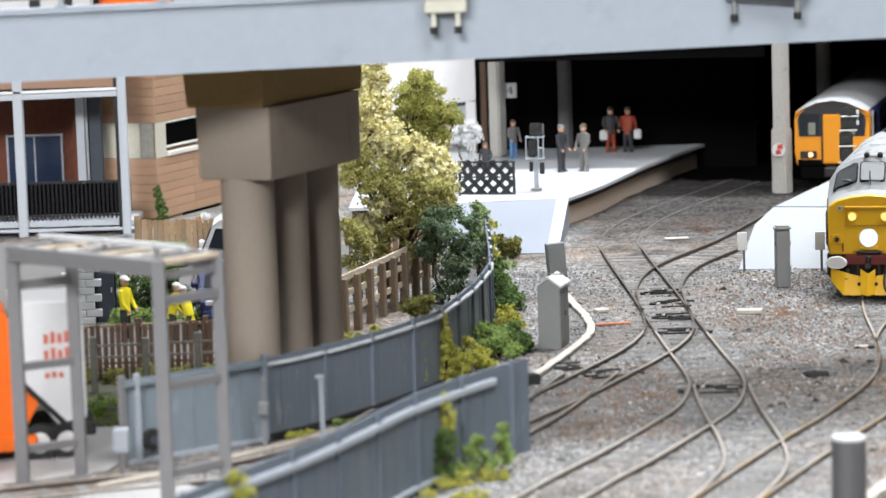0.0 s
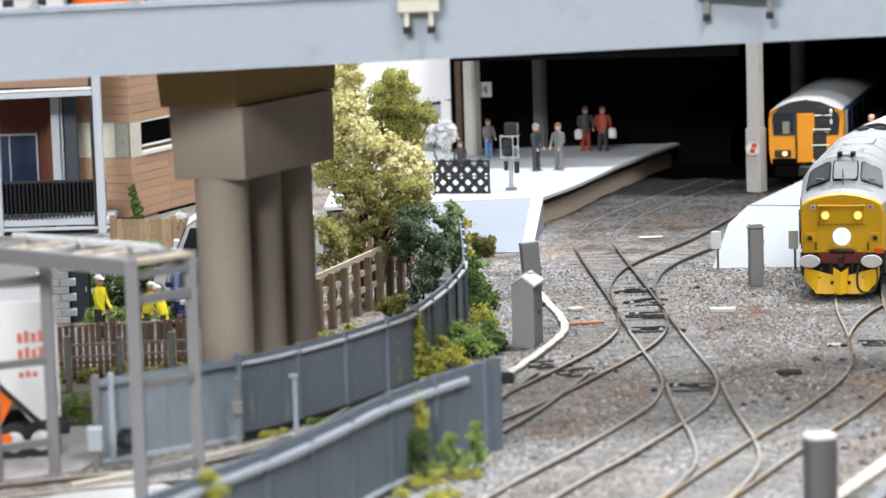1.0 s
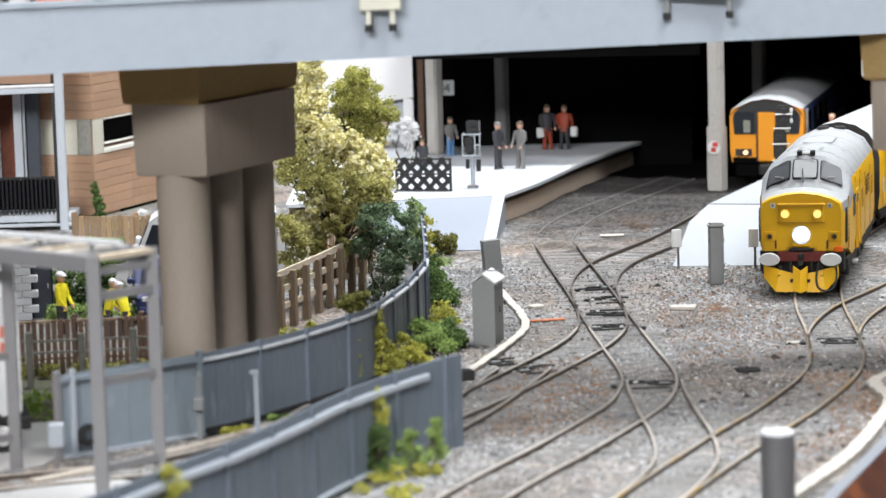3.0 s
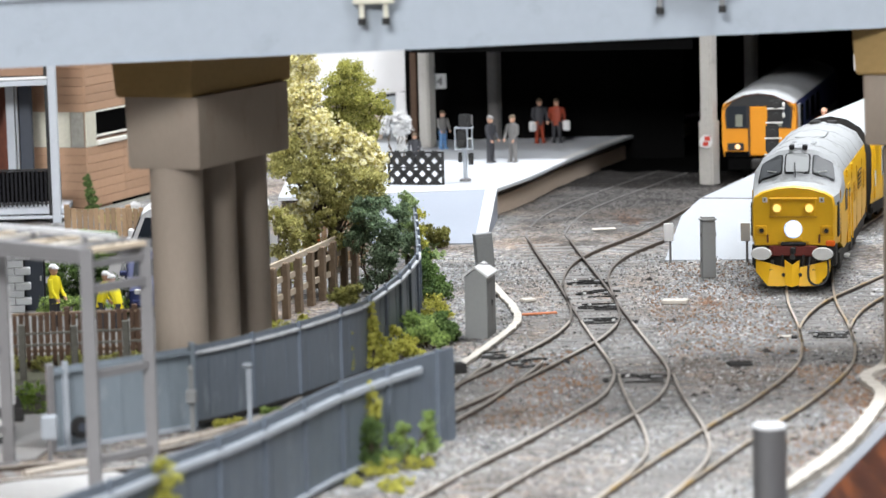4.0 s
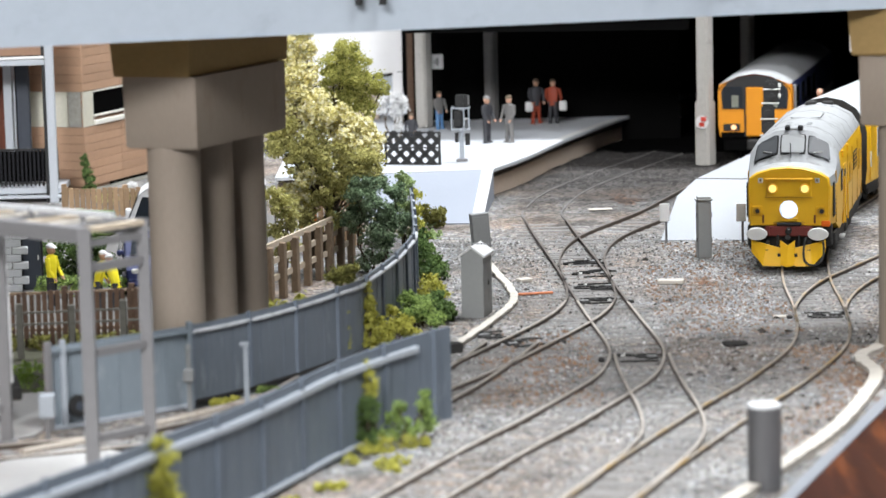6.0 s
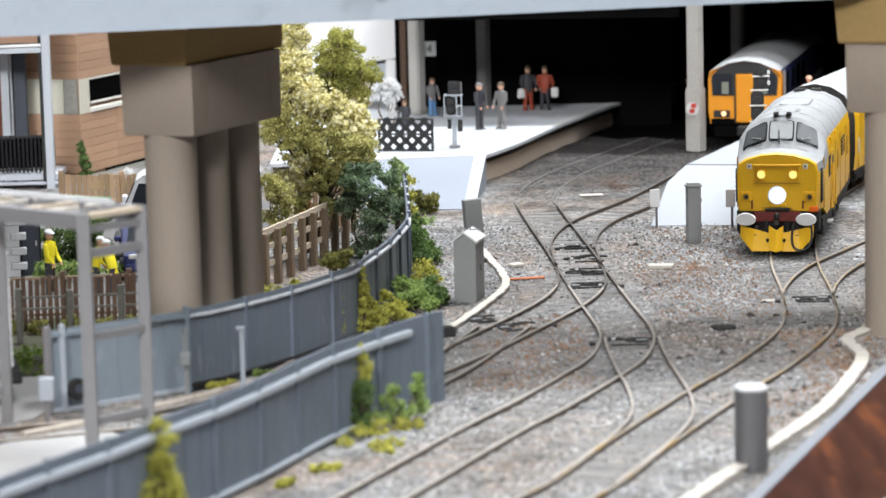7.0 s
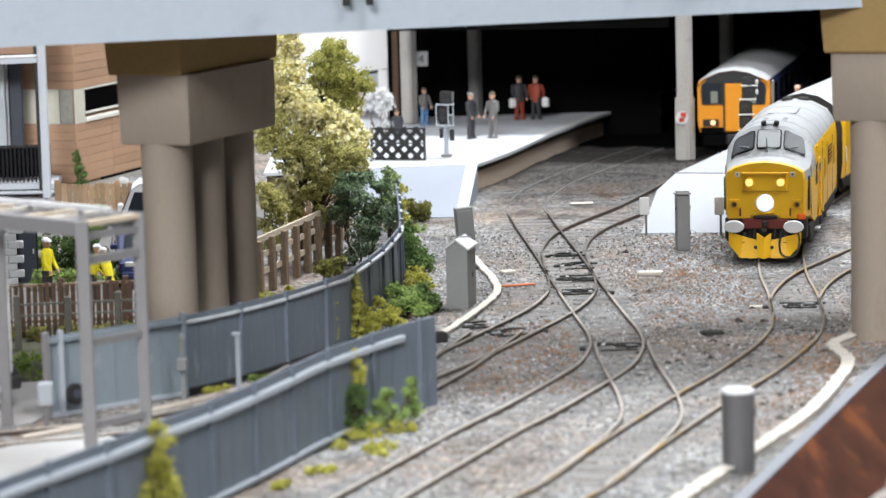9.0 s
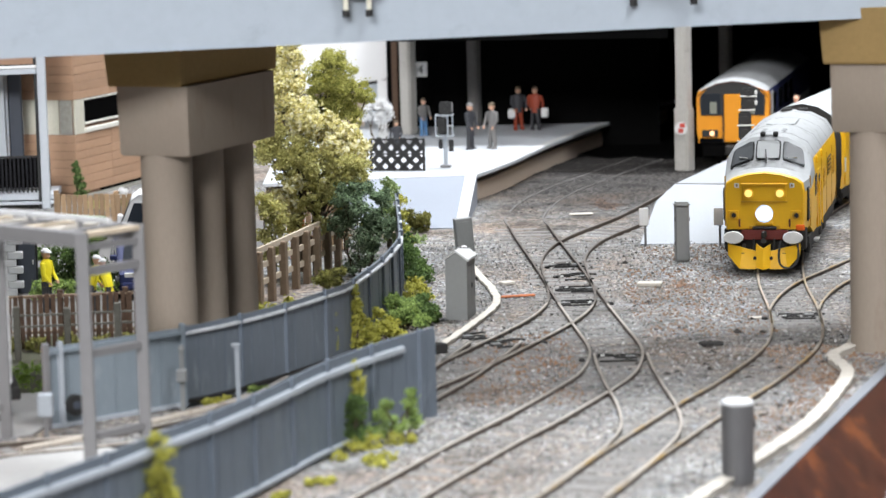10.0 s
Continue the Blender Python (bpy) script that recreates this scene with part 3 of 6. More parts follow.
    # roof
    for x in (-0.19, 0.19):
        horn = part("roof_horn", box(0.15, 0.16, 0.15, x, 1.66, 3.80, 0.03), SEAL, ob)
        part("horn_mouth", tube(0.05, 0.04, x, 1.585, 3.875, 12, rx=90), UNDER, horn)
    part("horn_plate", box(0.26, 0.3, 0.1, 0, 1.75, 3.79, 0.03), ROOF_GREY, ob)
    for y in (2.75, 4.9, 7.2, 9.1):
        part("roof_seam", loft([[(x * 1.002, y + d, z * 1.0015) for x, z in full[3:] + [(-x, z) for x, z in full[3:-1][::-1]]] for d in (0, 0.03)], None, True, True), ROOF_SEAM, ob)
    for x, y in ((-0.3, 3.1), (0.28, 3.1), (-0.3, 3.6), (0.28, 3.6)):
        part("roof_bump", box(0.16, 0.12, 0.08, x, y, 3.775, 0.03), ROOF_GREY, ob)
    part("roof_slot", bar((-0.78, 4.2, 3.645), (-0.78, 6.4, 3.645), 0.07, 0.03), ROOF_SEAM, ob)
    for x in (-1.0, 1.0):
        part("lifting_lug", bar((x, 3.2, 3.46), (x * 0.97, 3.75, 3.49), 0.05, 0.05), ROOF_SEAM, ob)
    part("roof_hatch", box(0.9, 1.5, 0.05, 0, 5.9, 3.80, 0.02), ROOF_GREY, ob)
    part("exhaust", box(0.34, 0.3, 0.14, -0.22, 9.5, 3.78, 0.03), UNDER, ob)
    part("exhaust", box(0.34, 0.3, 0.14, 0.28, 9.7, 3.76, 0.03), UNDER, ob)
    # nose front
    panel = part("headcode_panel", box(1.30, 0.06, 0.5, 0, -0.01, 2.05, 0.05), YELLOW, body)
    part("panel_hood", box(1.36, 0.13, 0.06, 0, -0.03, 2.54, 0.02), YELLOW, panel)
    part("panel_foot", box(1.36, 0.05, 0.035, 0, -0.02, 2.03, 0.01), YELLOW_SHADE, panel)
    for x in (-0.46, 0.46):
        rim = part("marker_lamp", tube(0.15, 0.06, x, -0.03, 2.30, 24, 0.135, rx=90), YELLOW, panel, smooth=True)
        part("lens", tube(0.115, 0.03, x, -0.085, 2.30, 24, 0.1, rx=90), WARM_LED, rim, smooth=True)
    lamp = part("headlamp", tube(0.19, 0.12, 0, 0.02, 1.70, 28, rx=90), BUFFER, body, smooth=True)
    # Emitting disc wider than the lamp, standing in for its glow.
    part("halo_disc", tube(0.26, 0.02, 0, -0.095, 1.70, 32, 0.24, rx=90), LAMP_HALO, lamp, "bluish glowing disc for the headlamp's halo")
    part("headlamp_lens", tube(0.15, 0.03, 0, -0.118, 1.70, 28, rx=90), LED, lamp)
    part("lamp_bracket", box(0.5, 0.14, 0.09, 0, -0.02, 1.36, 0.02), YELLOW, body)
    for x in (-0.92, 0.92):
        tail = part("tail_lamp", box(0.32, 0.05, 0.3, x, 0.0, 1.50, 0.05), YELLOW, body)
        part("lamp_ring", tube(0.115, 0.05, x, -0.02, 1.65, 20, 0.1, rx=90), YELLOW_SHADE, tail, smooth=True)
        part("tail_lens", tube(0.065, 0.03, x + 0.02, -0.06, 1.65, 16, rx=90), SEAL, tail, smooth=True)
        part("lamp_iron", box(0.05, 0.06, 0.24, x * 0.80, -0.02, 1.30, 0.01), RUST_RED, body)
        label = part("maker_plate", box(0.14, 0.02, 0.14, x * 0.88, 0.0, 2.46, 0.02), WHITE, body)
        part("plate_mark", box(0.05, 0.012, 0.07, x * 0.88, -0.014, 2.50), BUFF, label)
        part("handrail", bar((x * 1.21, -0.03, 1.55), (x * 1.22, 0.02, 2.42), 0.035), YELLOW, body)
        part("multiple_working_socket", box(0.12, 0.05, 0.1, x * 0.42, 0.0, 1.24, 0.02), YELLOW_SHADE, body)
    part("number_bar", box(0.44, 0.015, 0.07, 0.80, 0.012, 1.24), SEAL, body, "small dark unreadable marking")
    part("cable_socket", box(0.26, 0.10, 0.17, 1.05, 0.0, 1.20, 0.03), ORANGE_BODY, body, "bright orange cable socket")
    beam = part("buffer_beam", box(1.2, 0.16, 0.30, 0, -0.02, 0.92, 0.03), RED_BEAM, ob)
    part("beam_back", box(2.4, 0.5, 0.62, 0, 0.32, 0.62, 0.03), UNDER, ob)
    part("beam_top", box(0.72, 0.16, 0.10, 0, -0.03, 1.222, 0.03), UNDER, beam)
    part("coupling_hook", box(0.15, 0.3, 0.2, 0, -0.2, 1.00, 0.04), UNDER, beam)
    part("coupling_link", tube(0.08, 0.06, 0, -0.34, 0.92, 14, rx=70), UNDER, beam)
    for x in (-0.87, 0.87):
        shank = part("buffer", tube(0.15, 0.42, x, -0.06, 1.05, 18, 0.12, rx=90), UNDER, ob, smooth=True)
        part("buffer_collar", box(0.16, 0.12, 0.3, x * 0.70, -0.06, 0.92, 0.03), RED_BEAM, shank)
        bm = tube(0.30, 0.06, 0, 0, 0, 36, 0.27, rx=90)
        bmesh.ops.scale(bm, vec=(1.0, 1, 0.62), verts=bm.verts)
        bmesh.ops.translate(bm, vec=(x, -0.50, 1.05), verts=bm.verts)
        part("buffer_head", bm, BUFFER, shank, smooth=True)
    # plough: two swept blades and a notched centre block
    for sx in (-1, 1):
        fold = [(sx * 0.20, -0.46, 0.64), (sx * 0.62, -0.40, 0.74), (sx * 1.06, -0.22, 0.84)]
        foot = [(sx * 0.20, -0.54, 0.12), (sx * 0.70, -0.50, 0.12), (sx * 1.06, -0.26, 0.50)]
        bm = loft([[a, (a[0], a[1] + 0.06, a[2]), (b[0], b[1] + 0.06, b[2]), b] for a, b in zip(fold, foot)])
        part("plough_blade", bm, YELLOW, ob)
        part("blade_stay", bar((sx * 0.6, -0.1, 0.8), (sx * 0.6, -0.42, 0.55), 0.09, 0.07), UNDER, ob)
        part("air_pipe", bar((sx * 0.30, -0.22, 0.98), (sx * 0.31, -0.3, 0.25), 0.07, n=8), SEAL, ob, smooth=True)
        part("blade_bolt", box(0.09, 0.05, 0.1, sx * 0.24, -0.56, 0.4, 0.02), UNDER, ob)
    bm = loft([[(-0.21, -0.52, 0.86), (-0.21, -0.4, 0.86), (-0.2, -0.4, 0.16), (-0.2, -0.56, 0.16)], [(0.0, -0.58, 0.72), (0.0, -0.4, 0.72), (0.0, -0.4, 0.11), (0.0, -0.64, 0.11)],
               [(0.21, -0.52, 0.86), (0.21, -0.4, 0.86), (0.2, -0.4, 0.16), (0.2, -0.56, 0.16)]])
    part("plough_block", bm, YELLOW, ob)
    bm = bmesh.new()
    hose = spline([(0.50, -0.30, 0.92), (0.46, -0.56, 0.55), (0.52, -0.64, 0.26), (0.76, -0.66, 0.17), (0.98, -0.6, 0.32), (1.03, -0.48, 0.62), (0.98, -0.3, 0.92)], 0.09)
    for a, b in zip(hose, hose[1:]):
        bar(a, b, 0.065, bm=bm, n=8)
    part("brake_hose", bm, SEAL, ob, smooth=True)
    # sides
    for side in (-1, 1):
        grille = part("nose_grille", box(0.04, 0.46, 1.0, side * 1.235, 0.62, 1.42, 0.02), UNDER, body, "dark grey louvred grille")
        for k in range(7):
            part("louvre", box(0.03, 0.42, 0.05, side * 1.258, 0.62, 1.48 + 0.13 * k, 0.01), SLATE_BLUE, grille)
        part("nose_seam", box(0.03, 0.05, 1.5, side * 1.265, 0.98, 1.2), YELLOW_SHADE, body)
        window = part("cab_side_window", box(0.04, 0.62, 0.62, side * 1.336, 2.05, 2.0, 0.05), SEAL, body)
        part("window_pane", box(0.03, 0.52, 0.52, side * 1.35, 2.05, 2.05, 0.05), GLASS, window)
        door = part("cab_door", box(0.05, 0.72, 1.75, side * 1.335, 2.95, 0.95, 0.04), YELLOW, body)
        part("door_window", box(0.04, 0.46, 0.55, side * 1.352, 2.95, 1.98, 0.05), GLASS, door)
        for y in (2.5, 3.4):
            part("door_rail", bar((side * 1.41, y, 1.0), (side * 1.40, y, 2.35), 0.05, n=8), YELLOW, door)
        for y, w, z, h in ((5.0, 0.6, 1.9, 0.6), (6.9, 1.3, 2.1, 0.55), (8.6, 0.6, 1.9, 0.6)):
            vent = part("side_grille", box(0.03, w, h, side * 1.345, y, z, 0.02), YELLOW_SHADE if w < 1 else UNDER, body)
            for k in range(4):
                part("slat", box(0.03, w * 0.94, 0.04, side * 1.36, y, z + 0.07 + 0.13 * k), YELLOW_SHADE, vent)
        for y in (4.1, 5.9, 7.9, 9.6):
            part("body_seam", box(0.02, 0.05, 1.9, side * 1.34, y, 0.98, 0.005), YELLOW_SHADE, body)
        part("cantrail", bar((side * 1.26, 2.1, 3.08), (side * 1.26, length - 2.1, 3.08), 0.06, 0.05), YELLOW, body)
        for y in (2.6, 4.4):
            part("cantrail_bracket", box(0.08, 0.1, 0.22, side * 1.31, y, 2.9, 0.02), YELLOW, body)
        part("solebar", box(0.08, length - 1.2, 0.22, side * 1.22, length / 2, 0.72), UNDER, ob)
        for y in (1.2, 5.0, 6.4):
            part("side_box", box(0.14, 0.7, 0.4, side * 1.18, y, 0.42, 0.04), UNDER, ob)
        part("cab_step", box(0.2, 0.5, 0.06, side * 1.25, 2.95, 0.52, 0.01), BUFFER, ob)
    part("fuel_tank", box(2.2, 3.2, 0.6, 0, length / 2, 0.28, 0.1), UNDER, ob)
    bogie(ob, 2.7)
    bogie(ob, length - 2.7)


def coach_profile():
    return [(1.30, 0.85), (1.36, 1.4), (1.36, 2.55), (1.28, 2.95), (1.0, 3.35), (0.55, 3.62), (0.0, 3.72)]


def coach(length=17):
    ob = thing("railway_coach", 12.48, 98.1, 0, -20)
    tagged(ob, "yellow railway coach with white roof and framed windows", "railway coach")
    prof = half(coach_profile())
    bm = loft([[(x * k, y, z) for x, z in prof] for y, k in ((0, 0.985), (0.08, 1.0), (length, 1.0))])
    body = part("body", shaded_by(bm, lambda c, n: 2 if abs(n.y) > 0.5 else (1 if c.z > 2.8 else 0)), [YELLOW, WHITE_ROOF, UNDER], ob, smooth=True)
    for side in (-1, 1):
        for y in (1.9, 3.4, 4.9, 6.8, 8.8, 10.8):
            fr = part("window_frame", box(0.04, 0.78, 0.95, side * 1.362, y, 1.62, 0.06), WHITE_ROOF, body)
            part("window_pane", box(0.03, 0.62, 0.8, side * 1.378, y, 1.69, 0.05), GLASS, fr)
        part("door", box(0.03, 0.66, 1.9, side * 1.362, 0.75, 0.95, 0.03), YELLOW, body)
        part("door_rail", box(0.05, 0.03, 0.5, side * 1.40, 0.35, 1.4), BUFFER, body)
        part("solebar", box(0.08, length - 0.4, 0.2, side * 1.24, length / 2, 0.68), UNDER, ob)
    part("gangway", box(0.9, 0.35, 2.1, 0, -0.2, 0.95, 0.05), UNDER, ob)
    bogie(ob, 2.6)
    bogie(ob, length - 2.6)


def railcar(length=16):
    ob = thing("diesel_railcar", 11.62, 112.4, 0, -13)
    tagged(ob, "diesel railcar with orange-yellow cab front and grey roof", "railcar")
    prof = [(1.34, 0.95), (1.41, 1.4), (1.41, 2.70), (1.34, 2.95), (1.03, 3.19), (0.55, 3.37), (0.0, 3.43)]
    rows = [[(x * k, y, z - d * (z > 3)) for x, z in half(prof)] for y, k, d in ((0, 0.985, 0.12), (0.12, 0.995, 0.08), (0.5, 1, 0.03), (1.2, 1, 0), (length, 1, 0))]
    body = part("body", shaded_by(loft(rows), lambda c, n: 1 if c.z > 2.83 and abs(n.z) > 0.1 else (2 if c.y > 0.6 and c.z < 2.83 else 0)), [ORANGE, ROOF_GREY, BLUE_SIDE], ob, smooth=True)
    arch = [(1.22, 2.02), (1.27, 2.6), (1.24, 2.78), (0.99, 3.03), (0.54, 3.22), (0.0, 3.29), (-0.54, 3.22), (-0.99, 3.03), (-1.24, 2.78), (-1.27, 2.6), (-1.22, 2.02)]
    part("front_window_surround", loft([[(x, y, z) for x, z in arch] for y in (-0.05, 0.08)]), SEAL, body)
    part("roof_edge", loft([[(1.36, -0.07, 2.74), (1.16, -0.07, 2.99), (0.6, -0.07, 3.26), (0, -0.07, 3.35), (-0.6, -0.07, 3.26), (-1.16, -0.07, 2.99), (-1.36, -0.07, 2.74)],
                            [(1.36, 0.0, 2.68), (1.16, 0.0, 2.93), (0.6, 0.0, 3.20), (0, 0.0, 3.29), (-0.6, 0.0, 3.20), (-1.16, 0.0, 2.93), (-1.36, 0.0, 2.68)]], None, False, False), RUST_RED, body)
    for x in (-0.86, 0.86):
        part("window_pane", box(0.74, 0.03, 0.80, x * 0.95, -0.055, 2.06, 0.06), GLASS, body)
        part("seat_back", box(0.26, 0.02, 0.46, x * 0.86, -0.068, 2.08, 0.03), SEAT, body)
        box_ob = part("lamp_box", box(0.62, 0.06, 0.28, x * 1.02, -0.03, 1.18, 0.03), SEAL, body)
        part("lamp_lens", tube(0.09, 0.03, x * 0.92, -0.085, 1.33, 16, rx=90), RED_TAIL if x < 0 else BUFFER, box_ob)
    part("corridor_door", box(0.66, 0.1, 1.86, 0, -0.06, 0.98, 0.05), ORANGE, body)
    part("door_seam", box(0.80, 0.06, 1.94, 0, -0.03, 0.96, 0.05), SEAL, body)
    part("coupler", box(0.5, 0.5, 0.4, 0, -0.3, 0.5, 0.06), UNDER, ob)
    part("lower_panel", box(2.4, 0.3, 0.5, 0, 0.16, 0.4, 0.05), BLACK, ob)
    part("valance_gap", box(1.0, 0.06, 0.2, -0.78, -0.012, 0.94), BLACK, body)
    for side in (-1, 1):
        for y in (1.2, 3.2, 5.2, 7.2):
            part("side_window", box(0.03, 1.3, 0.8, side * 1.415, y + 0.6, 1.95, 0.06), GLASS, body)
        part("pale_door", box(0.03, 0.55, 1.9, side * 1.418, 0.95, 0.98, 0.04), WHITE_ROOF, body)
        part("stripe", box(0.02, length - 1.8, 0.28, side * 1.413, length / 2 + 0.7, 1.45), WHITE_ROOF, body)
    bogie(ob, 2.6)
    bogie(ob, length - 2.6)


# ---- figures and foliage ----
SKIN = surface("painted_flesh", (0.55, 0.32, 0.22), 0.6, 0, 0.1, 6, 1, 0)


def paint(name, colour, rough=0.6):
    return surface(name, colour, rough, 0, 0.12, 8, 2, 0.1)


HI_VIS = paint("bright_yellow_paint", (0.80, 0.68, 0.02))
DARK_CLOTH = paint("dark_grey_cloth", (0.035, 0.036, 0.042))
GREY_CLOTH = paint("grey_cloth", (0.16, 0.155, 0.15))
JEANS = paint("mid_blue_cloth", (0.10, 0.22, 0.42))
RED_CLOTH = paint("rust_red_cloth", (0.26, 0.045, 0.02))
SIGN_RED = paint("signal_red_paint", (0.50, 0.05, 0.03))
FADED_RED = paint("faded_red_paint", (0.55, 0.16, 0.11))
ORANGE_VEST = paint("orange_cloth", (0.80, 0.16, 0.02))


def figurine(x, y, z, rz, coat, trousers, hat, label, bag=None, scale=1.0, lean=0.0):
    """A painted toy figure as one plain mesh."""
    bm = bmesh.new()

    def add(index, maker):
        old = set(bm.faces)
        maker()
        for f in bm.faces:
            if f not in old:
                f.material_index = index

    def ring(cx, cy, cz, rx, ry, n=10):
        return [(cx + rx * math.cos(i * math.tau / n), cy + ry * math.sin(i * math.tau / n), cz) for i in range(n)]

    for s in (-0.11, 0.11):
        add(1, lambda: loft([ring(s * 1.4, -0.05, 0, 0.09, 0.15), ring(s * 1.3, 0, 0.1, 0.07, 0.08), ring(s, 0, 0.5, 0.09, 0.1), ring(s * 0.8, 0, 0.88, 0.11, 0.12)], bm))
    add(0, lambda: loft([ring(0, 0, 0.72, 0.2, 0.14), ring(0, -lean * 0.2, 0.95, 0.19, 0.13), ring(0, -lean * 0.7, 1.3, 0.25, 0.15), ring(0, -lean, 1.44, 0.2, 0.12), ring(0, -lean, 1.5, 0.07, 0.07)], bm))
    for s in (-1, 1):
        add(0, lambda: loft([ring(s * 0.25, -lean, 1.42, 0.07, 0.08), ring(s * 0.32, -0.05 - lean, 1.1, 0.06, 0.07), ring(s * 0.26, -0.2 - lean, 0.88, 0.05, 0.05)], bm))
        add(2, lambda: loft([ring(s * 0.26, -0.2 - lean, 0.88, 0.05, 0.05), ring(s * 0.25, -0.24 - lean, 0.78, 0.04, 0.04)], bm))
    add(2, lambda: loft([ring(0, -lean, 1.48, 0.05, 0.05), ring(0, -0.02 - lean, 1.56, 0.10, 0.11), ring(0, -lean, 1.66, 0.11, 0.12), ring(0, -lean, 1.74, 0.09, 0.1)], bm))
    add(3, lambda: loft([ring(0, -0.03 - lean, 1.68, 0.125, 0.15), ring(0, -lean, 1.74, 0.12, 0.13), ring(0, -lean, 1.80, 0.06, 0.06)], bm))
    mats = [coat, trousers, SKIN, hat]
    if bag:
        mats.append(bag)
        add(4, lambda: box(0.3, 0.18, 0.4, -0.36, -0.15, 0.5, 0.05, bm=bm))
    for v in bm.verts:
        v.co *= scale
    ob = new("figurine", finish("figurine", bm, mats, True))
    ob.matrix_basis = pose(x * S, y * S, z * S, 0, 0, rz)
    return tagged(ob, label, "figurine", "painted toy figures")


def leaf_cloud(bm, rng, centre, radius, count, size, squash=0.8, core=0.55, flat=1.1):
    """Many small bent flakes in an uneven cluster of lesser tufts."""
    c = Vector(centre)
    tufts_at = []
    for _ in range(11):
        d = Vector((rng.gauss(0, 1), rng.gauss(0, 1), rng.gauss(0, 1))).normalized()
        tufts_at.append((c + Vector((d.x, d.y, d.z * squash)) * radius * rng.uniform(0.45, 0.98), radius * rng.uniform(0.22, 0.5)))
    tufts_at.append((c, radius * 0.7))
    for _ in range(count):
        m, rad = rng.choice(tufts_at)
        d = Vector((rng.gauss(0, 1), rng.gauss(0, 1), rng.gauss(0, 1))).normalized()
        r = rad * (core + (1 - core) * rng.random() ** 0.5) * (1 + 0.35 * noise.noise(d * 1.9 + m))
        p = m + Vector((d.x * r, d.y * r, d.z * r * squash))
        if p.z < -0.02 and centre[2] < 1:
            p.z = rng.uniform(-0.02, 0.05)
        if rng.random() < 0.12:
            p += Vector((rng.gauss(0, 1), rng.gauss(0, 1), abs(rng.gauss(0, 0.8)))) * radius * 0.22
        s = size * rng.uniform(0.5, 1.3)
        u = Vector((rng.gauss(0, 1), rng.gauss(0, 1), rng.gauss(0, 1))).normalized()
        n = (d * flat + Vector((rng.gauss(0, 1), rng.gauss(0, 1), rng.gauss(0, 1))) * 0.6).normalized()
        u = (u - n * u.dot(n)).normalized()
        w = n.cross(u)
        q = [bm.verts.new(p + a) for a in (u * s, w * s * 0.6 + n * s * 0.25, -u * s, -w * s * 0.6 + n * s * 0.25)]
        bm.faces.new((q[0], q[1], q[2])), bm.faces.new((q[0], q[2], q[3]))


def limb(bm, a, b, r0, r1, rng, bends=4):
    """A crooked tapering limb."""
    a, b = Vector(a), Vector(b)
    rows = []
    for k in range(bends + 1):
        u = k / bends
        p = a.lerp(b, u) + Vector((rng.uniform(-1, 1), rng.uniform(-1, 1), 0)) * 0.12 * (0 < k < bends)
        r = r0 + (r1 - r0) * u
        rows.append([p + Vector((r * math.cos(i * math.tau / 8), r * math.sin(i * math.tau / 8), 0)) for i in range(8)])
    loft(rows, bm)


BARK = surface("dark_bark", (0.10, 0.075, 0.05), 0.9, 0, 0.3, 10, 3, 0.5, 0.03)
YELLOW_LEAF = leaf_material("pale_yellow_leaf", (0.42, 0.37, 0.10), (0.95, 0.89, 0.47), (1.0, 0.98, 0.84), 0.58)
OLIVE_LEAF = leaf_material("olive_green_leaf", (0.28, 0.27, 0.07), (0.72, 0.68, 0.29))
FEATHER_LEAF = leaf_material("feathery_olive_leaf", (0.24, 0.26, 0.05), (0.60, 0.58, 0.18))
GREEN_LEAF = leaf_material("mid_green_leaf", (0.08, 0.14, 0.035), (0.42, 0.55, 0.17))
DEEP_LEAF = leaf_material("blue_green_leaf", (0.06, 0.10, 0.055), (0.36, 0.48, 0.29))
MOSS_LEAF = leaf_material("dark_moss_leaf", (0.06, 0.06, 0.012), (0.33, 0.32, 0.09))
DARK_LEAF = leaf_material("dark_green_leaf", (0.03, 0.065, 0.02), (0.19, 0.29, 0.085))
LIME_LEAF = leaf_material("yellow_green_moss", (0.20, 0.20, 0.022), (0.60, 0.58, 0.13), None, 0.6)


def tree(name, x, y, height, clumps, leaf, label, seed, size=0.13):
    rng = random.Random(seed)
    ob = tagged(thing(name, x, y, GROUND_Z), label, "tree")
    bm = bmesh.new()
    limb(bm, (0, 0, -0.1), (0.1, 0, height * 0.55), 0.11, 0.07, rng, 6)
    for cx, cy, cz, r, n in clumps:
        limb(bm, (0.05, 0, min(height * 0.5, cz * 0.55)), (cx, cy, cz), 0.07, 0.02, rng)
    part("trunk", bm, BARK, ob)
    bm = bmesh.new()
    for cx, cy, cz, r, n in clumps:
        leaf_cloud(bm, rng, (cx, cy, cz), r, n, size)
    part("crown", bm, leaf, ob)
    return ob


def bush(x, y, clumps, leaf, label, seed, size=0.09, z=GROUND_Z):
    rng = random.Random(seed)
    ob = tagged(thing("bush", x, y, z), label, "bush")
    bm = bmesh.new()
    for cx, cy, cz, r, n in clumps:
        limb(bm, (cx * 0.3, cy * 0.3, -0.03), (cx, cy, cz), 0.03, 0.012, rng)
    part("stem", bm, BARK, ob)
    bm = bmesh.new()
    for cx, cy, cz, r, n in clumps:
        leaf_cloud(bm, rng, (cx, cy, cz), r, n, size, 0.85, 0.4)
    part("foliage", bm, leaf, ob)
    return ob

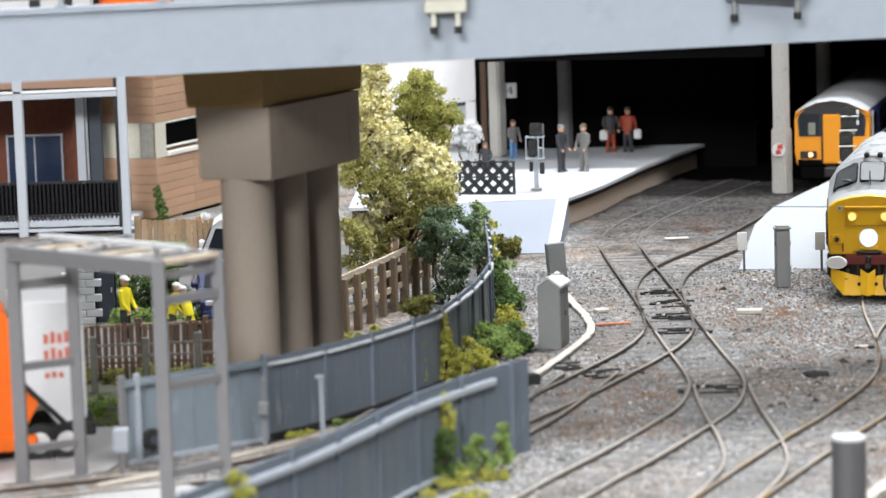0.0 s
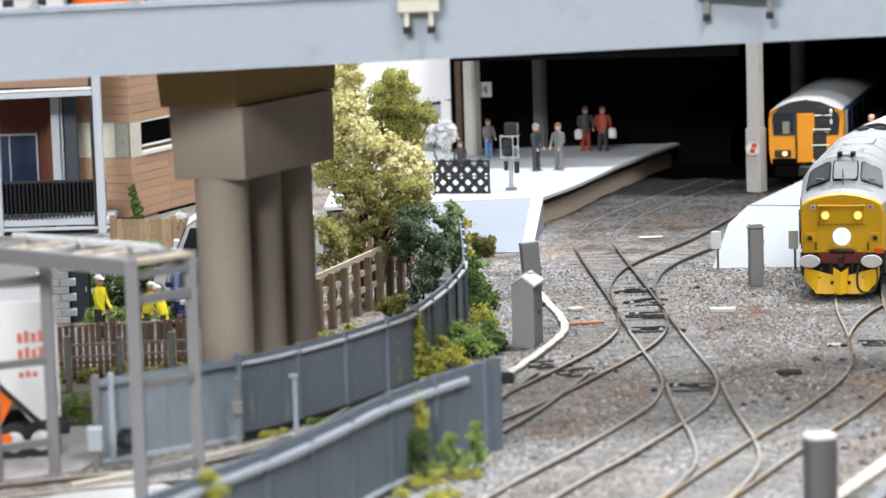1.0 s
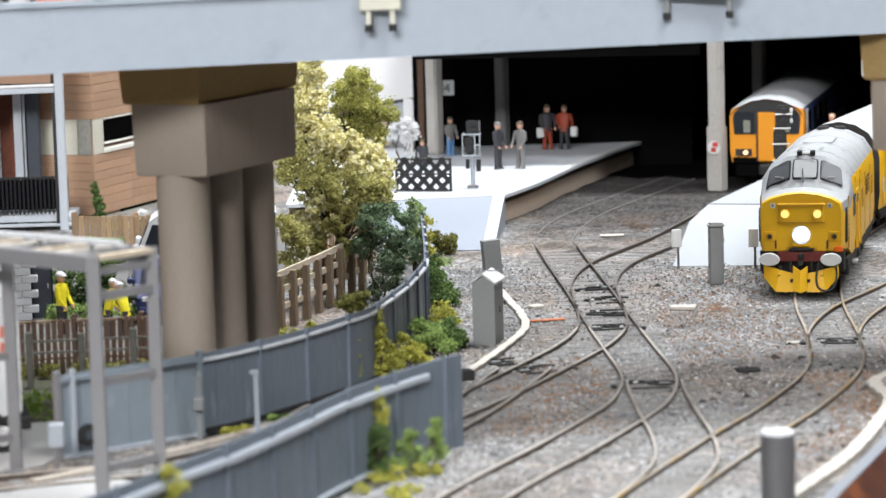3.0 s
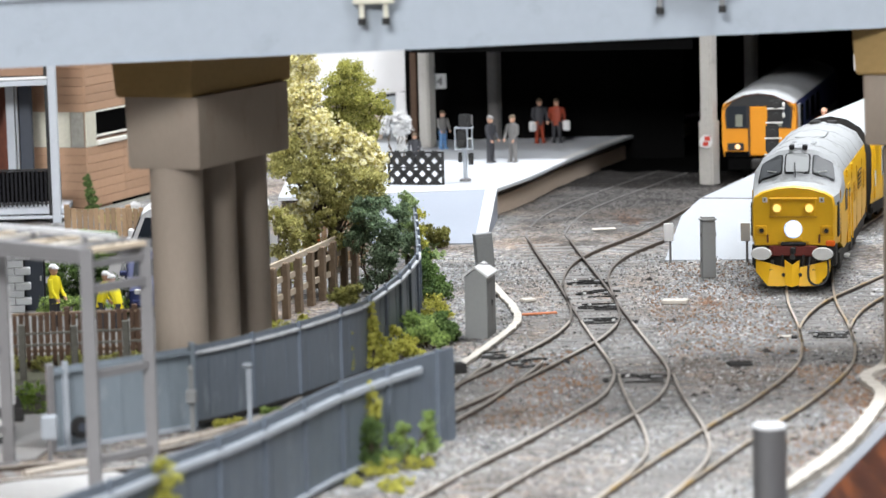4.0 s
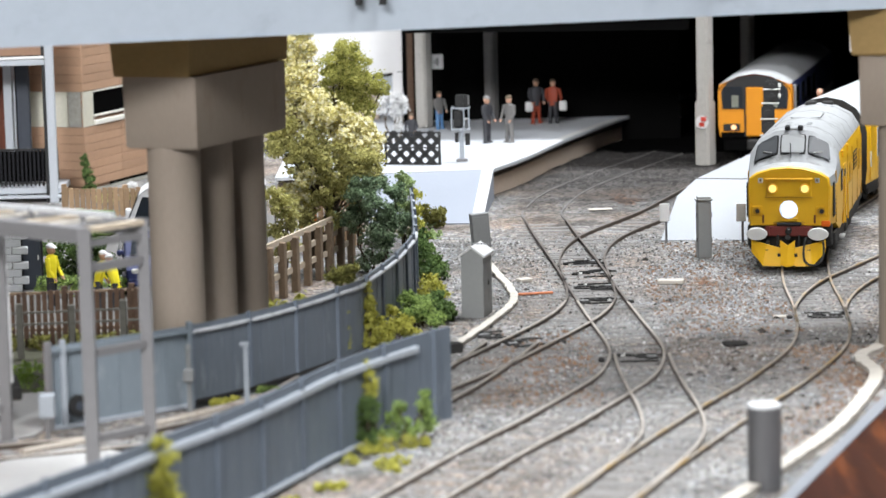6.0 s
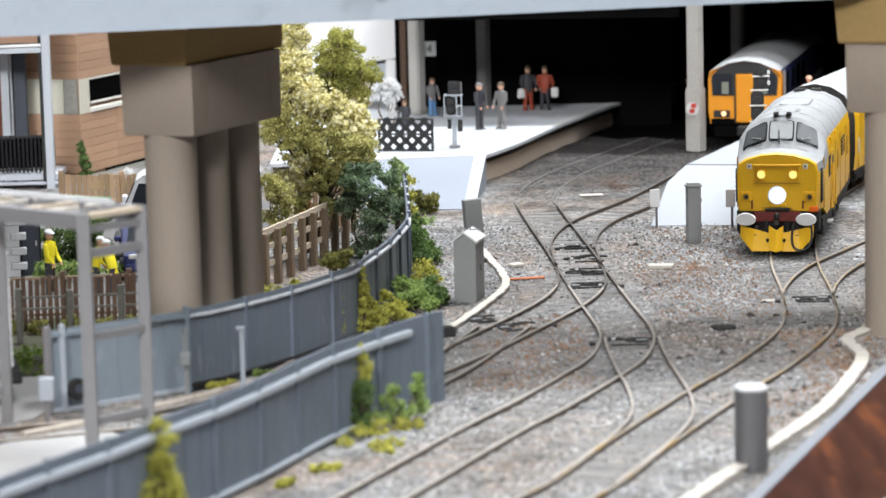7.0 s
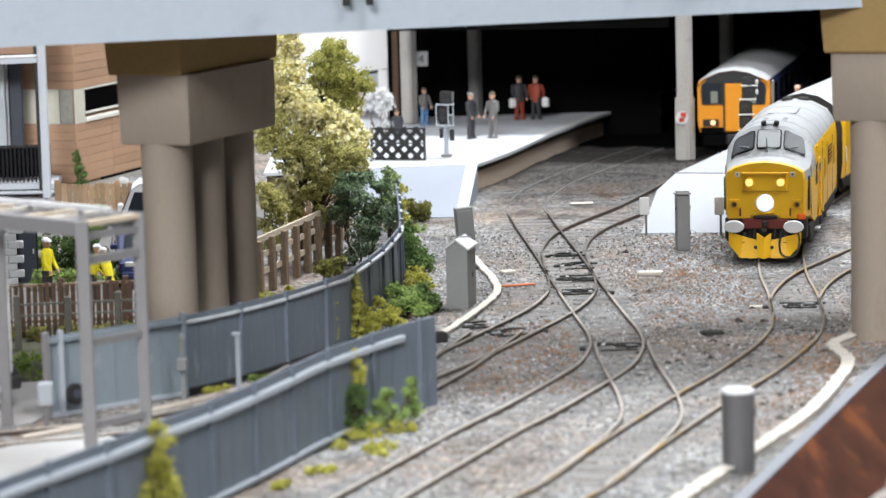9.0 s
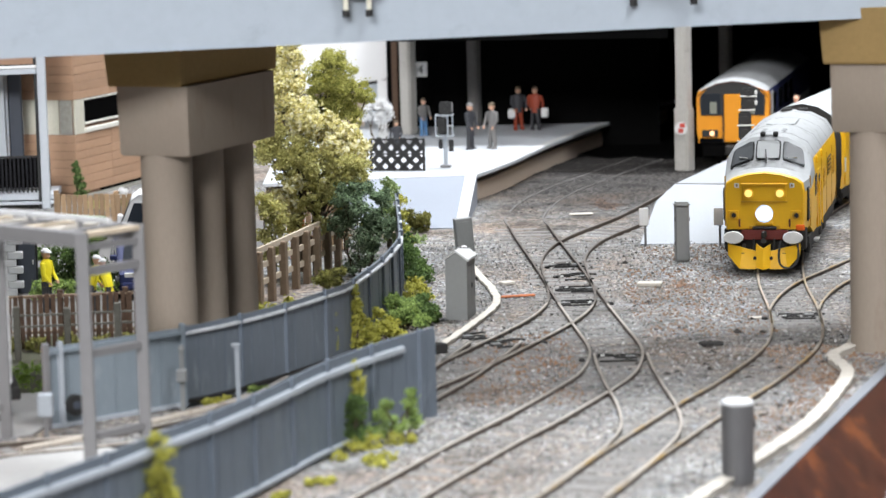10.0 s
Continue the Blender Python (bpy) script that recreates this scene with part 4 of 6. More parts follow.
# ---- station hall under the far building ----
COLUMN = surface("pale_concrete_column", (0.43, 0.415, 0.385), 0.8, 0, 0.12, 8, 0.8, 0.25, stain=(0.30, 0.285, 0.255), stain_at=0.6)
# Copy of the column concrete, darkened for the shade inside the hall.
SHADED_COLUMN = surface("shade_dark_column", (0.16, 0.155, 0.15), 0.85, 0, 0.2, 8, 0.8, 0.2)
SKY_BOARD = surface("pale_grey_backscene_board", (0.50, 0.55, 0.60), 0.9, 0, 0.05, 2, 0.2, 0)
WALL_WHITE = surface("white_wall_panel", (0.82, 0.82, 0.82), 0.7, 0, 0.02, 4, 0.5, 0.02)


def hall():
    """A train shed, dark by black colour: roof, back and side walls, front open."""
    front = [(-1.6, 115.6), (4.5, 114.8), (7.3, 113.4), (9.2, 113.2), (9.8, 114.0), (14.5, 113.8), (34, 98.0)]
    # Unseen roof; its front edge is placed to shade the platform and tracks.
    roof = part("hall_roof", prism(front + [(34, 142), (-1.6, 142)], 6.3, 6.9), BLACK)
    tagged(roof, "unseen black underside of the station overbuilding, shaped to shade the hall", "roof", kind="structure")
    # Black sheet put where the hall ground only falls into shade.
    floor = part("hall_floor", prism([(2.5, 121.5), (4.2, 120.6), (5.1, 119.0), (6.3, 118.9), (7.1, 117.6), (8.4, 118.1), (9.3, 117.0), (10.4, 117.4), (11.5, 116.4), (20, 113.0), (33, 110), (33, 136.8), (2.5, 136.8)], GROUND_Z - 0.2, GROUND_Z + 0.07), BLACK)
    tagged(floor, "black sheet standing in for shade on the hall ground", "floor", kind="structure")
    # Unseen beam, added to keep front light out of the hall.
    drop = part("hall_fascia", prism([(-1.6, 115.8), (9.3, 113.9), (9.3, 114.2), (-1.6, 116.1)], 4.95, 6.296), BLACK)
    tagged(drop, "unseen black beam added to shade the station hall", "beam", kind="structure")
    # Black walls for the unlit depth; the partition only cuts the platform off.
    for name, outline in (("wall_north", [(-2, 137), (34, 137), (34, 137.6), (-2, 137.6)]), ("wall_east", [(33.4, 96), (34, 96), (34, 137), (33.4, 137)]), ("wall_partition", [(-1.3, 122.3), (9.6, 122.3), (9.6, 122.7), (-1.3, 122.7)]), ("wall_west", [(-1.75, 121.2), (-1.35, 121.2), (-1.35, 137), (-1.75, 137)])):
        tagged(part(name, prism(outline, GROUND_Z - 0.2, 6.296), BLACK), "black wall standing in for the unlit depth of the hall", "wall", kind="structure")


def column(x, y, z, width, mat, collar=True, sign=False, height=6.29):
    ob = tagged(thing("concrete_column", x, y, z, -35), ("shade-dark" if mat is SHADED_COLUMN else "pale") + " concrete column carrying the station roof", "column", "columns of the station hall")
    part("shaft", box(width, width, height - z, bevel=0.06, seg=2), mat, ob)
    if collar:
        part("plinth", box(width * 1.22, width * 1.22, 2.35 - z, bevel=0.07, seg=2), mat, ob)
    if sign:
        part("notice", tube(0.25, 0.03, 0.10, -0.42, 1.72, 24, rx=90, rz=35), WHITE, ob, "round white notice with red marks")
        for dx, dz in ((-0.12, 1.78), (0.14, 1.82), (-0.02, 1.60)):
            part("notice_mark", box(0.2, 0.02, 0.17, 0.10 + dx * 0.8 + 0.02, -0.44 - 0.57 * dx - 0.02, dz - 0.05, 0.02, rz=-145), SIGN_RED, ob)
    return ob


def number_sign(x, y, z):
    ob = tagged(thing("platform_sign", x, y, z), "white platform sign with a black number four", "sign")
    part("board", box(0.56, 0.06, 0.6, 0, 0, 0.06, 0.03), WHITE, ob)
    part("bracket", box(0.3, 0.05, 0.06, -0.42, 0.02, 0.3), STEEL, ob)
    text = bpy.data.curves.new("digit", "FONT")
    text.body, text.align_x, text.align_y, text.size, text.extrude = "4", "CENTER", "CENTER", 0.5 * S, 0.003 * S
    tmp = bpy.data.objects.new("digit", text)
    me = bpy.data.meshes.new_from_object(tmp)
    bpy.data.objects.remove(tmp)
    me.materials.append(SEAL)
    digit = new("digit", me)
    digit.parent = ob
    digit.matrix_basis = pose(0, -0.04 * S, 0.34 * S, 90, 0, 0)


def trellis(a, b, z, height):
    ob = tagged(thing("trellis_fence"), "black diamond lattice fence across the platform end", "fence")
    a, b = Vector((*a, z)), Vector((*b, z))
    span = (b - a).length
    d, up = (b - a) / span, Vector((0, 0, 1))
    for k in (0, 1):
        part("rail", bar(a + up * (0.03 + k * (height - 0.06)), b + up * (0.03 + k * (height - 0.06)), 0.09, 0.05), SEAL, ob)
    for u in (0, span):
        part("post", bar(a + d * u, a + d * u + up * height, 0.1, 0.08), SEAL, ob)
    part("mid_rail", bar(a + up * height * 0.52, b + up * height * 0.52, 0.05, 0.06), SEAL, ob)
    n = int((span + height) / 0.46) + 1
    for k in range(n):
        s = k * 0.46
        for flip in (0, 1):
            p0, p1 = (max(0, s - height), s - max(0, s - height)), (min(s, span), s - min(s, span))
            if abs(p0[0] - p1[0]) < 0.05:
                continue
            q = [a + d * (span - u if flip else u) + up * w for u, w in (p0, p1)]
            part("lattice_bar", bar(q[0], q[1], 0.03, 0.16), SEAL, ob)


def light_signal(x, y, z, height, caged):
    """A colour-light signal: two black heads one above the other, pale service rails and a post with dark tubes."""
    ob = tagged(thing("railway_signal", x, y, z, -6), "colour-light railway signal with black heads and silver " + ("cage" if caged else "rails"), "railway signal", "signals on the platform ends")
    part("post", tube(0.085, height - 0.5, 0.02, 0, 0, 14), FENCE_RAIL, ob, smooth=True)
    part("base", box(0.40, 0.34, 0.09, 0.02, 0, 0, 0.03), STEEL, ob)
    top_h, low_h = (0.52, 0.66) if caged else (0.76, 0.98)
    split = height - top_h
    for zz, w, h, off in ((split, 0.44, top_h, 0.06), (split - 0.05 - low_h, 0.36 if caged else 0.44, low_h, -0.05 if caged else -0.07)):
        head = part("signal_head", box(w, 0.22, h - 0.03, off, -0.16, zz, 0.05, seg=2), SEAL, ob)
        for i in range(2):
            part("hood", tube(0.10, 0.10, off, -0.27, zz + h * (0.28 + 0.44 * i), 14, rx=90), SEAL, head, smooth=True)
    part("head_bracket", box(0.05, 0.06, top_h * 0.7, 0.31, -0.12, split + 0.1), STEEL, ob)
    low = split - 0.12 - low_h
    if caged:
        for zz in (low, split - 0.02):
            cage = part("cage_rail", box(0.66, 0.05, 0.055, 0.02, -0.34, zz, 0.01), FENCE_RAIL, ob)
            for sx in (-0.28, 0.32):
                part("side_bar", box(0.045, 0.5, 0.045, sx, -0.08, zz), FENCE_RAIL, cage)
        for sx in (-0.29, 0.15, 0.33):
            part("stanchion", box(0.045, 0.045, split - low, sx, -0.34, low, 0.008), FENCE_RAIL, ob)
        part("mid_rail", box(0.22, 0.04, 0.04, 0.24, -0.34, (low + split) / 2), BUFFER, ob)
    else:
        for zz, sx in ((split + 0.42, 0.06), (split - 0.04, 0.0), (split - 0.56, -0.04), (low, -0.05)):
            part("service_rail", box(0.58, 0.05, 0.055, sx, -0.32, zz, 0.01), BUFFER, ob)
        part("ladder_stile", box(0.05, 0.05, low + 0.5, -0.14, -0.10, 0), BUFFER, ob)
        for zz in (split + 0.15, split + 0.5):
            part("lamp_bracket", box(0.1, 0.12, 0.14, 0.31, -0.2, zz, 0.02), BUFFER, ob)
    part("cable_tube", tube(0.09, 0.42, 0.24, -0.06, low - 0.56, 12), SEAL, ob, smooth=True)
    part("cable_tube", tube(0.07, 0.34, -0.15, -0.04, low - 0.46, 12), SEAL, ob, smooth=True)


def white_building():
    ob = tagged(thing("station_building", -4.6, 122.6, 0, 0), "white-walled station building with rusty brown column", "building")
    bm = loft([[(-4.5, -0.6, 2.05), (3.05, 0.2, 2.95), (3.05, 3.0, 2.95), (-4.5, 3.0, 2.05)], [(-4.5, -0.6, 6.2), (3.05, 0.2, 6.2), (3.05, 3.0, 6.2), (-4.5, 3.0, 6.2)]])
    part("white_wall", bm, WALL_WHITE, ob)
    part("fascia", bar((-4.5, -0.66, 2.0), (3.05, 0.14, 2.90), 0.1, 0.12), SEAL, ob)
    part("brick_panel", box(4.4, 0.3, 3.4, -0.4, 1.2, -0.2), PLAT_WALL, ob)
    part("white_post", box(0.42, 0.4, 3.1, 2.62, 0.2, -0.2, 0.03), WALL_WHITE, ob)
    part("brown_column", box(0.26, 0.4, 6.3, 3.18, -1.8, -0.2, 0.04), BROWN_WOOD, ob)
    return ob


def block_stack(x, y, rows, across, mat, label):
    ob = tagged(thing("block_stack", x, y, GROUND_Z + 0.08, 6), label, "block stack")
    for r in range(rows):
        for k in range(across):
            part("block", box(0.44, 0.3, 0.2, k * 0.47 + 0.2 * (r % 2), 0, r * 0.215, 0.02), mat, ob)
    return ob


def dark_panel(x, y):
    ob = tagged(thing("store_door", x, y, GROUND_Z + 0.08, 4), "dark blue-black store door beside the block stack", "door panel")
    part("leaf", box(0.5, 0.08, 1.75, 0, 0, 0, 0.02), SLATE_BLUE, ob)
    part("frame", box(0.62, 0.06, 1.85, 0, 0.05, 0, 0.02), SEAL, ob)
    part("handle", box(0.04, 0.05, 0.14, 0.18, -0.05, 0.85), BUFFER, ob)


def hanging_sign(x, y, z, top):
    ob = tagged(thing("hanging_sign", x, y, z), "small white sign hung from the station roof", "sign")
    part("board", box(0.55, 0.06, 0.62, 0, 0, 0, 0.02), WHITE, ob)
    part("marking_bar", box(0.2, 0.012, 0.3, 0, -0.038, 0.16), SEAL, ob)
    for s in (-0.2, 0.2):
        part("hanger", box(0.03, 0.03, top - z - 0.6, s, 0, 0.6), STEEL, ob)


def hedge(x, y, rz, length):
    rng = random.Random(5)
    ob = tagged(thing("hedge", x, y, GROUND_Z + 0.08, rz), "low clipped pale green hedge by the fence", "hedge")
    bm = box(length, 0.5, 0.8, 0, 0, 0, 0.05)
    part("core", bm, HEDGE_CORE, ob)
    bm = bmesh.new()
    for k in range(int(length / 0.25)):
        for zz in (0.3, 0.62):
            leaf_cloud(bm, rng, (-length / 2 + 0.12 + 0.25 * k, 0, zz), 0.28, 160, 0.045, 0.7, 0.6)
    part("foliage", bm, PALE_LEAF, ob)


def debris(x, y, rz, size, mat, label):
    ob = new("scrap", finish("scrap", box(*size, 0, 0, 0, 0.02), mat))
    ob.matrix_basis = pose(x * S, y * S, (GROUND_Z + 0.02) * S, 0, 0, rz)
    return tagged(ob, label, "scrap", "lineside scrap")


TAN_RUST = surface("faded_orange_paint", (0.52, 0.17, 0.07), 0.7, 0, 0.2, 6, 1)
HEDGE_CORE = surface("dark_hedge_core", (0.08, 0.11, 0.03), 0.9, 0, 0.3, 6, 2)
PALE_LEAF = leaf_material("pale_green_leaf", (0.20, 0.28, 0.09), (0.45, 0.56, 0.26))
BLOSSOM = leaf_material("white_blossom", (0.80, 0.80, 0.79), (0.92, 0.92, 0.92))


# ---- apartment house beside the line ----
STONE = surface("rough_grey_stone", (0.36, 0.35, 0.31), 0.9, 0, 0.3, 7, 3, 0.6, 0.04)
SLATE_BLUE = surface("dark_slate_pipe", (0.05, 0.058, 0.075), 0.5, 0, 0.1, 5, 1)
WIN_BLUE = glass_material("blue_grey_glass", (0.03, 0.045, 0.085), 0.12)
FRAME_WHITE = surface("white_window_frame", (0.47, 0.50, 0.54), 0.5, 0, 0.05, 6, 1)
SILL_CREAM = surface("cream_white_sill", (0.78, 0.76, 0.69), 0.6, 0, 0.06, 6, 1)
DARK_RAIL = surface("black_railing_paint", (0.010, 0.010, 0.013), 0.6, 0, 0.1, 4, 1, 0, shine=0.2)
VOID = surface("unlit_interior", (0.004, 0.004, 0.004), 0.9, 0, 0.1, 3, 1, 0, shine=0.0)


def apartment_house():
    ob = tagged(thing("apartment_house", -13.2, 108.4, 0, -20.7), "timber-clad apartment house with cream window band", "house")
    core = part("wall", box(3.7, 9.0, 7.5, -1.9, 4.55, GROUND_Z - 0.1), CLAD_DARK, ob)
    step = 0.315
    k = 0
    z = 0.12
    while z < 7.3:
        if not 2.28 < z + step / 2 < 3.62:
            h = min(step, (2.3 if z < 2.3 else 7.4) - z)
            part("board", box(3.8, 0.07, h - 0.014, -1.87, 0.0, z, 0.012), CLAD, core)
            for y0, y1 in ((0.0, 2.9), (2.9, 6.0), (6.0, 9.0)):
                part("board", box(0.07, y1 - y0 - 0.015, h - 0.014, 0.0, (y0 + y1) / 2 + 0.03, z, 0.012), CLAD, core)
        z += step
        if 2.28 < z + step / 2 < 3.62 and k == 0:
            z, k = 3.6, 1
    # window band
    part("cream_panel", box(0.95, 0.05, 1.28, -1.9, 0.01, 2.31), CREAM, ob)
    part("cream_panel", box(0.95, 0.05, 1.28, -2.9, 0.01, 2.31), CREAM, ob)
    part("cream_panel", box(0.75, 0.05, 1.28, -1.0, 0.0, 2.31), CREAM, ob)
    part("stone_panel", box(0.5, 0.06, 1.28, -0.33, 0.0, 2.31), STONE, ob, "rough grey stone strip")
    part("cream_panel", box(0.06, 0.75, 1.28, 0.0, 0.40, 2.31), CREAM, ob)
    # The window is a solid slab, its unlit interior put in as black.
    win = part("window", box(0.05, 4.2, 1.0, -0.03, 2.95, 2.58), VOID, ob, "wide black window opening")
    part("window_sill", box(0.12, 4.3, 0.18, 0.03, 2.95, 2.31, 0.02), SILL_CREAM, win)
    part("window_rail", box(0.08, 4.2, 0.08, 0.0, 2.95, 2.62, 0.01), SILL_CREAM, win)
    part("window_head", box(0.08, 4.2, 0.06, 0.0, 2.95, 3.52, 0.01), SILL_CREAM, win)
    part("base_course", box(2.7, 9.0, 0.25, -1.3, 4.55, GROUND_Z - 0.12), STONE, ob)
    # Black strip in place of the darkness of a gap.
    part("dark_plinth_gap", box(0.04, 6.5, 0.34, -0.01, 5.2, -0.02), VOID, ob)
    part("flat_roof", box(3.0, 9.4, 0.2, -1.35, 4.55, 7.42, 0.03), ROOF_GREY, ob)
    return ob


def balcony_wing():
    ob = tagged(thing("balcony_wing", -14.0, 106.2, 0), "apartment wing with recessed balcony and black railing", "house wing")
    part("back_wall", box(8.0, 0.3, 7.0, -4.3, 3.4, -0.2), RUST_RED, ob)
    part("side_wall", box(0.3, 1.3, 7.0, -2.05, 3.0, -0.2), RUST_RED, ob)
    part("pilaster", box(0.3, 0.3, 5.6, -1.82, 1.75, -0.2, 0.02), FRAME_WHITE, ob)
    part("drain_pipe", box(0.5, 0.28, 5.6, -1.32, 1.95, -0.2, 0.05), SLATE_BLUE, ob)
    part("cable", bar((-1.6, 1.72, 0.5), (-1.6, 1.72, 5.4), 0.05, 0.05), FRAME_WHITE, ob)
    win = part("window", box(2.0, 0.08, 2.5, -3.75, 3.2, 0.7), WIN_BLUE, ob, "blue-grey glazed balcony window")
    for sx, sz, x, z in ((2.1, 0.07, -3.75, 3.16), (0.07, 2.6, -2.75, 0.65), (0.07, 2.6, -4.75, 0.65), (0.05, 2.5, -3.75, 0.7)):
        part("window_frame", box(sx, 0.1, sz, x, 3.16, z, 0.01), FRAME_WHITE, win)
    part("balcony_slab", box(6.6, 2.8, 0.22, -3.1, 1.4, 0.18, 0.02), FRAME_WHITE, ob)
    part("slab_edge", box(6.6, 0.12, 0.12, -3.1, -0.06, 0.02, 0.02), FRAME_WHITE, ob)
    part("front_post", box(0.30, 0.30, 8.0, -0.06, 0.0, -0.2, 0.03), FRAME_WHITE, ob)
    part("post_trim", box(0.1, 0.3, 8.0, -0.28, 0.04, -0.2, 0.01), SEAL, ob)
    part("front_post", box(0.34, 0.34, 8.0, -3.75, 0.0, -0.2, 0.03), FRAME_WHITE, ob)
    part("head_beam", box(6.7, 0.3, 0.2, -3.57, 0.0, 4.74, 0.02, ry=-0.8), FRAME_WHITE, ob)
    part("beam_lip", box(6.7, 0.34, 0.1, -3.57, 0.0, 4.96, 0.02, ry=-0.8), WALL_WHITE, ob)
    part("beam_gap", box(6.7, 0.2, 0.1, -3.57, 0.06, 5.05, 0.0, ry=-0.8), SEAL, ob)
    part("balcony_ceiling", box(6.7, 3.1, 0.16, -3.57, 1.85, 4.9), CLAD_DARK, ob)
    part("upper_cladding", box(6.7, 0.25, 2.5, -3.57, 0.05, 5.14), CLAD_DARK, ob)
    rail = part("railing", box(6.2, 0.07, 0.08, -3.0, 0.12, 1.72), SEAL, ob)
    part("railing_foot", box(6.2, 0.06, 0.07, -3.0, 0.12, 0.52), SEAL, rail)
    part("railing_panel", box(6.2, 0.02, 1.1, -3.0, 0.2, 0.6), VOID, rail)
    for k in range(40):
        post = part("baluster", box(0.07, 0.05, 1.28, -0.3 - 0.15 * k, 0.12, 0.44), DARK_RAIL, rail)
        part("foot", box(0.06, 0.08, 0.1, -0.3 - 0.15 * k, 0.02, 0.34), FRAME_WHITE, post)
    return ob


# ---- fences and small things ----
def board_fence(a, b, height, mat, gap, width, label, rails=(0.3, 0.85), posts=2.2, top_mat=None, z=GROUND_Z):
    """Upright boards nailed to rails between posts."""
    a, b = Vector((*a, z)), Vector((*b, z))
    d = (b - a).normalized()
    ang = math.degrees(math.atan2(d.y, d.x))
    side = Vector((d.y, -d.x, 0))
    ob = tagged(thing("timber_fence"), label, "fence")
    n = int((b - a).length / gap)
    rng = random.Random(n)
    for k in range(n):
        p = a + d * (k + 0.5) * gap
        part("board", box(width, 0.04, height * rng.uniform(0.95, 1.03), p.x, p.y, z, 0.01, ang + rng.uniform(-3, 3), rng.uniform(-1, 1), rng.uniform(-1.5, 1.5)), mat, ob)
    for h in rails:
        part("rail", bar(a + Vector((0, 0, h * height)) - side * 0.06, b + Vector((0, 0, h * height)) - side * 0.06, 0.12, 0.06), top_mat or mat, ob)
    for k in range(int((b - a).length / posts) + 1):
        p = a + d * min(k * posts, (b - a).length) - side * 0.1
        part("post", box(0.16, 0.14, height * 1.08, p.x, p.y, z, 0.015, ang), mat, ob)
    return ob


def post_rail_fence(points, height, gap):
    line = spline(points, 0.3)
    ob = tagged(thing("post_and_rail_fence"), "brown timber post and rail fence in the shrubs", "fence")
    for h in (0.45, 0.95, 1.42):
        part("rail", sweep([p + Vector((0, 0, h * height / 1.6)) for p in line], [(-0.04, 0), (0.04, 0), (0.04, 0.16), (-0.04, 0.16)]), PALE_WOOD, ob)
    for p, a in along(line, gap):
        part("post", box(0.24, 0.2, height * 1.02, p.x + 0.06, p.y - 0.08, GROUND_Z, 0.02, a), POST_WOOD, ob)
    return ob


POST_WOOD = surface("weathered_brown_post", (0.23, 0.165, 0.11), 0.8, 0, 0.25, 9, 2, 0.3, 0.02, each=0.3)
PALE_WOOD = surface("bleached_timber_rail", (0.50, 0.42, 0.32), 0.8, 0, 0.2, 9, 2, 0.3, 0.02)


def low_rail_fence(a, b, height):
    """A weathered post fence with two thin rails."""
    a, b = Vector((*a, GROUND_Z)), Vector((*b, GROUND_Z))
    ob = tagged(thing("post_and_rail_fence"), "low grey-green weathered post and rail fence", "fence")
    up = Vector((0, 0, 1))
    for h in (0.72, 0.95):
        part("rail", bar(a + up * h * height, b + up * h * height, 0.07, 0.05), GREY_WOOD, ob)
    n = int((b - a).length / 1.25)
    for k in range(n + 1):
        p = a.lerp(b, k / n)
        part("post", box(0.17, 0.15, height * (1.08 + 0.06 * (k % 2)), p.x, p.y, GROUND_Z, 0.02, 5 * (k % 3)), GREY_WOOD, ob)
    return ob


GREY_WOOD = surface("grey_green_weathered_timber", (0.095, 0.092, 0.078), 0.85, 0, 0.25, 9, 2, 0.3, 0.02)


def gantry():
    ob = tagged(thing("steel_gantry"), "grey steel signal gantry frame with ladder legs", "gantry")
    legs = [((-10.75, 63.0), (-9.62, 63.7)), ((-7.33, 60.0), (-6.27, 61.15))]
    top = 4.95
    for (p, q) in legs:
        leg = part("leg", bar((*p, GROUND_Z - 0.05), (*p, top), 0.26, 0.24), STEEL, ob)
        part("leg_post", bar((*q, GROUND_Z - 0.05), (*q, top), 0.24, 0.22), STEEL, leg)
        for h, w in ((0.62, 0.16), (2.38, 0.16), (4.12, 0.18), (4.62, 0.14)):
            part("cross_member", bar((*p, h), (*q, h), w, w), STEEL, leg)
        for c in (p, q):
            part("base_plate", box(0.45, 0.45, 0.08, c[0], c[1], GROUND_Z - 0.03, 0.02), STEEL, leg)
    for k in (0, 1):
        a, b = legs[0][k], legs[1][k]
        beam = part("top_beam", bar((*a, top - 0.14), (*b, top - 0.14), 0.26, 0.28), STEEL, ob)
        part("beam_flange", bar((*a, top - 0.29), (*b, top - 0.29), 0.3, 0.04), STEEL, beam)
    for n, u in enumerate((0.0, 0.14, 0.3, 0.44, 0.58, 0.74, 0.88, 1.0)):
        a = Vector((*legs[0][0], top)).lerp(Vector((*legs[1][0], top)), u)
        b = Vector((*legs[0][1], top)).lerp(Vector((*legs[1][1], top)), u)
        part("walkway_plank", bar(a + Vector((0, 0, -0.05)), b + Vector((0, 0, -0.05)), 0.22, 0.1), (STEEL, PALE_WOOD, TROUGH)[n % 3], ob)
    part("walkway_rail", bar((-10.2, 63.35, top + 0.16), (-6.8, 60.58, top + 0.16), 0.12, 0.1), PALE_TOP, ob)
    for u in (0.1, 0.45, 0.8):
        p = Vector((-10.2, 63.35, top - 0.1)).lerp(Vector((-6.8, 60.58, top - 0.1)), u)
        part("rail_bracket", box(0.1, 0.1, 0.3, p.x, p.y, p.z), STEEL, ob)
    return ob


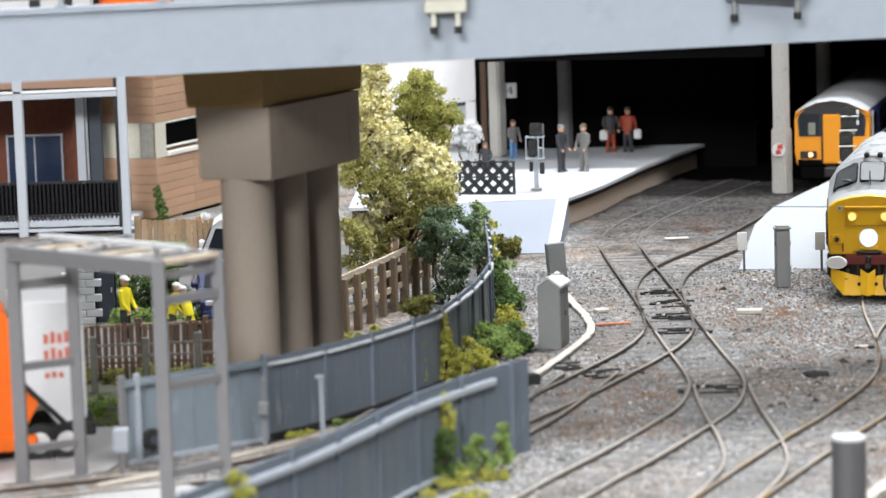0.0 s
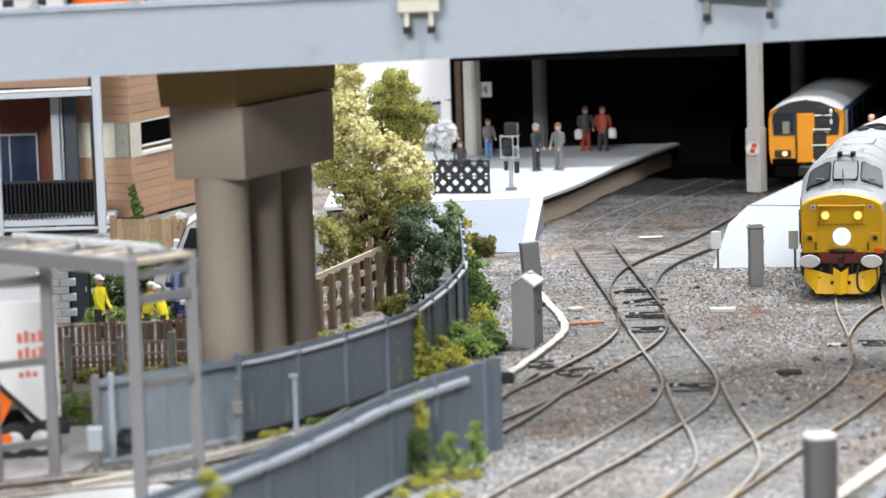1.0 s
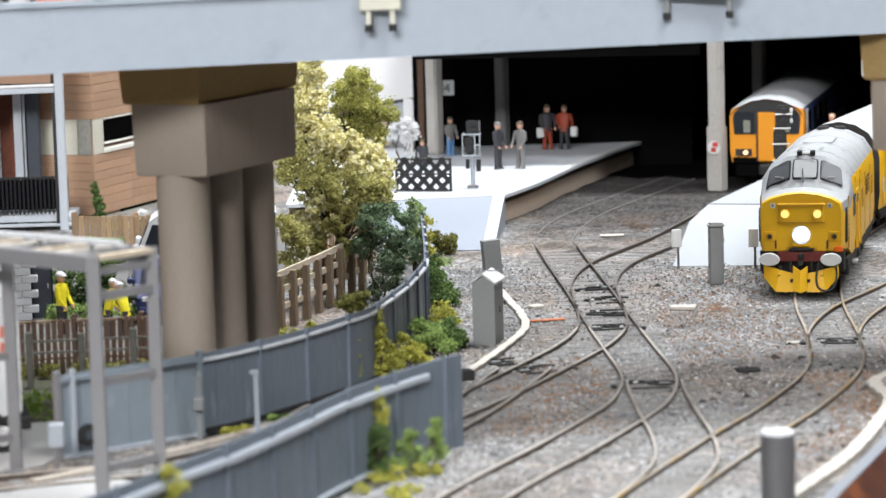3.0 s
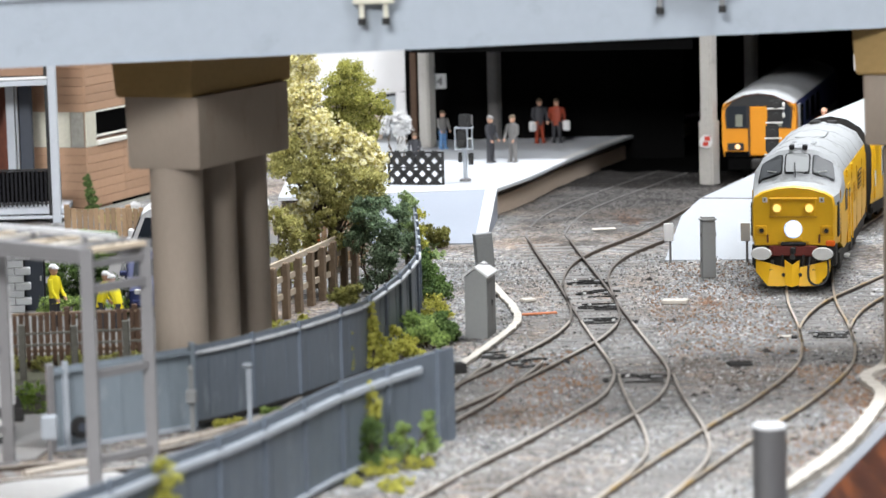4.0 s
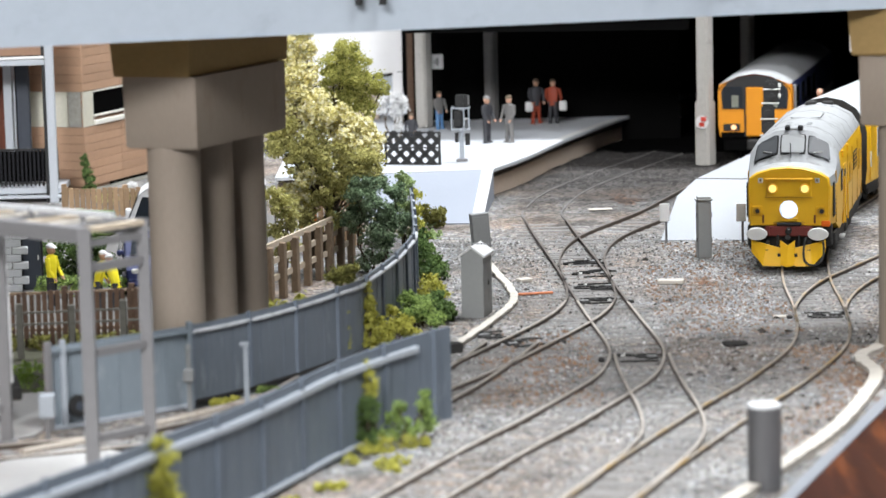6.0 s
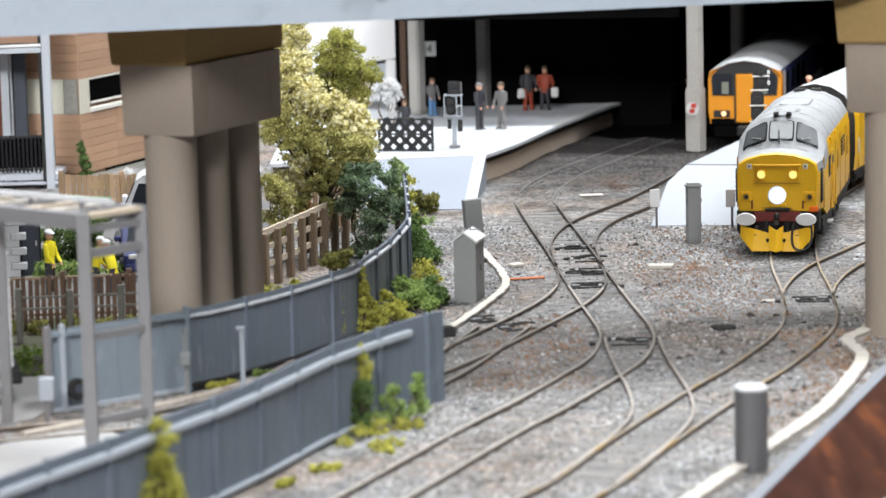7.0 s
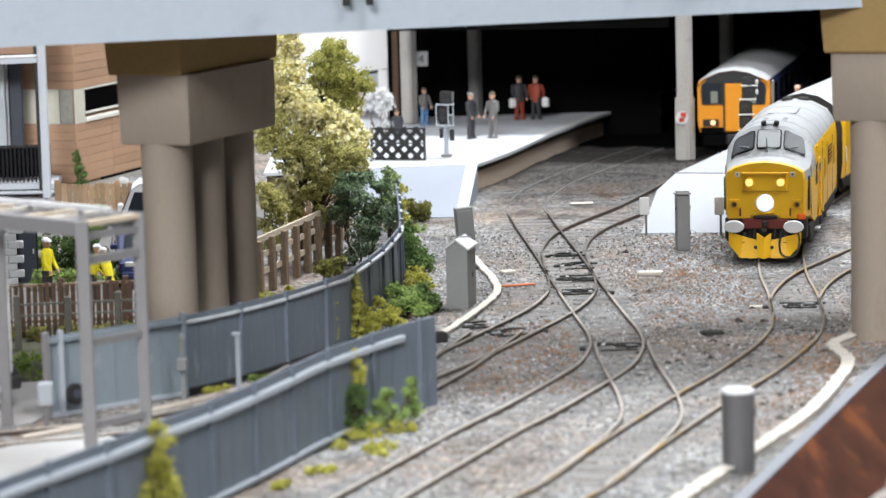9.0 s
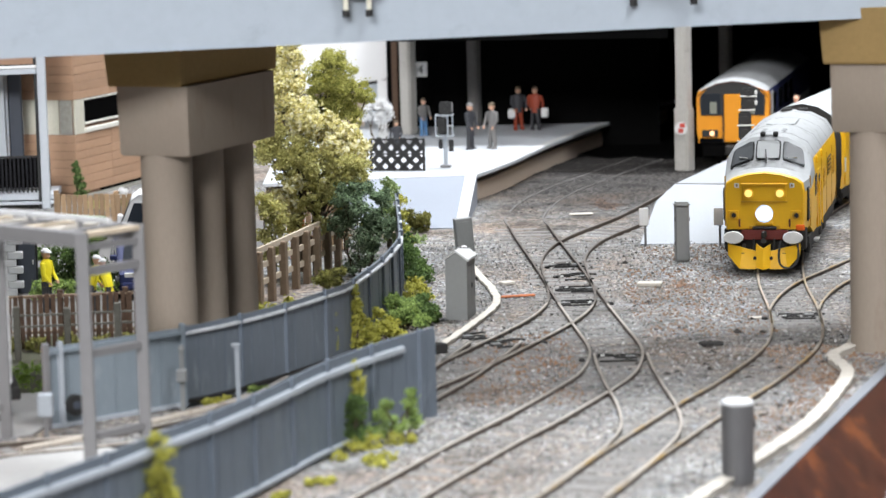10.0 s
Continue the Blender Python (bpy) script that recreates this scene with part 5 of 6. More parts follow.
def steel_gate(a, b, height):
    ob = tagged(thing("steel_gate"), "pale blue-grey sheet steel gate in the fence", "gate")
    A, B = Vector((*a, GROUND_Z)), Vector((*b, GROUND_Z))
    up, d = Vector((0, 0, 1)), (B - A).normalized()
    r = Vector((d.y, -d.x, 0))
    ang = math.degrees(math.atan2(d.y, d.x))
    back = r * -0.06
    leaf = part("panel", loft([[A, B, B + back, A + back], [p + up * height for p in (A, B, B + back, A + back)]]), GATE, ob)
    n = 6
    for k in range(1, n):
        p = A.lerp(B, k / n) + r * 0.012
        part("seam", box(0.03, 0.02, height - 0.2, p.x, p.y, GROUND_Z + 0.1, 0.0, ang), GATE, leaf)
    for u, w, mat in ((0.0, 0.17, STEEL), (0.105, 0.12, FENCE_RAIL), (1.0, 0.12, GATE)):
        p = A.lerp(B, u) + r * 0.05
        part("post", box(w, 0.11, height + 0.12, p.x, p.y, GROUND_Z, 0.015, ang), mat, ob)
    for h, mat in ((0.06, FENCE_RAIL), (height - 0.1, GATE)):
        part("rail", bar(A + up * h + r * 0.05, B + up * h + r * 0.05, 0.1, 0.09), mat, ob)
    p = A.lerp(B, 0.185) + r * 0.07
    coil = part("cable_coil", tube(0.24, 0.12, p.x, p.y, 0.36, 18, rx=90, rz=ang), SEAL, ob, "dark coil of cable hung on the gate", smooth=True)
    part("coil_core", tube(0.1, 0.14, p.x, p.y, 0.36, 14, rx=90, rz=ang), SLATE_BLUE, coil)
    return ob


GATE = surface("pale_blue_grey_panel", (0.20, 0.235, 0.265), 0.4, 0, 0.08, 8, 0.8, 0.1, stain=(0.30, 0.335, 0.36), stain_at=0.6, stretch=(1, 1, 0.3))


KERB_WOOD = surface("bleached_grey_timber", (0.44, 0.39, 0.33), 0.85, 0, 0.2, 9, 1.5, 0.3, stain=(0.28, 0.22, 0.17), stain_at=0.58)


def kerb(points):
    line = spline(points, 0.3)
    ob = tagged(thing("timber_kerb"), "bleached timber kerb along the fence foot", "kerb")
    for k in range(0, len(line) - 1, 4):
        part("sleeper_baulk", sweep(line[k:k + 5], [(-0.09, GROUND_Z - 0.05), (0.09, GROUND_Z - 0.05), (0.09, GROUND_Z + 0.07), (0.05, GROUND_Z + 0.12), (-0.05, GROUND_Z + 0.12), (-0.09, GROUND_Z + 0.07)]), KERB_WOOD, ob)
    return ob


def cabinet(x, y, rz, w, d, h, gable, label):
    ob = tagged(thing("lineside_cabinet", x, y, GROUND_Z, rz), label, "cabinet", "lineside cabinets")
    outline = [(-w / 2, 0), (w / 2, 0), (w / 2, h), (0, h + gable), (-w / 2, h)]
    body = part("body", loft([[(px, py, pz) for px, pz in outline] for py in (0, d)]), GREY_BOX, ob)
    for s in (-1, 1):
        part("lid", loft([[(s * (w / 2 + 0.06), py, h - 0.04), (0, py, h + gable + 0.02), (0, py, h + gable + 0.07), (s * (w / 2 + 0.06), py, h + 0.02)] for py in (-0.06, d + 0.06)]), WHITE, ob, "white gabled lid")
    part("lid_seam", box(w + 0.1, 0.03, 0.03, 0, d * 0.5, h + gable + 0.05), GREY_BOX, ob)
    for k in (0.3, 0.72):
        part("door", box(0.02, d * 0.4, h * 0.82, w / 2 + 0.005, d * k, 0.1, 0.005), GREY_BOX, body)
    part("door_handle", box(0.03, 0.05, 0.14, w / 2 + 0.02, d * 0.5, h * 0.5), SEAL, body)
    return ob


def lineside_case(x, y, rz, w, d, h):
    ob = tagged(thing("location_case", x, y, GROUND_Z, rz), "plain dark grey upright lineside case", "cabinet", "lineside cabinets")
    part("body", box(w, d, h, 0, 0, 0, 0.02, ry=-4), GREY_BOX, ob)
    part("door", box(w * 0.8, 0.02, h * 0.82, -0.03, -d / 2 - 0.008, 0.1, 0.005, ry=-4), GREY_BOX, ob)
    part("plinth", box(w + 0.1, d + 0.1, 0.08, 0, 0, -0.02, 0.01), TROUGH, ob)
    return ob


def slim_box(x, y):
    ob = tagged(thing("location_case", x, y, GROUND_Z, 4), "slim grey lineside case with rounded cap", "cabinet", "lineside cabinets")
    part("body", box(0.42, 0.38, 1.72, 0, 0, 0, 0.03), CASE_GREY, ob)
    part("cap", box(0.50, 0.44, 0.17, 0, 0, 1.67, 0.06, seg=2), CASE_GREY, ob)
    for s in (-1, 1):
        for z in (0.5, 1.25):
            part("hinge", box(0.04, 0.06, 0.12, s * 0.215, -0.1, z), GREY_BOX, ob)


def marker_post(x, y):
    ob = tagged(thing("marker_post", x, y, GROUND_Z), "thin grey post with white board by the ramp", "post", "marker posts at the ramp")
    part("post", box(0.07, 0.07, 1.15, 0, 0, 0), STEEL, ob)
    part("board", box(0.30, 0.03, 0.56, -0.05, -0.055, 0.66, 0.01), WALL_WHITE, ob)


def round_post(x, y):
    ob = tagged(thing("round_post", x, y, GROUND_Z), "dark grey round post with pale flat top", "post")
    part("shaft", tube(0.33, 1.62, 0, 0, 0, 40), BOLT, ob, smooth=True)
    part("top", tube(0.335, 0.06, 0, 0, 1.624, 40, 0.31), PALE_TOP, ob, smooth=True)


CASE_GREY = surface("pale_green_grey_case_paint", (0.36, 0.37, 0.365), 0.55, 0, 0.06, 8, 1)
BOLT = surface("dull_dark_metal", (0.16, 0.16, 0.165), 0.45, 0.5, 0.2, 5, 1.2, 0.1, stretch=(1, 1, 0.15))


def trough(points, width, height, label):
    line = spline(points, 0.25)
    ob = tagged(thing("cable_trough"), label, "cable trough")
    w = width / 2
    rng = random.Random(len(line))
    part("channel", sweep(line, [(-w, GROUND_Z - 0.05), (w, GROUND_Z - 0.05), (w, GROUND_Z + height), (-w, GROUND_Z + height)]), TROUGH, ob)
    for p, a in along(line, 0.62, 0.31):
        part("lid", box(0.58, width + 0.05, 0.05, p.x, p.y, GROUND_Z + height + 0.004, 0.01, a + rng.uniform(-7, 7), rng.uniform(-2, 2)), TROUGH, ob)
    return ob


def fascia_light(x0, x1, dark):
    y = fascia_y((x0 + x1) / 2) - 0.22
    ob = tagged(thing("bridge_lamp_bracket"), ("dark" if dark else "cream") + " lamp bracket clipped over the bridge girder", "bracket", "brackets on the bridge girder")
    mat = GREY_BOX if dark else CREAM
    z = 9.18
    part("plate", box(x1 - x0, 0.3, 0.36, (x0 + x1) / 2, y + 0.05, z + 0.05, 0.03), mat, ob)
    part("lip", box(x1 - x0 + 0.06, 0.36, 0.05, (x0 + x1) / 2, y + 0.05, z + 0.38), GREY_BOX, ob)
    for x in (x0 + 0.2, x1 - 0.2):
        part("arm", box(0.12, 0.12, 0.4, x, y, z - 0.32, 0.02), mat, ob)
        part("lamp", tube(0.09, 0.16, x, y - 0.04, z - 0.42, 14), SEAL, ob)


def bridge_parapet():
    ob = tagged(thing("bridge_parapet"), "pale grey steel post parapet along the road bridge", "railing")
    x = -25.54
    pts = []
    while x < 26:
        y, z = fascia_y(x) - 0.02, 9.684 + 0.0075 * (x + 11.3)
        post = part("post", box(0.11, 0.11, 1.1, x, y, z, 0.01), FENCE_RAIL, ob)
        part("foot", box(0.24, 0.16, 0.05, x, y, z, 0.01), FENCE_RAIL, post)
        pts.append((x, y, z))
        x += 2.2
    for h in (0.22, 1.05):
        part("rail", bar(Vector(pts[0]) + Vector((0, 0.03, h)), Vector(pts[-1]) + Vector((0, 0.03, h)), 0.07, 0.07), STEEL, ob)


def car(x, y, z, rz, body_mat, label, length=4.1):
    ob = tagged(thing("car", x, y, z, rz), label, "car")
    prof = [(-length / 2, 0.3), (-length / 2, 0.75), (-length / 2 + 0.15, 0.9), (-0.75, 0.98), (-0.3, 1.42), (1.1, 1.44), (1.7, 0.98), (length / 2 - 0.05, 0.9), (length / 2, 0.6), (length / 2, 0.3)]
    rows = [[(px, s * w, pz if pz < 1.1 else pz) for px, pz in prof] for s, w in ((-1, 0.78), (-1, 0.84), (1, 0.84), (1, 0.78))]
    rows[0] = [(px * 0.985, -0.78, pz) for px, pz in prof]
    body = part("body", loft(rows), body_mat, ob)
    part("windscreen", flat_pane([(-0.80, -0.68, 0.99), (-0.80, 0.68, 0.99), (-0.36, 0.6, 1.39), (-0.36, -0.6, 1.39)], -0.03), GLASS, body)
    part("rear_window", flat_pane([(1.72, 0.66, 1.0), (1.72, -0.66, 1.0), (1.16, -0.6, 1.41), (1.16, 0.6, 1.41)], -0.03), GLASS, body)
    for s in (-1, 1):
        part("side_window", flat_pane([(-0.62, s * 0.85, 1.0), (1.4, s * 0.85, 1.0), (1.0, s * 0.85, 1.37), (-0.28, s * 0.85, 1.37)], 0.02), GLASS, body)
        part("wing_mirror", box(0.14, 0.2, 0.14, -0.6, s * 0.95, 1.0, 0.03), body_mat, body)
        part("headlight", box(0.05, 0.3, 0.14, -length / 2 - 0.01, s * 0.55, 0.66, 0.02), BUFFER, body)
        for px in (-1.25, 1.3):
            wheel = part("wheel", tube(0.31, 0.2, px, s * 0.84 + (0.1 if s > 0 else 0.1), 0.31, 20, rx=90), SEAL, ob, smooth=True)
            part("hub", tube(0.2, 0.03, px, s * 0.86 + (0.13 if s > 0 else -0.09), 0.31, 16, rx=90), BUFFER, wheel)
    part("bumper", box(0.12, 1.6, 0.2, -length / 2 - 0.02, 0, 0.32, 0.04), body_mat, body)
    return ob


def van(x, y, z, rz, label, length=4.4, r=0.33):
    """A white panel van, nose to local -x."""
    ob = tagged(thing("van", x, y, z, rz), label, "van")
    prof = [(-length / 2, 0.32), (-length / 2 - 0.02, 0.85), (-length / 2 + 0.06, 1.1), (-length / 2 + 0.18, 1.2), (-length / 2 + 0.62, 2.2), (-length / 2 + 0.85, 2.36), (length / 2, 2.36), (length / 2, 0.32)]
    body = part("body", loft([[(px, s, pz) for px, pz in prof] for s in (-0.86, -0.9, 0.9, 0.86)]), WHITE, ob)
    x0 = -length / 2
    part("windscreen", flat_pane([(x0 + 0.2, -0.74, 1.24), (x0 + 0.2, 0.74, 1.24), (x0 + 0.58, 0.7, 2.1), (x0 + 0.58, -0.7, 2.1)], -0.03), GLASS, body)
    for s in (-1, 1):
        part("side_window", flat_pane([(x0 + 0.34, s * 0.905, 1.22), (x0 + 1.3, s * 0.905, 1.22), (x0 + 1.3, s * 0.905, 2.1), (x0 + 0.7, s * 0.905, 2.12)], 0.02), GLASS, body)
        part("wing_mirror", box(0.18, 0.26, 0.36, x0 + 0.2, s * 1.05, 1.2, 0.05), WHITE, body)
        part("headlight", box(0.1, 0.3, 0.2, x0 + 0.02, s * 0.62, 0.8, 0.03), BLUE_SIDE, body)
        part("door_seam", box(0.02, 0.012, 1.4, x0 + 1.4, s * 0.903, 0.5), GREY_BOX, body)
        for px in (x0 + 0.85, length / 2 - 0.9):
            wheel = part("wheel", tube(r, 0.22, px, s * 0.8 + 0.11, r, 24, rx=90), SEAL, ob, smooth=True)
            part("hub", tube(r * 0.5, 0.03, px, s * 0.84 + (0.1 if s > 0 else -0.06), r, 16, rx=90), BUFFER, wheel)
    part("bumper", box(0.14, 1.74, 0.26, x0 - 0.03, 0, 0.34, 0.05), GREY_BOX, body)
    return ob


def lorry():
    """An orange works lorry with a white drop-sided body."""
    ob = tagged(thing("works_lorry", -11.9, 66.2, GROUND_Z, 12), "orange works lorry with white body and red markings", "lorry")
    cab = part("cab", loft([[(-1.9, -1.1, 0.6), (0.55, -1.1, 0.6), (0.95, -1.1, 1.3), (0.35, -1.1, 3.3), (-1.9, -1.1, 3.3)], [(-1.9, 1.1, 0.6), (0.55, 1.1, 0.6), (0.95, 1.1, 1.3), (0.35, 1.1, 3.3), (-1.9, 1.1, 3.3)]]), ORANGE_BODY, ob)
    part("side_window", box(1.0, 0.04, 0.8, -0.8, -1.11, 2.1, 0.05), GLASS, cab)
    tank = part("white_body", loft([[(0.45, -1.12, 3.55), (2.0, -1.12, 3.5), (2.0, -1.12, 0.95), (1.35, -1.12, 0.85), (0.8, -1.12, 1.6), (0.45, -1.12, 2.4)], [(0.45, 1.1, 3.55), (2.0, 1.1, 3.5), (2.0, 1.1, 0.95), (1.35, 1.1, 0.85), (0.8, 1.1, 1.6), (0.45, 1.1, 2.4)]]), WHITE, ob)
    for z, h, n in ((2.62, 0.26, 4), (2.28, 0.24, 5), (1.86, 0.14, 3)):
        for k in range(n):
            part("marking_bar", box(0.10, 0.012, h * (0.8 + 0.2 * (k % 2)), 1.18 + 0.15 * k, -1.128, z), FADED_RED, tank, "faded red unreadable marking")
    part("dark_hose", bar((0.5, -1.14, 1.9), (1.6, -1.14, 0.75), 0.12, n=8), SEAL, ob)
    part("chassis", box(4.2, 1.8, 0.3, 0.1, 0, 0.5, 0.04), UNDER, ob)
    part("step", box(2.6, 0.3, 0.34, -0.4, -1.05, 0.28, 0.05), ORANGE_BODY, ob)
    for x in (-1.1, 0.95, 1.55):
        wheel = part("wheel", tube(0.42, 0.3, x, -0.75, 0.42, 24, rx=90), SEAL, ob, smooth=True)
        part("hub", tube(0.24, 0.06, x, -1.04, 0.42, 20, 0.18, rx=90), BUFFER, wheel, smooth=True)


ORANGE_BODY = surface("bright_orange_paint", (0.80, 0.14, 0.008), 0.4, 0, 0.06, 4, 0.6)


def relay_box(x, y):
    ob = tagged(thing("relay_box", x, y, GROUND_Z), "small pale grey relay box on a short post", "relay box")
    part("post", box(0.1, 0.1, 0.55, 0, 0, 0), STEEL, ob)
    part("box", box(0.34, 0.26, 0.52, 0, 0, 0.52, 0.03), FENCE_RAIL, ob)


def steel_post(x, y, h, lamp=False):
    ob = tagged(thing("steel_post", x, y, GROUND_Z, 0), "pale grey steel post standing beside the fence", "post", "posts by the fence")
    part("post", box(0.11, 0.11, h, 0, 0, 0, 0.01), GREY_BOX if lamp else FENCE_RAIL, ob)
    if lamp:
        part("junction_box", box(0.24, 0.2, 0.3, 0, -0.1, h * 0.48, 0.03), GREY_BOX, ob)
        part("cap", tube(0.09, 0.1, 0, 0, h, 12, 0.04), GREY_BOX, ob)
    else:
        part("cap", box(0.2, 0.18, 0.08, -0.03, 0, h, 0.02), FENCE_RAIL, ob)


def layout_edge():
    """The varnished front edge of the baseboard with its painted capping strip."""
    a, b = Vector((14.0, 78.6, 0)), Vector((-1.0, 35.5, 0))
    d = (b - a).normalized()
    r = Vector((-d.y, d.x, 0))
    strip = part("edge_strip", loft([[p, p + r * 0.3, p + r * 0.3 + Vector((0, 0, 0.33)), p + r * 0.04 + Vector((0, 0, 0.34))] for p in (a - Vector((0, 0, 0.3)), b - Vector((0, 0, 0.3)))]), EDGE)
    tagged(strip, "pale blue-grey painted capping strip on the baseboard", "edge strip", kind="structure")
    top = part("edge_board", loft([[p + r * 0.304 + Vector((0, 0, -1.0)), p + r * 7 + Vector((0, 0, -1.0)), p + r * 7 + Vector((0, 0, -0.4)), p + r * 0.304 + Vector((0, 0, 0.0))] for p in (a, b)]), VARNISH)
    tagged(top, "glossy varnished reddish-brown timber edge board", "edge board", kind="structure")


def grit(name, count, box_plan, size, mat, label, seed, rise=(0.5, 1.1)):
    """Loose stones lying on the ballast."""
    rng = random.Random(seed)
    x0, x1, y0, y1 = box_plan
    verts, faces = [], []
    for _ in range(count):
        x, y, s = rng.uniform(x0, x1), rng.uniform(y0, y1), size * (0.4 + 1.4 * rng.random() ** 2)
        if x > 13.7 - (78.6 - y) * 0.348:
            continue
        z = GROUND_Z + 0.05 * noise.noise((x * 0.6, y * 0.6, 0))
        n = len(verts)
        for k in range(4):
            a = k * math.tau / 4 + rng.random()
            verts.append((S * (x + s * math.cos(a)), S * (y + s * math.sin(a)), S * (z - 0.01)))
        verts.append((S * (x + s * rng.uniform(-0.3, 0.3)), S * (y + s * rng.uniform(-0.3, 0.3)), S * (z + s * rng.uniform(*rise))))
        faces += [(n + k, n + (k + 1) % 4, n + 4) for k in range(4)]
    me = bpy.data.meshes.new(name)
    me.from_pydata(verts, [], faces)
    me.materials.append(mat)
    return tagged(new(name, me), label, "gravel", kind="stuff")


def point_machine(x, y, rz, rods=2):
    """Black cranks, looped cable and rods lying between the rails, no two laid alike."""
    rng = random.Random(int(x * 100 + y * 10))
    ob = tagged(thing("point_machine", x, y, GROUND_Z, rz), "black point machine with rods between the rails", "point machine", "point machines")
    side = rng.choice((-1, 1))
    case = part("case", box(0.34, 0.24, 0.07, side * 0.28, 0.05, 0.0, 0.03, rz=rng.uniform(-20, 20)), UNDER, ob)
    part("case_lid", box(0.24, 0.15, 0.015, side * 0.28, 0.05, 0.072, 0.005), GREY_BOX, case)
    for k in range(2):
        cx, cy, r = rng.uniform(-0.5, 0.5), rng.uniform(-0.35, 0.45), rng.uniform(0.13, 0.24)
        ring = [Vector((cx + r * 1.5 * math.cos(a), cy + r * math.sin(a), 0.05)) for a in [math.tau * (i + 0.15 * rng.random()) / 12 for i in range(rng.choice((9, 11, 13)))]]
        part("cable_loop", sweep(ring, [(-0.022, -0.02), (0.022, -0.02), (0.022, 0.025), (-0.022, 0.025)]), SEAL, ob)
    for k in range(rods):
        w = rng.uniform(0.7, 1.25)
        part("rod", box(w, 0.045, 0.04, rng.uniform(-0.15, 0.15), -0.42 + 0.8 * k + rng.uniform(-0.12, 0.12), 0.03, rz=rng.uniform(-6, 6)), UNDER, ob)
    part("rod_end", box(0.15, 0.2, 0.08, side * -0.95, rng.uniform(-0.3, 0.3), 0.01, 0.02), UNDER, ob)
    part("crank", box(0.12, 0.05, 0.05, side * -0.4, rng.uniform(-0.2, 0.3), 0.05, 0.01, rz=40), BUFFER, ob, "worn bright crank")
    return ob


def stone_material():
    m, nodes, links, bsdf = nodes_of("loose_stone")
    geo = nodes.new("ShaderNodeNewGeometry")
    links.new(ramp(nodes, links, geo.outputs["Random Per Island"], [(0, (0.05, 0.048, 0.046)), (0.25, (0.16, 0.155, 0.15)), (0.5, (0.23, 0.205, 0.185)), (0.7, (0.21, 0.22, 0.215)), (0.92, (0.31, 0.305, 0.30)), (1, (0.48, 0.47, 0.46))]), bsdf.inputs["Base Color"])
    bsdf.inputs["Roughness"].default_value = 0.9
    return m


LOOSE = stone_material()
GRASS = leaf_material("short_grass", (0.06, 0.12, 0.015), (0.24, 0.36, 0.06))
RUSTY_GRIT = surface("rusty_brown_grit", (0.19, 0.115, 0.072), 0.95, 0, 0.35, 6, 2)
SOIL = surface("dark_mossy_earth", (0.05, 0.05, 0.03), 0.95, 0, 0.4, 5, 1.2, 0.5, 0.04)
SHADE_CHIP = surface("shade_black_chip", (0.02, 0.018, 0.017), 0.95, 0, 0.4, 6, 2)
CLOD = surface("dark_earth_clod", (0.035, 0.03, 0.026), 0.95, 0, 0.3, 6, 2)
TARMAC = surface("grey_tarmac", (0.13, 0.125, 0.12), 0.9, 0, 0.12, 12, 0.4, 0.3)
CEILING = surface("dark_grey_hall_paint", (0.06, 0.06, 0.06), 0.8, 0, 0.03, 0.05, 0.01, 0)
CARPET = surface("grey_hall_floor", (0.09, 0.09, 0.095), 0.8, 0, 0.1, 0.3, 0.02, 0)


def room():
    """The exhibition hall round the layout, and the draped table that carries it."""
    w, d, mid = 150, 215, -40
    for name, dims, at in (("exhibition_floor", (2 * w, 2 * d, 8), (0, mid, -83)), ("ceiling", (2 * w, 2 * d, 8), (0, mid, 230)),
                           ("wall_far", (2 * w, 8, 305), (0, mid + d, -75)), ("wall_behind", (2 * w, 8, 305), (0, mid - d, -75)),
                           ("wall_left", (8, 2 * d, 305), (-w, mid, -75)), ("wall_right", (8, 2 * d, 305), (w, mid, -75))):
        mat = CARPET if name == "exhibition_floor" else CEILING
        tagged(part(name, box(*dims, *at), mat), "plain exhibition hall " + name.split("_")[-1 if "floor" in name else 0], name.split("_")[-1 if "floor" in name else 0], kind="structure")
    tagged(part("baseboard", prism([(-31, 39), (31, 39), (31, 143), (-31, 143)], -4.0, -0.6), VARNISH), "timber baseboard under the model railway", "baseboard", kind="structure")
    tagged(part("table_drape", prism([(-29, 41), (29, 41), (29, 141), (-29, 141)], -75, -4.004), CARPET), "grey drape closing the layout down to the floor", "drape", kind="structure")
    tagged(part("backdrop", box(62, 0.6, 16, 0, 141.5, -0.6), SKY_BOARD), "pale grey backscene board behind the layout", "backdrop", kind="structure")


def tufts(x, y, r, n, leaf, seed, size=0.08, label="small yellow-green tuft of weeds"):
    rng = random.Random(seed)
    bm = bmesh.new()
    for k in range(max(3, n // 40)):
        c = (rng.uniform(-r, r), rng.uniform(-r, r), 0.08)
        leaf_cloud(bm, rng, c, r * 0.45, 40, size, 0.6, 0.2)
    ob = new("weeds", finish("weeds", bm, leaf))
    ob.matrix_basis = pose(x * S, y * S, GROUND_Z * S)
    return tagged(ob, label, "weeds", kind="stuff")

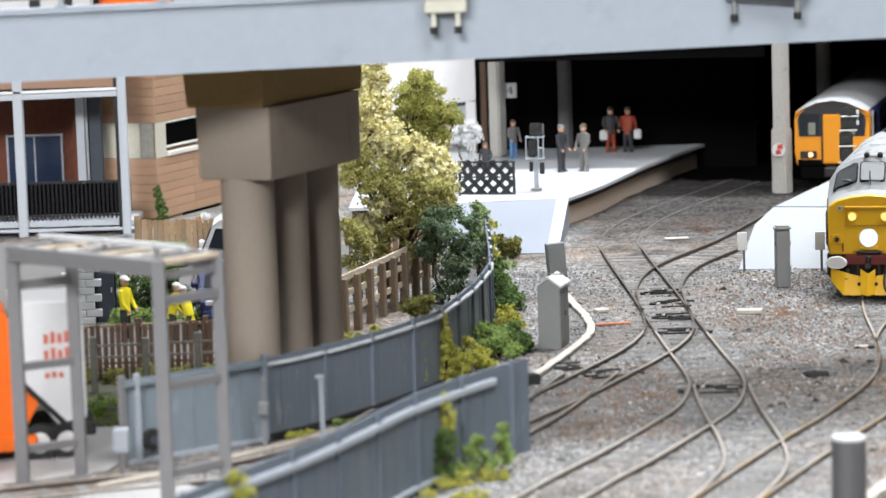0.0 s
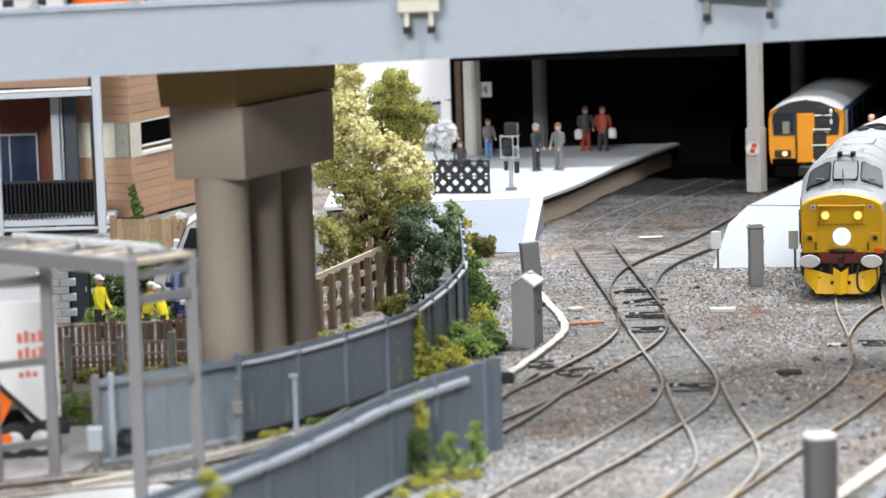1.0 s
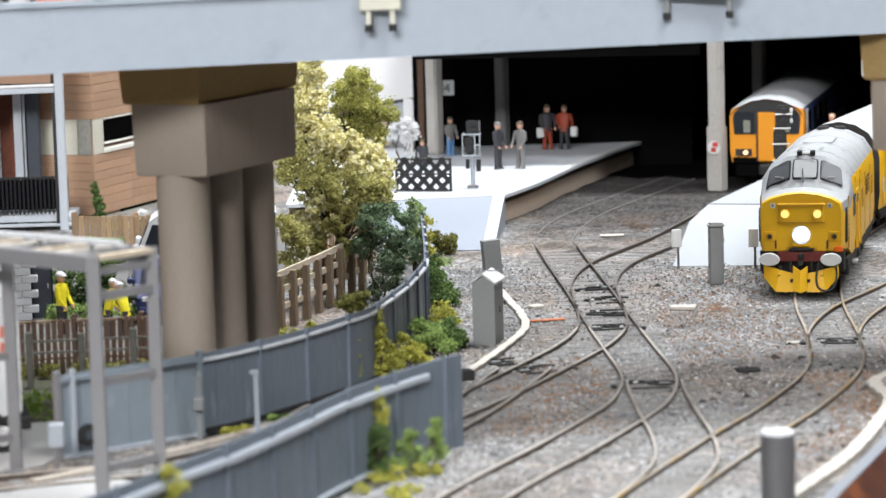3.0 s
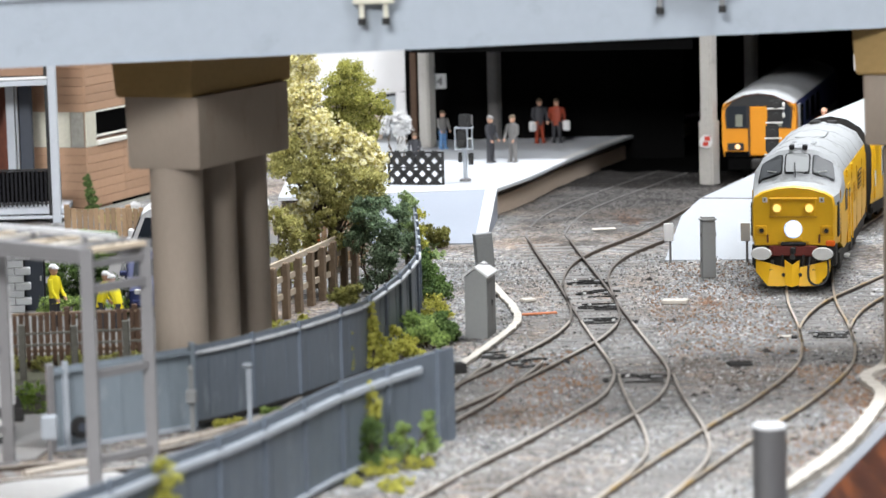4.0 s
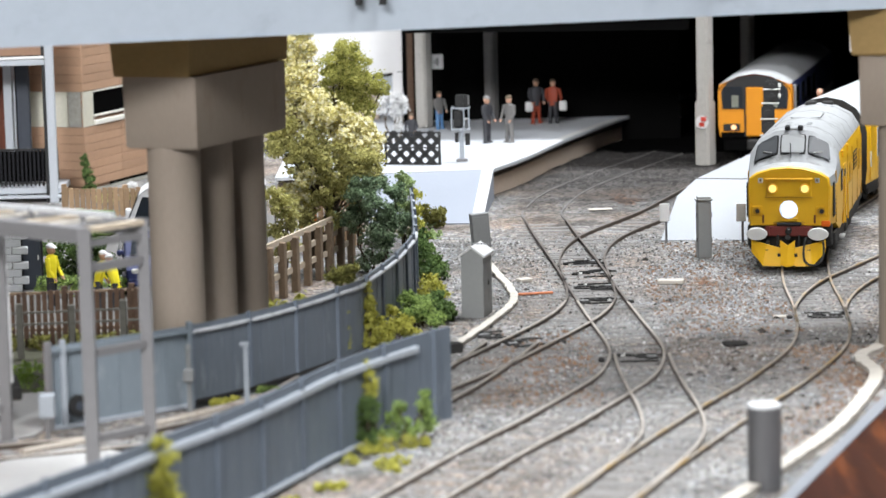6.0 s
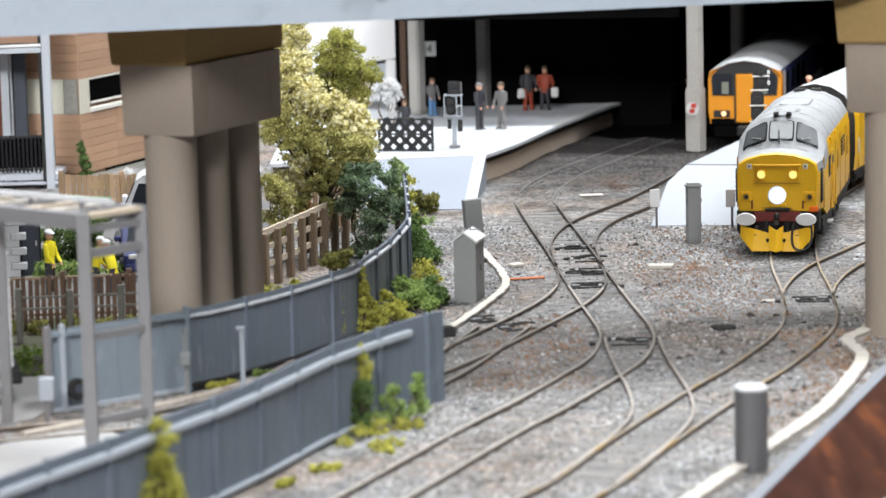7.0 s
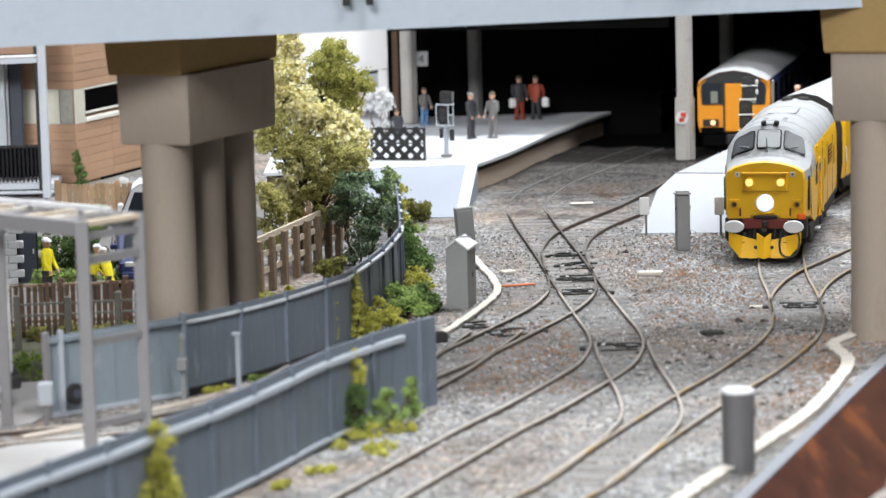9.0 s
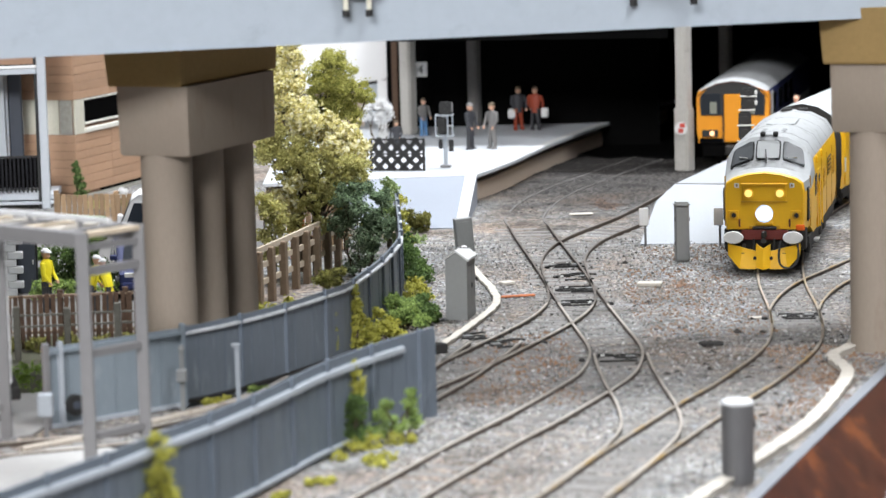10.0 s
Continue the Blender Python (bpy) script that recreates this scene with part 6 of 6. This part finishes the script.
# ---- the place: setting ----
room()
ground()
layout_edge()
tagged(part("yard", prism([(-22, 44), (-10.1, 44), (-7.3, 50.8), (-5.2, 54.9), (-4.9, 57.0), (-5.6, 60.2), (-6.85, 61.9), (-7.6, 62.6), (-8.3, 62.4), (-9.4, 61.3), (-22, 57.2)], GROUND_Z - 0.2, GROUND_Z + 0.07), YARD), "pale stained concrete yard beside the fence", "yard", kind="structure")
tagged(part("verge", prism([(-14.5, 68.9), (-10.2, 69.0), (-9.0, 69.4), (-8.0, 69.2), (-7.2, 69.2), (-6.6, 72.0), (-6.2, 77.6), (-14.6, 77.2)], GROUND_Z - 0.2, GROUND_Z + 0.05), SOIL), "dark earth verge behind the gate", "verge", kind="structure")
tagged(part("path", prism([(-22, 58.6), (-16, 60.9), (-10.2, 63.3), (-9.1, 64.0), (-8.8, 65.6), (-8.0, 66.9), (-7.9, 69.1), (-9.0, 69.3), (-10.2, 68.9), (-22, 68.7)], GROUND_Z - 0.2, GROUND_Z + 0.06), YARD), "pale concrete path behind the gate", "path", kind="structure")
tagged(part("car_park", prism([(-26, 77.6), (-6.2, 78.2), (-5.4, 98.5), (-7, 104), (-26, 104)], GROUND_Z - 0.2, GROUND_Z + 0.08), TARMAC), "grey tarmac car park behind the picket fence", "car park", kind="structure")
LINES = [track(points, name == "hall", name in ("loco", "branch")) for name, points in TRACKS.items()]
platform_far()
platform_near()
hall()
bridge()
bridge_parapet()
LEFT_PIER = pier(-6.45, 71.0)
copy_thing(LEFT_PIER, pose(11.1 * S, 72.2 * S, 0, 0, 0, -22))
fascia_light(-2.14, -1.19, False)
fascia_light(4.75, 6.6, True)

# ---- trains and vehicles ----
locomotive()
coach()
railcar()
lorry()
car(-9.3, 73.0, 9.2, 100, ORANGE_BODY, "orange car on the road bridge")
van(-12.55, 70.2, 9.19, 11, "large-wheeled white van on the road bridge", 5.2, 0.5)
van(-7.7, 89.8, GROUND_Z + 0.08, 4, "white parked van behind the bridge pier")
car(-8.5, 85.2, GROUND_Z + 0.08, 98, BLUE_SIDE, "dark blue parked car near the picket fence")

# ---- station things ----
column(9.8, 113.0, GROUND_Z - 0.05, 0.5, COLUMN, True, True)
column(-0.88, 119.6, 0.9, 0.52, COLUMN, False)
column(1.86, 121.9, 0.9, 0.46, SHADED_COLUMN, False)
column(12.4, 122.6, 0.0, 0.46, SHADED_COLUMN, False)
number_sign(-0.36, 119.9, 3.15)
white_building()
trellis((-2.2, 106.5), (-0.28, 106.0), 0.9, 1.18)
light_signal(0.5, 107.0, 0.9, 2.45, True)
light_signal(10.72, 98.95, 0.88, 3.4, False)
figurine(-0.28, 118.8, 0.9, 40, GREY_CLOTH, JEANS, BARK, "toy figure in grey top and blue trousers", None, 0.85)
figurine(1.52, 113.1, 0.9, 60, DARK_CLOTH, DARK_CLOTH, GREY_CLOTH, "toy figure in dark coat on the platform")
figurine(2.38, 113.1, 0.9, -50, GREY_CLOTH, GREY_CLOTH, BARK, "toy figure in grey suit on the platform")
figurine(3.62, 120.2, 0.9, 20, DARK_CLOTH, RED_CLOTH, BARK, "toy figure in red-brown coat with white bag", WHITE)
figurine(4.3, 120.0, 0.9, 160, RED_CLOTH, DARK_CLOTH, BARK, "toy figure in rust-red coat with white bag", WHITE)
figurine(-1.32, 112.0, 0.9, -20, DARK_CLOTH, DARK_CLOTH, BARK, "dark toy figure standing low behind the trellis", None, 0.72)
figurine(14.1, 112.6, 0.9, 0, ORANGE_VEST, DARK_CLOTH, SKIN, "toy figure on the island platform")
bush(-1.95, 113.6, [(-0.45, 0, 1.75, 0.32, 900), (0.05, 0, 1.7, 0.36, 1000), (0.3, 0, 1.6, 0.3, 800), (-0.6, 0, 1.35, 0.28, 600), (0.1, 0, 1.3, 0.34, 900), (0.1, 0, 0.7, 0.2, 300)], BLOSSOM, "white blossoming shrub on the platform", 4, 0.06, 0.88)

# ---- houses and yard ----
apartment_house()
balcony_wing()
board_fence((-13.0, 100.4), (-9.3, 99.4), 1.2, TAN_WOOD, 0.2, 0.17, "tan close-boarded timber fence before the house")
board_fence((-13.2, 75.2), (-6.4, 75.9), 1.45, BROWN_WOOD, 0.165, 0.118, "dark brown picket fence beside the car park", (0.32, 0.97), 1.7, POST_WOOD)
low_rail_fence((-12.0, 73.6), (-6.9, 74.2), 1.25)
post_rail_fence([(-5.6, 79.6), (-5.0, 81.8), (-4.1, 85.0), (-3.0, 89.2)], 1.55, 1.1)
gantry()
# The black foot rail puts in the shade along this fence's foot.
sheet_fence(FENCE_BACK, 1.75, 1.8, 1.56, 0.07, 0, UNDER, 0.9, 0.10, BRIGHT_RAIL, FENCE_DARK)
sheet_fence(FENCE_FRONT, 1.90, 1.8, 1.55, 0.14, 1.2, None, 0.6)
steel_gate((-8.85, 64.72), (-5.96, 67.06), 1.86)
kerb([(-6.9, 64.7), (-6.4, 65.15), (-5.7, 66.0), (-5.0, 66.95), (-4.4, 67.9)])
kerb([(-9.1, 62.3), (-8.6, 62.75), (-7.95, 63.35)])
relay_box(-8.72, 63.6)
steel_post(-4.62, 66.4, 1.5)
steel_post(-5.92, 66.55, 1.45, True)
cabinet(0.57, 78.5, -14, 0.6, 1.0, 1.66, 0.2, "grey lineside cabinet with pale gabled lid")
lineside_case(0.95, 91.6, 14, 0.56, 0.3, 1.12)
slim_box(7.58, 88.6)
marker_post(6.72, 92.1)
marker_post(9.05, 91.7)
round_post(6.0, 57.4)
trough([(10.9, 74.2), (10.4, 72.2), (9.75, 70.8), (9.8, 68.6), (9.1, 65.8), (8.0, 62.4), (6.5, 58.9), (4.6, 54.6), (2.6, 50)], 0.27, 0.12, "pale concrete cable trough winding beside the track")
trough([(0.85, 93.0), (1.0, 89.5), (1.35, 85.9), (1.65, 83.2), (1.68, 80.6), (1.0, 77.4), (0.1, 74.0)], 0.17, 0.07, "pale concrete cable trough round the cabinet")
for px, py, a in ((4.2, 83.2, 4), (4.15, 85.6, 3), (4.0, 88.0, 2), (3.9, 80.6, 6), (1.1, 75.6, 22), (4.55, 71.8, 0), (1.8, 74.2, 20), (9.75, 77.5, 0)):
    point_machine(px, py, a)
figurine(-10.92, 81.4, GROUND_Z + 0.08, 75, HI_VIS, DARK_CLOTH, WHITE, "toy worker in yellow jacket and white helmet")
figurine(-9.62, 81.0, GROUND_Z + 0.08, 120, HI_VIS, DARK_CLOTH, WHITE, "bending toy worker in yellow vest", None, 0.9, 0.2)
figurine(-9.1, 80.9, GROUND_Z + 0.08, -120, HI_VIS, DARK_CLOTH, WHITE, "toy worker in yellow vest by a blue car", None, 0.85, 0.25)
figurine(-4.35, 91.5, GROUND_Z, 30, ORANGE_VEST, ORANGE_VEST, SEAL, "toy figure in orange overalls near the trees", None, 0.85)

block_stack(-12.9, 84.6, 8, 2, PALE_TOP, "stack of pale grey blocks in the car park")
dark_panel(-11.95, 85.0)
hedge(-11.5, 96.4, -12, 1.3)
hanging_sign(15.55, 112.9, 4.05, 6.29)
for sx, sy, sa, size, mat, text in ((2.3, 82.2, 12, (1.1, 0.12, 0.06), TAN_RUST, "orange bar lying in the ballast"), (6.2, 83.6, -10, (0.7, 0.35, 0.12), TROUGH, "pale block lying in the ballast"), (5.1, 100.2, 5, (0.8, 0.3, 0.05), TROUGH, "pale board lying between the tracks"),
                                   (2.1, 84.6, 30, (0.4, 0.3, 0.1), TROUGH, "small pale block by the trough"), (7.0, 73.4, 8, (0.6, 0.35, 0.08), UNDER, "dark scrap lying in the ballast"), (0.0, 73.3, 20, (0.45, 0.35, 0.25), UNDER, "dark end of the cable trough"), (8.6, 77.4, 0, (0.4, 0.2, 0.05), TROUGH, "pale scrap beside the rail")):
    debris(sx, sy, sa, size, mat, text)

# ---- planting ----
tree("yellow_tree", -4.1, 88.5, 6.5, [(-0.35, 0, 6.75, 0.55, 1500), (0.0, 0, 6.55, 0.4, 900), (-0.6, 0, 6.0, 0.75, 2000), (-0.15, -0.1, 5.75, 0.6, 1500), (-0.45, 0, 5.2, 0.8, 2200), (0.15, -0.1, 5.0, 0.68, 1800), (0.2, -0.2, 4.45, 0.75, 2000), (0.8, -0.2, 4.5, 0.5, 1300), (1.2, -0.2, 4.1, 0.62, 1700),
      (1.62, -0.2, 3.9, 0.52, 1300), (1.75, -0.1, 3.5, 0.42, 900), (1.25, -0.25, 3.65, 0.55, 1300), (-1.0, 0, 4.7, 0.75, 1700), (-1.0, 0.1, 5.5, 0.75, 1700), (-0.1, -0.9, 2.8, 0.36, 600), (-0.5, -0.5, 2.35, 0.42, 800), (-0.2, -0.5, 1.9, 0.36, 600)], YELLOW_LEAF, "tree with dense pale yellow autumn leaves", 3, 0.076)
tree("green_tree", -3.5, 92.5, 6.0, [(0.45, 0, 6.2, 0.42, 2000), (0.15, 0, 5.8, 0.48, 2200), (0.75, 0, 5.75, 0.46, 2200), (0.05, 0, 5.3, 0.5, 2200), (0.6, 0, 5.25, 0.55, 2600), (1.15, 0, 5.15, 0.42, 1700), (0.55, 0, 4.7, 0.6, 2600), (0.05, 0, 4.7, 0.5, 1800), (1.5, 0, 4.95, 0.3, 800), (1.05, 0, 4.45, 0.5, 1700)], FEATHER_LEAF, "olive-green feathery tree behind the yellow one", 5, 0.042)
tree("small_tree", -3.6, 87.9, 4.0, [(-0.9, 0, 3.9, 0.65, 2000), (-0.4, 0, 3.65, 0.6, 1800), (-1.45, 0, 3.75, 0.6, 1700), (0.1, 0, 3.35, 0.66, 2100), (0.8, 0, 3.35, 0.66, 2100), (1.25, -0.1, 3.15, 0.5, 1300), (0.25, -0.1, 2.75, 0.55, 1500), (0.9, -0.1, 2.85, 0.5, 1300), (0.0, -0.2, 2.25, 0.45, 1100), (0.65, -0.2, 2.3, 0.42, 1000), (-0.5, -0.2, 1.55, 0.4, 800), (0.15, -0.2, 1.5, 0.4, 800), (-0.9, 0, 3.2, 0.5, 1200), (1.4, 0, 2.7, 0.4, 800)], OLIVE_LEAF, "low olive-green tree under the yellow crown", 6, 0.055)
bush(-4.75, 86.3, [(0, 0, 2.15, 0.5, 1200), (0.05, 0, 1.5, 0.55, 1300), (-0.3, 0, 2.45, 0.38, 700), (0, 0, 0.8, 0.5, 800)], OLIVE_LEAF, "olive-green bush behind the timber fence", 7, 0.055)
bush(-2.25, 87.2, [(-0.5, 0, 2.35, 0.45, 1700), (0.1, 0, 2.6, 0.42, 1600), (0.1, -0.1, 1.9, 0.6, 2600), (0.7, 0, 2.35, 0.38, 1300), (0.4, -0.1, 1.2, 0.65, 2600), (-0.55, 0, 1.6, 0.5, 2000), (0.8, 0, 1.5, 0.45, 1700), (0, 0, 0.6, 0.6, 1800)], DEEP_LEAF, "dark blue-green bush behind the steel fence", 8, 0.045)
board_fence((-4.5, 93.0), (-2.6, 93.1), 1.5, TAN_WOOD, 0.2, 0.17, "short tan boarded fence behind the trees")
bush(-10.8, 83.4, [(-0.6, 0, 0.4, 0.35, 350), (0.1, 0, 0.45, 0.35, 350), (0.8, 0, 0.4, 0.3, 300), (1.4, 0.1, 0.35, 0.3, 300)], GREEN_LEAF, "low green shrubs in front of the workers", 41, 0.06)
bush(-1.4, 91.0, [(0, 0.6, 2.3, 0.26, 300), (0.1, 1.2, 2.0, 0.3, 350), (0, 0, 1.9, 0.25, 300), (0.05, -0.6, 1.5, 0.25, 300), (0.05, 0.4, 1.3, 0.28, 320), (0.1, -1.2, 1.1, 0.25, 280), (0.1, 0, 0.6, 0.3, 320)], PALE_LEAF, "lime-green creeper on the far steel fence", 42, 0.05)
bush(-2.75, 78.6, [(0, 0, 1.3, 0.36, 1200), (-0.3, 0, 1.15, 0.32, 900), (0.15, 0, 0.8, 0.36, 900), (-0.2, 0, 0.5, 0.36, 700)], MOSS_LEAF, "round mossy bush behind the steel fence", 9, 0.05)
bush(-3.9, 77.5, [(0, 0, 0.5, 0.4, 350), (-0.6, 0.4, 0.4, 0.35, 300), (0.5, 0.2, 0.5, 0.35, 300)], LIME_LEAF, "low yellow-green scrub behind the steel fence", 10)
bush(-2.2, 73.6, [(0.12, 0.1, 1.3, 0.2, 380), (0.15, 0.05, 0.95, 0.21, 400), (0.12, 0.0, 0.6, 0.22, 400), (0.05, -0.1, 0.25, 0.26, 400), (0.1, 0.1, 1.62, 0.19, 320), (0.12, 0.08, 1.12, 0.19, 300), (0.1, 0.0, 0.78, 0.2, 300), (-0.4, -0.9, 1.25, 0.16, 160), (-0.45, -0.9, 0.8, 0.16, 160), (-0.42, -0.95, 0.4, 0.18, 160), (0.25, 0.4, 0.7, 0.3, 320), (0.35, 0.6, 0.3, 0.35, 350)], LIME_LEAF, "yellow-green ivy climbing the steel fence", 11, 0.045)
bush(-0.72, 77.4, [(-0.35, -0.4, 0.35, 0.34, 900), (0.05, -0.2, 0.5, 0.36, 1000), (-0.2, 0.5, 0.55, 0.36, 1000), (-0.45, 0.2, 0.7, 0.28, 600), (0.3, -0.5, 0.2, 0.26, 500), (-0.1, 1.1, 0.4, 0.34, 700)], GREEN_LEAF, "mid-green bush spreading from the steel fence", 12, 0.05)
bush(-0.35, 78.2, [(0, 0, 0.35, 0.36, 900), (0.2, 0.1, 0.25, 0.3, 700), (-0.1, 0.5, 0.5, 0.34, 800), (0.1, -0.4, 0.3, 0.3, 600)], DARK_LEAF, "dark glossy green bush by the cabinet", 44, 0.055)
bush(-0.6, 82.6, [(0, 0, 0.22, 0.3, 500), (0.25, 0.3, 0.15, 0.28, 400), (-0.2, -0.8, 0.25, 0.3, 450), (0.3, -0.6, 0.12, 0.26, 350), (0.0, 0.9, 0.25, 0.28, 400)], LIME_LEAF, "pale lime scrub between the green bushes", 45, 0.045)
bush(-0.62, 85.6, [(0, 0, 0.5, 0.36, 900), (-0.1, 0.8, 0.7, 0.34, 800), (0.3, -0.2, 0.25, 0.3, 600), (-0.15, 1.8, 0.75, 0.3, 600), (0.05, -0.8, 0.4, 0.34, 700), (0.2, 0.8, 0.35, 0.3, 500), (-0.2, 2.8, 0.8, 0.26, 450), (-0.2, 3.8, 0.8, 0.24, 400)], DARK_LEAF, "dark green bush along the steel fence", 27, 0.055)
bush(-0.8, 89.6, [(0, 0, 0.7, 0.24, 350), (-0.15, 1.2, 0.9, 0.24, 350), (-0.2, 2.4, 1.2, 0.26, 380), (-0.25, 3.6, 1.5, 0.28, 380), (0, -1.2, 0.4, 0.22, 250)], LIME_LEAF, "pale yellow-green creeper along the steel fence", 28, 0.05)
bush(-1.35, 75.6, [(0, 0, 0.28, 0.34, 550), (-0.3, -0.9, 0.3, 0.32, 500), (0.3, 0.1, 0.2, 0.3, 400), (-0.45, -1.7, 0.35, 0.3, 450), (0.1, 0.8, 0.3, 0.3, 400), (-0.2, 0.4, 0.6, 0.26, 350)], LIME_LEAF, "yellow-green scrub at the fence foot", 13, 0.05)
bush(-0.5, 96.8, [(0, 0, 0.3, 0.36, 800), (-0.25, 0, 0.5, 0.32, 600), (0.15, 0.2, 0.45, 0.3, 500), (0.2, 0, 0.25, 0.26, 350)], MOSS_LEAF, "olive bush beside the platform ramp", 14, 0.055)
bush(-1.75, 62.1, [(-0.12, -0.1, 0.75, 0.28, 700), (-0.15, -0.1, 0.45, 0.3, 700), (-0.05, -0.15, 1.05, 0.26, 600), (0.0, -0.2, 0.25, 0.26, 500)], DARK_LEAF, "dark green ivy clump on the front fence", 15, 0.04)
bush(-1.72, 62.2, [(-0.1, -0.05, 1.62, 0.17, 300), (-0.02, -0.1, 1.4, 0.2, 350), (0.05, -0.15, 1.2, 0.18, 300), (-0.2, 0, 1.78, 0.13, 180), (-0.25, -0.1, 0.95, 0.16, 220)], LIME_LEAF, "yellow-green ivy hanging over the front fence rail", 46, 0.035)
bush(-1.0, 62.4, [(-0.25, 0, 0.5, 0.27, 500), (-0.15, -0.1, 0.85, 0.17, 260), (0.1, 0.1, 0.35, 0.28, 500), (0.35, 0.35, 0.7, 0.24, 450), (0.45, 0.4, 0.4, 0.26, 450), (0.38, 0.35, 0.98, 0.15, 220), (-0.4, -0.2, 0.25, 0.24, 350)], GREEN_LEAF, "green bush growing against the front fence", 47, 0.04)
bush(-1.45, 61.7, [(0, 0, 0.12, 0.3, 450), (0.5, 0.3, 0.1, 0.28, 400), (-0.35, -0.4, 0.12, 0.22, 300), (0.8, 0.5, 0.1, 0.22, 250), (-0.7, -1.1, 0.08, 0.18, 220)], LIME_LEAF, "yellow-green weeds under the front fence", 25, 0.035)
bush(-5.25, 53.6, [(0, 0, 0.7, 0.36, 700), (0.05, -0.1, 1.2, 0.32, 600), (0.05, 0, 1.7, 0.26, 400), (0.1, 0.1, 0.3, 0.36, 600), (-0.25, -0.3, 0.8, 0.34, 600), (0.05, 0.05, 0.9, 0.3, 600), (-0.2, -0.2, 1.35, 0.28, 450), (0.1, 0.15, 0.5, 0.32, 500), (-0.1, -0.1, 2.0, 0.18, 200)], LIME_LEAF, "yellow-green ivy on the front fence", 16, 0.04)
bush(-13.05, 107.75, [(0.1, 0, 0.3, 0.24, 600), (0.02, 0, 0.6, 0.22, 600), (-0.04, 0, 0.9, 0.21, 500), (-0.06, 0, 1.2, 0.18, 420), (-0.08, 0, 1.42, 0.13, 220)], DARK_LEAF, "green climber at the corner of the house", 17, 0.05)
bush(-10.7, 85.6, [(-0.75, 0, 0.5, 0.5, 1300), (-0.7, 0, 1.1, 0.45, 1200), (-0.1, 0.1, 0.5, 0.5, 1300), (0.0, 0.1, 1.15, 0.48, 1300), (0.55, 0.1, 0.55, 0.5, 1300), (0.5, 0.1, 1.2, 0.42, 1100), (1.0, 0.2, 0.5, 0.4, 900)], DARK_LEAF, "dark green shrubs behind the workers", 18, 0.06)
for k, (tx, ty, tr, mat) in enumerate(((-5.4, 67.1, 0.22, LIME_LEAF), (-5.2, 67.35, 0.22, LIME_LEAF), (-4.3, 68.6, 0.2, GREEN_LEAF), (-1.2, 60.0, 0.5, LIME_LEAF), (-2.5, 58.2, 0.25, LIME_LEAF), (-3.2, 56.9, 0.2, LIME_LEAF), (-9.9, 70.0, 0.9, GRASS), (-10.4, 72.0, 0.8, GRASS), (-8.9, 71.2, 0.8, GRASS), (-8.2, 68.0, 0.6, GRASS), (-0.6, 97.3, 0.6, PALE_LEAF), (-1.9, 98.2, 0.6, LIME_LEAF), (-0.7, 94.6, 0.5, PALE_LEAF))):
    tufts(tx, ty, tr, 160, mat, 30 + k)

bush(-10.4, 74.9, [(-1.6, 0, 0.25, 0.28, 350), (-0.8, 0.1, 0.3, 0.3, 400), (0, 0, 0.22, 0.28, 350), (0.8, 0.1, 0.3, 0.3, 400), (1.6, 0, 0.22, 0.28, 350), (2.5, 0.1, 0.25, 0.28, 350)], MOSS_LEAF, "dark undergrowth along the picket fence foot", 50, 0.06)
bush(-11.3, 104.6, [(-0.5, 0, 0.35, 0.28, 400), (0.2, 0.1, 0.4, 0.28, 400), (0.9, 0, 0.35, 0.26, 350), (-1.0, 0.1, 0.25, 0.22, 250)], OLIVE_LEAF, "low olive planting along the house wall", 48, 0.06)
bush(-11.0, 104.0, [(0, 0, 0.75, 0.2, 220), (0.45, 0, 0.55, 0.16, 160), (-0.35, 0, 0.5, 0.16, 160)], BLOSSOM, "white flowering plant by the house wall", 49, 0.06)
for k, (tx, ty) in enumerate(((-9.4, 68.9), (-10.6, 69.4), (-8.6, 69.9))):
    tufts(tx, ty, 0.8, 420, GRASS, 50 + k, 0.06, "patch of short green grass behind the gate")

# ---- loose stones and sleepers ----
grit("loose_stones", 36000, (-1.5, 12, 55, 94), 0.042, LOOSE, "loose grey and pale ballast stones", 1)
grit("loose_stones", 7000, (-9, -1.5, 55, 70), 0.028, LOOSE, "loose grey and pale ballast stones", 2)
for count, plan, seed in ((90, (4.5, 9.5, 66, 76), 3), (60, (9.3, 12.2, 66, 75), 4), (60, (6.5, 9.3, 58, 66), 5), (70, (0.5, 9, 76, 92), 6), (40, (-1, 4, 62, 76), 7)):
    grit("earth_clods", count, plan, 0.10, CLOD, "dark clods of earth scattered on the ballast", seed, (0.2, 0.6))
for count, plan, seed in ((2600, (8.3, 11.6, 64, 73), 8), (500, (6.6, 8.6, 60, 66), 9), (500, (1.2, 3.6, 71, 76), 10), (1800, (5.4, 9.0, 75, 87), 71), (900, (0.6, 3.4, 66, 72.5), 72), (500, (6.5, 9.5, 87, 92), 73)):
    grit("rusty_grit", count, plan, 0.042, RUSTY_GRIT, "rusty brown grit scattered over the ballast", seed)
# Black chips, denser inwards, fade the ground into the hall's shade.
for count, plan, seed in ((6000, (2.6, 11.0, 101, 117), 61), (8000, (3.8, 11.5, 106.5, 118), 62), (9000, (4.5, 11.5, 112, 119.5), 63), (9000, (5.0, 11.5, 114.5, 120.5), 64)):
    grit("cinders", count, plan, 0.06, SHADE_CHIP, "black chips spread to darken the hall tracks", seed, (0.1, 0.3))
for ob, line in LINES:
    sleepers(ob, line)
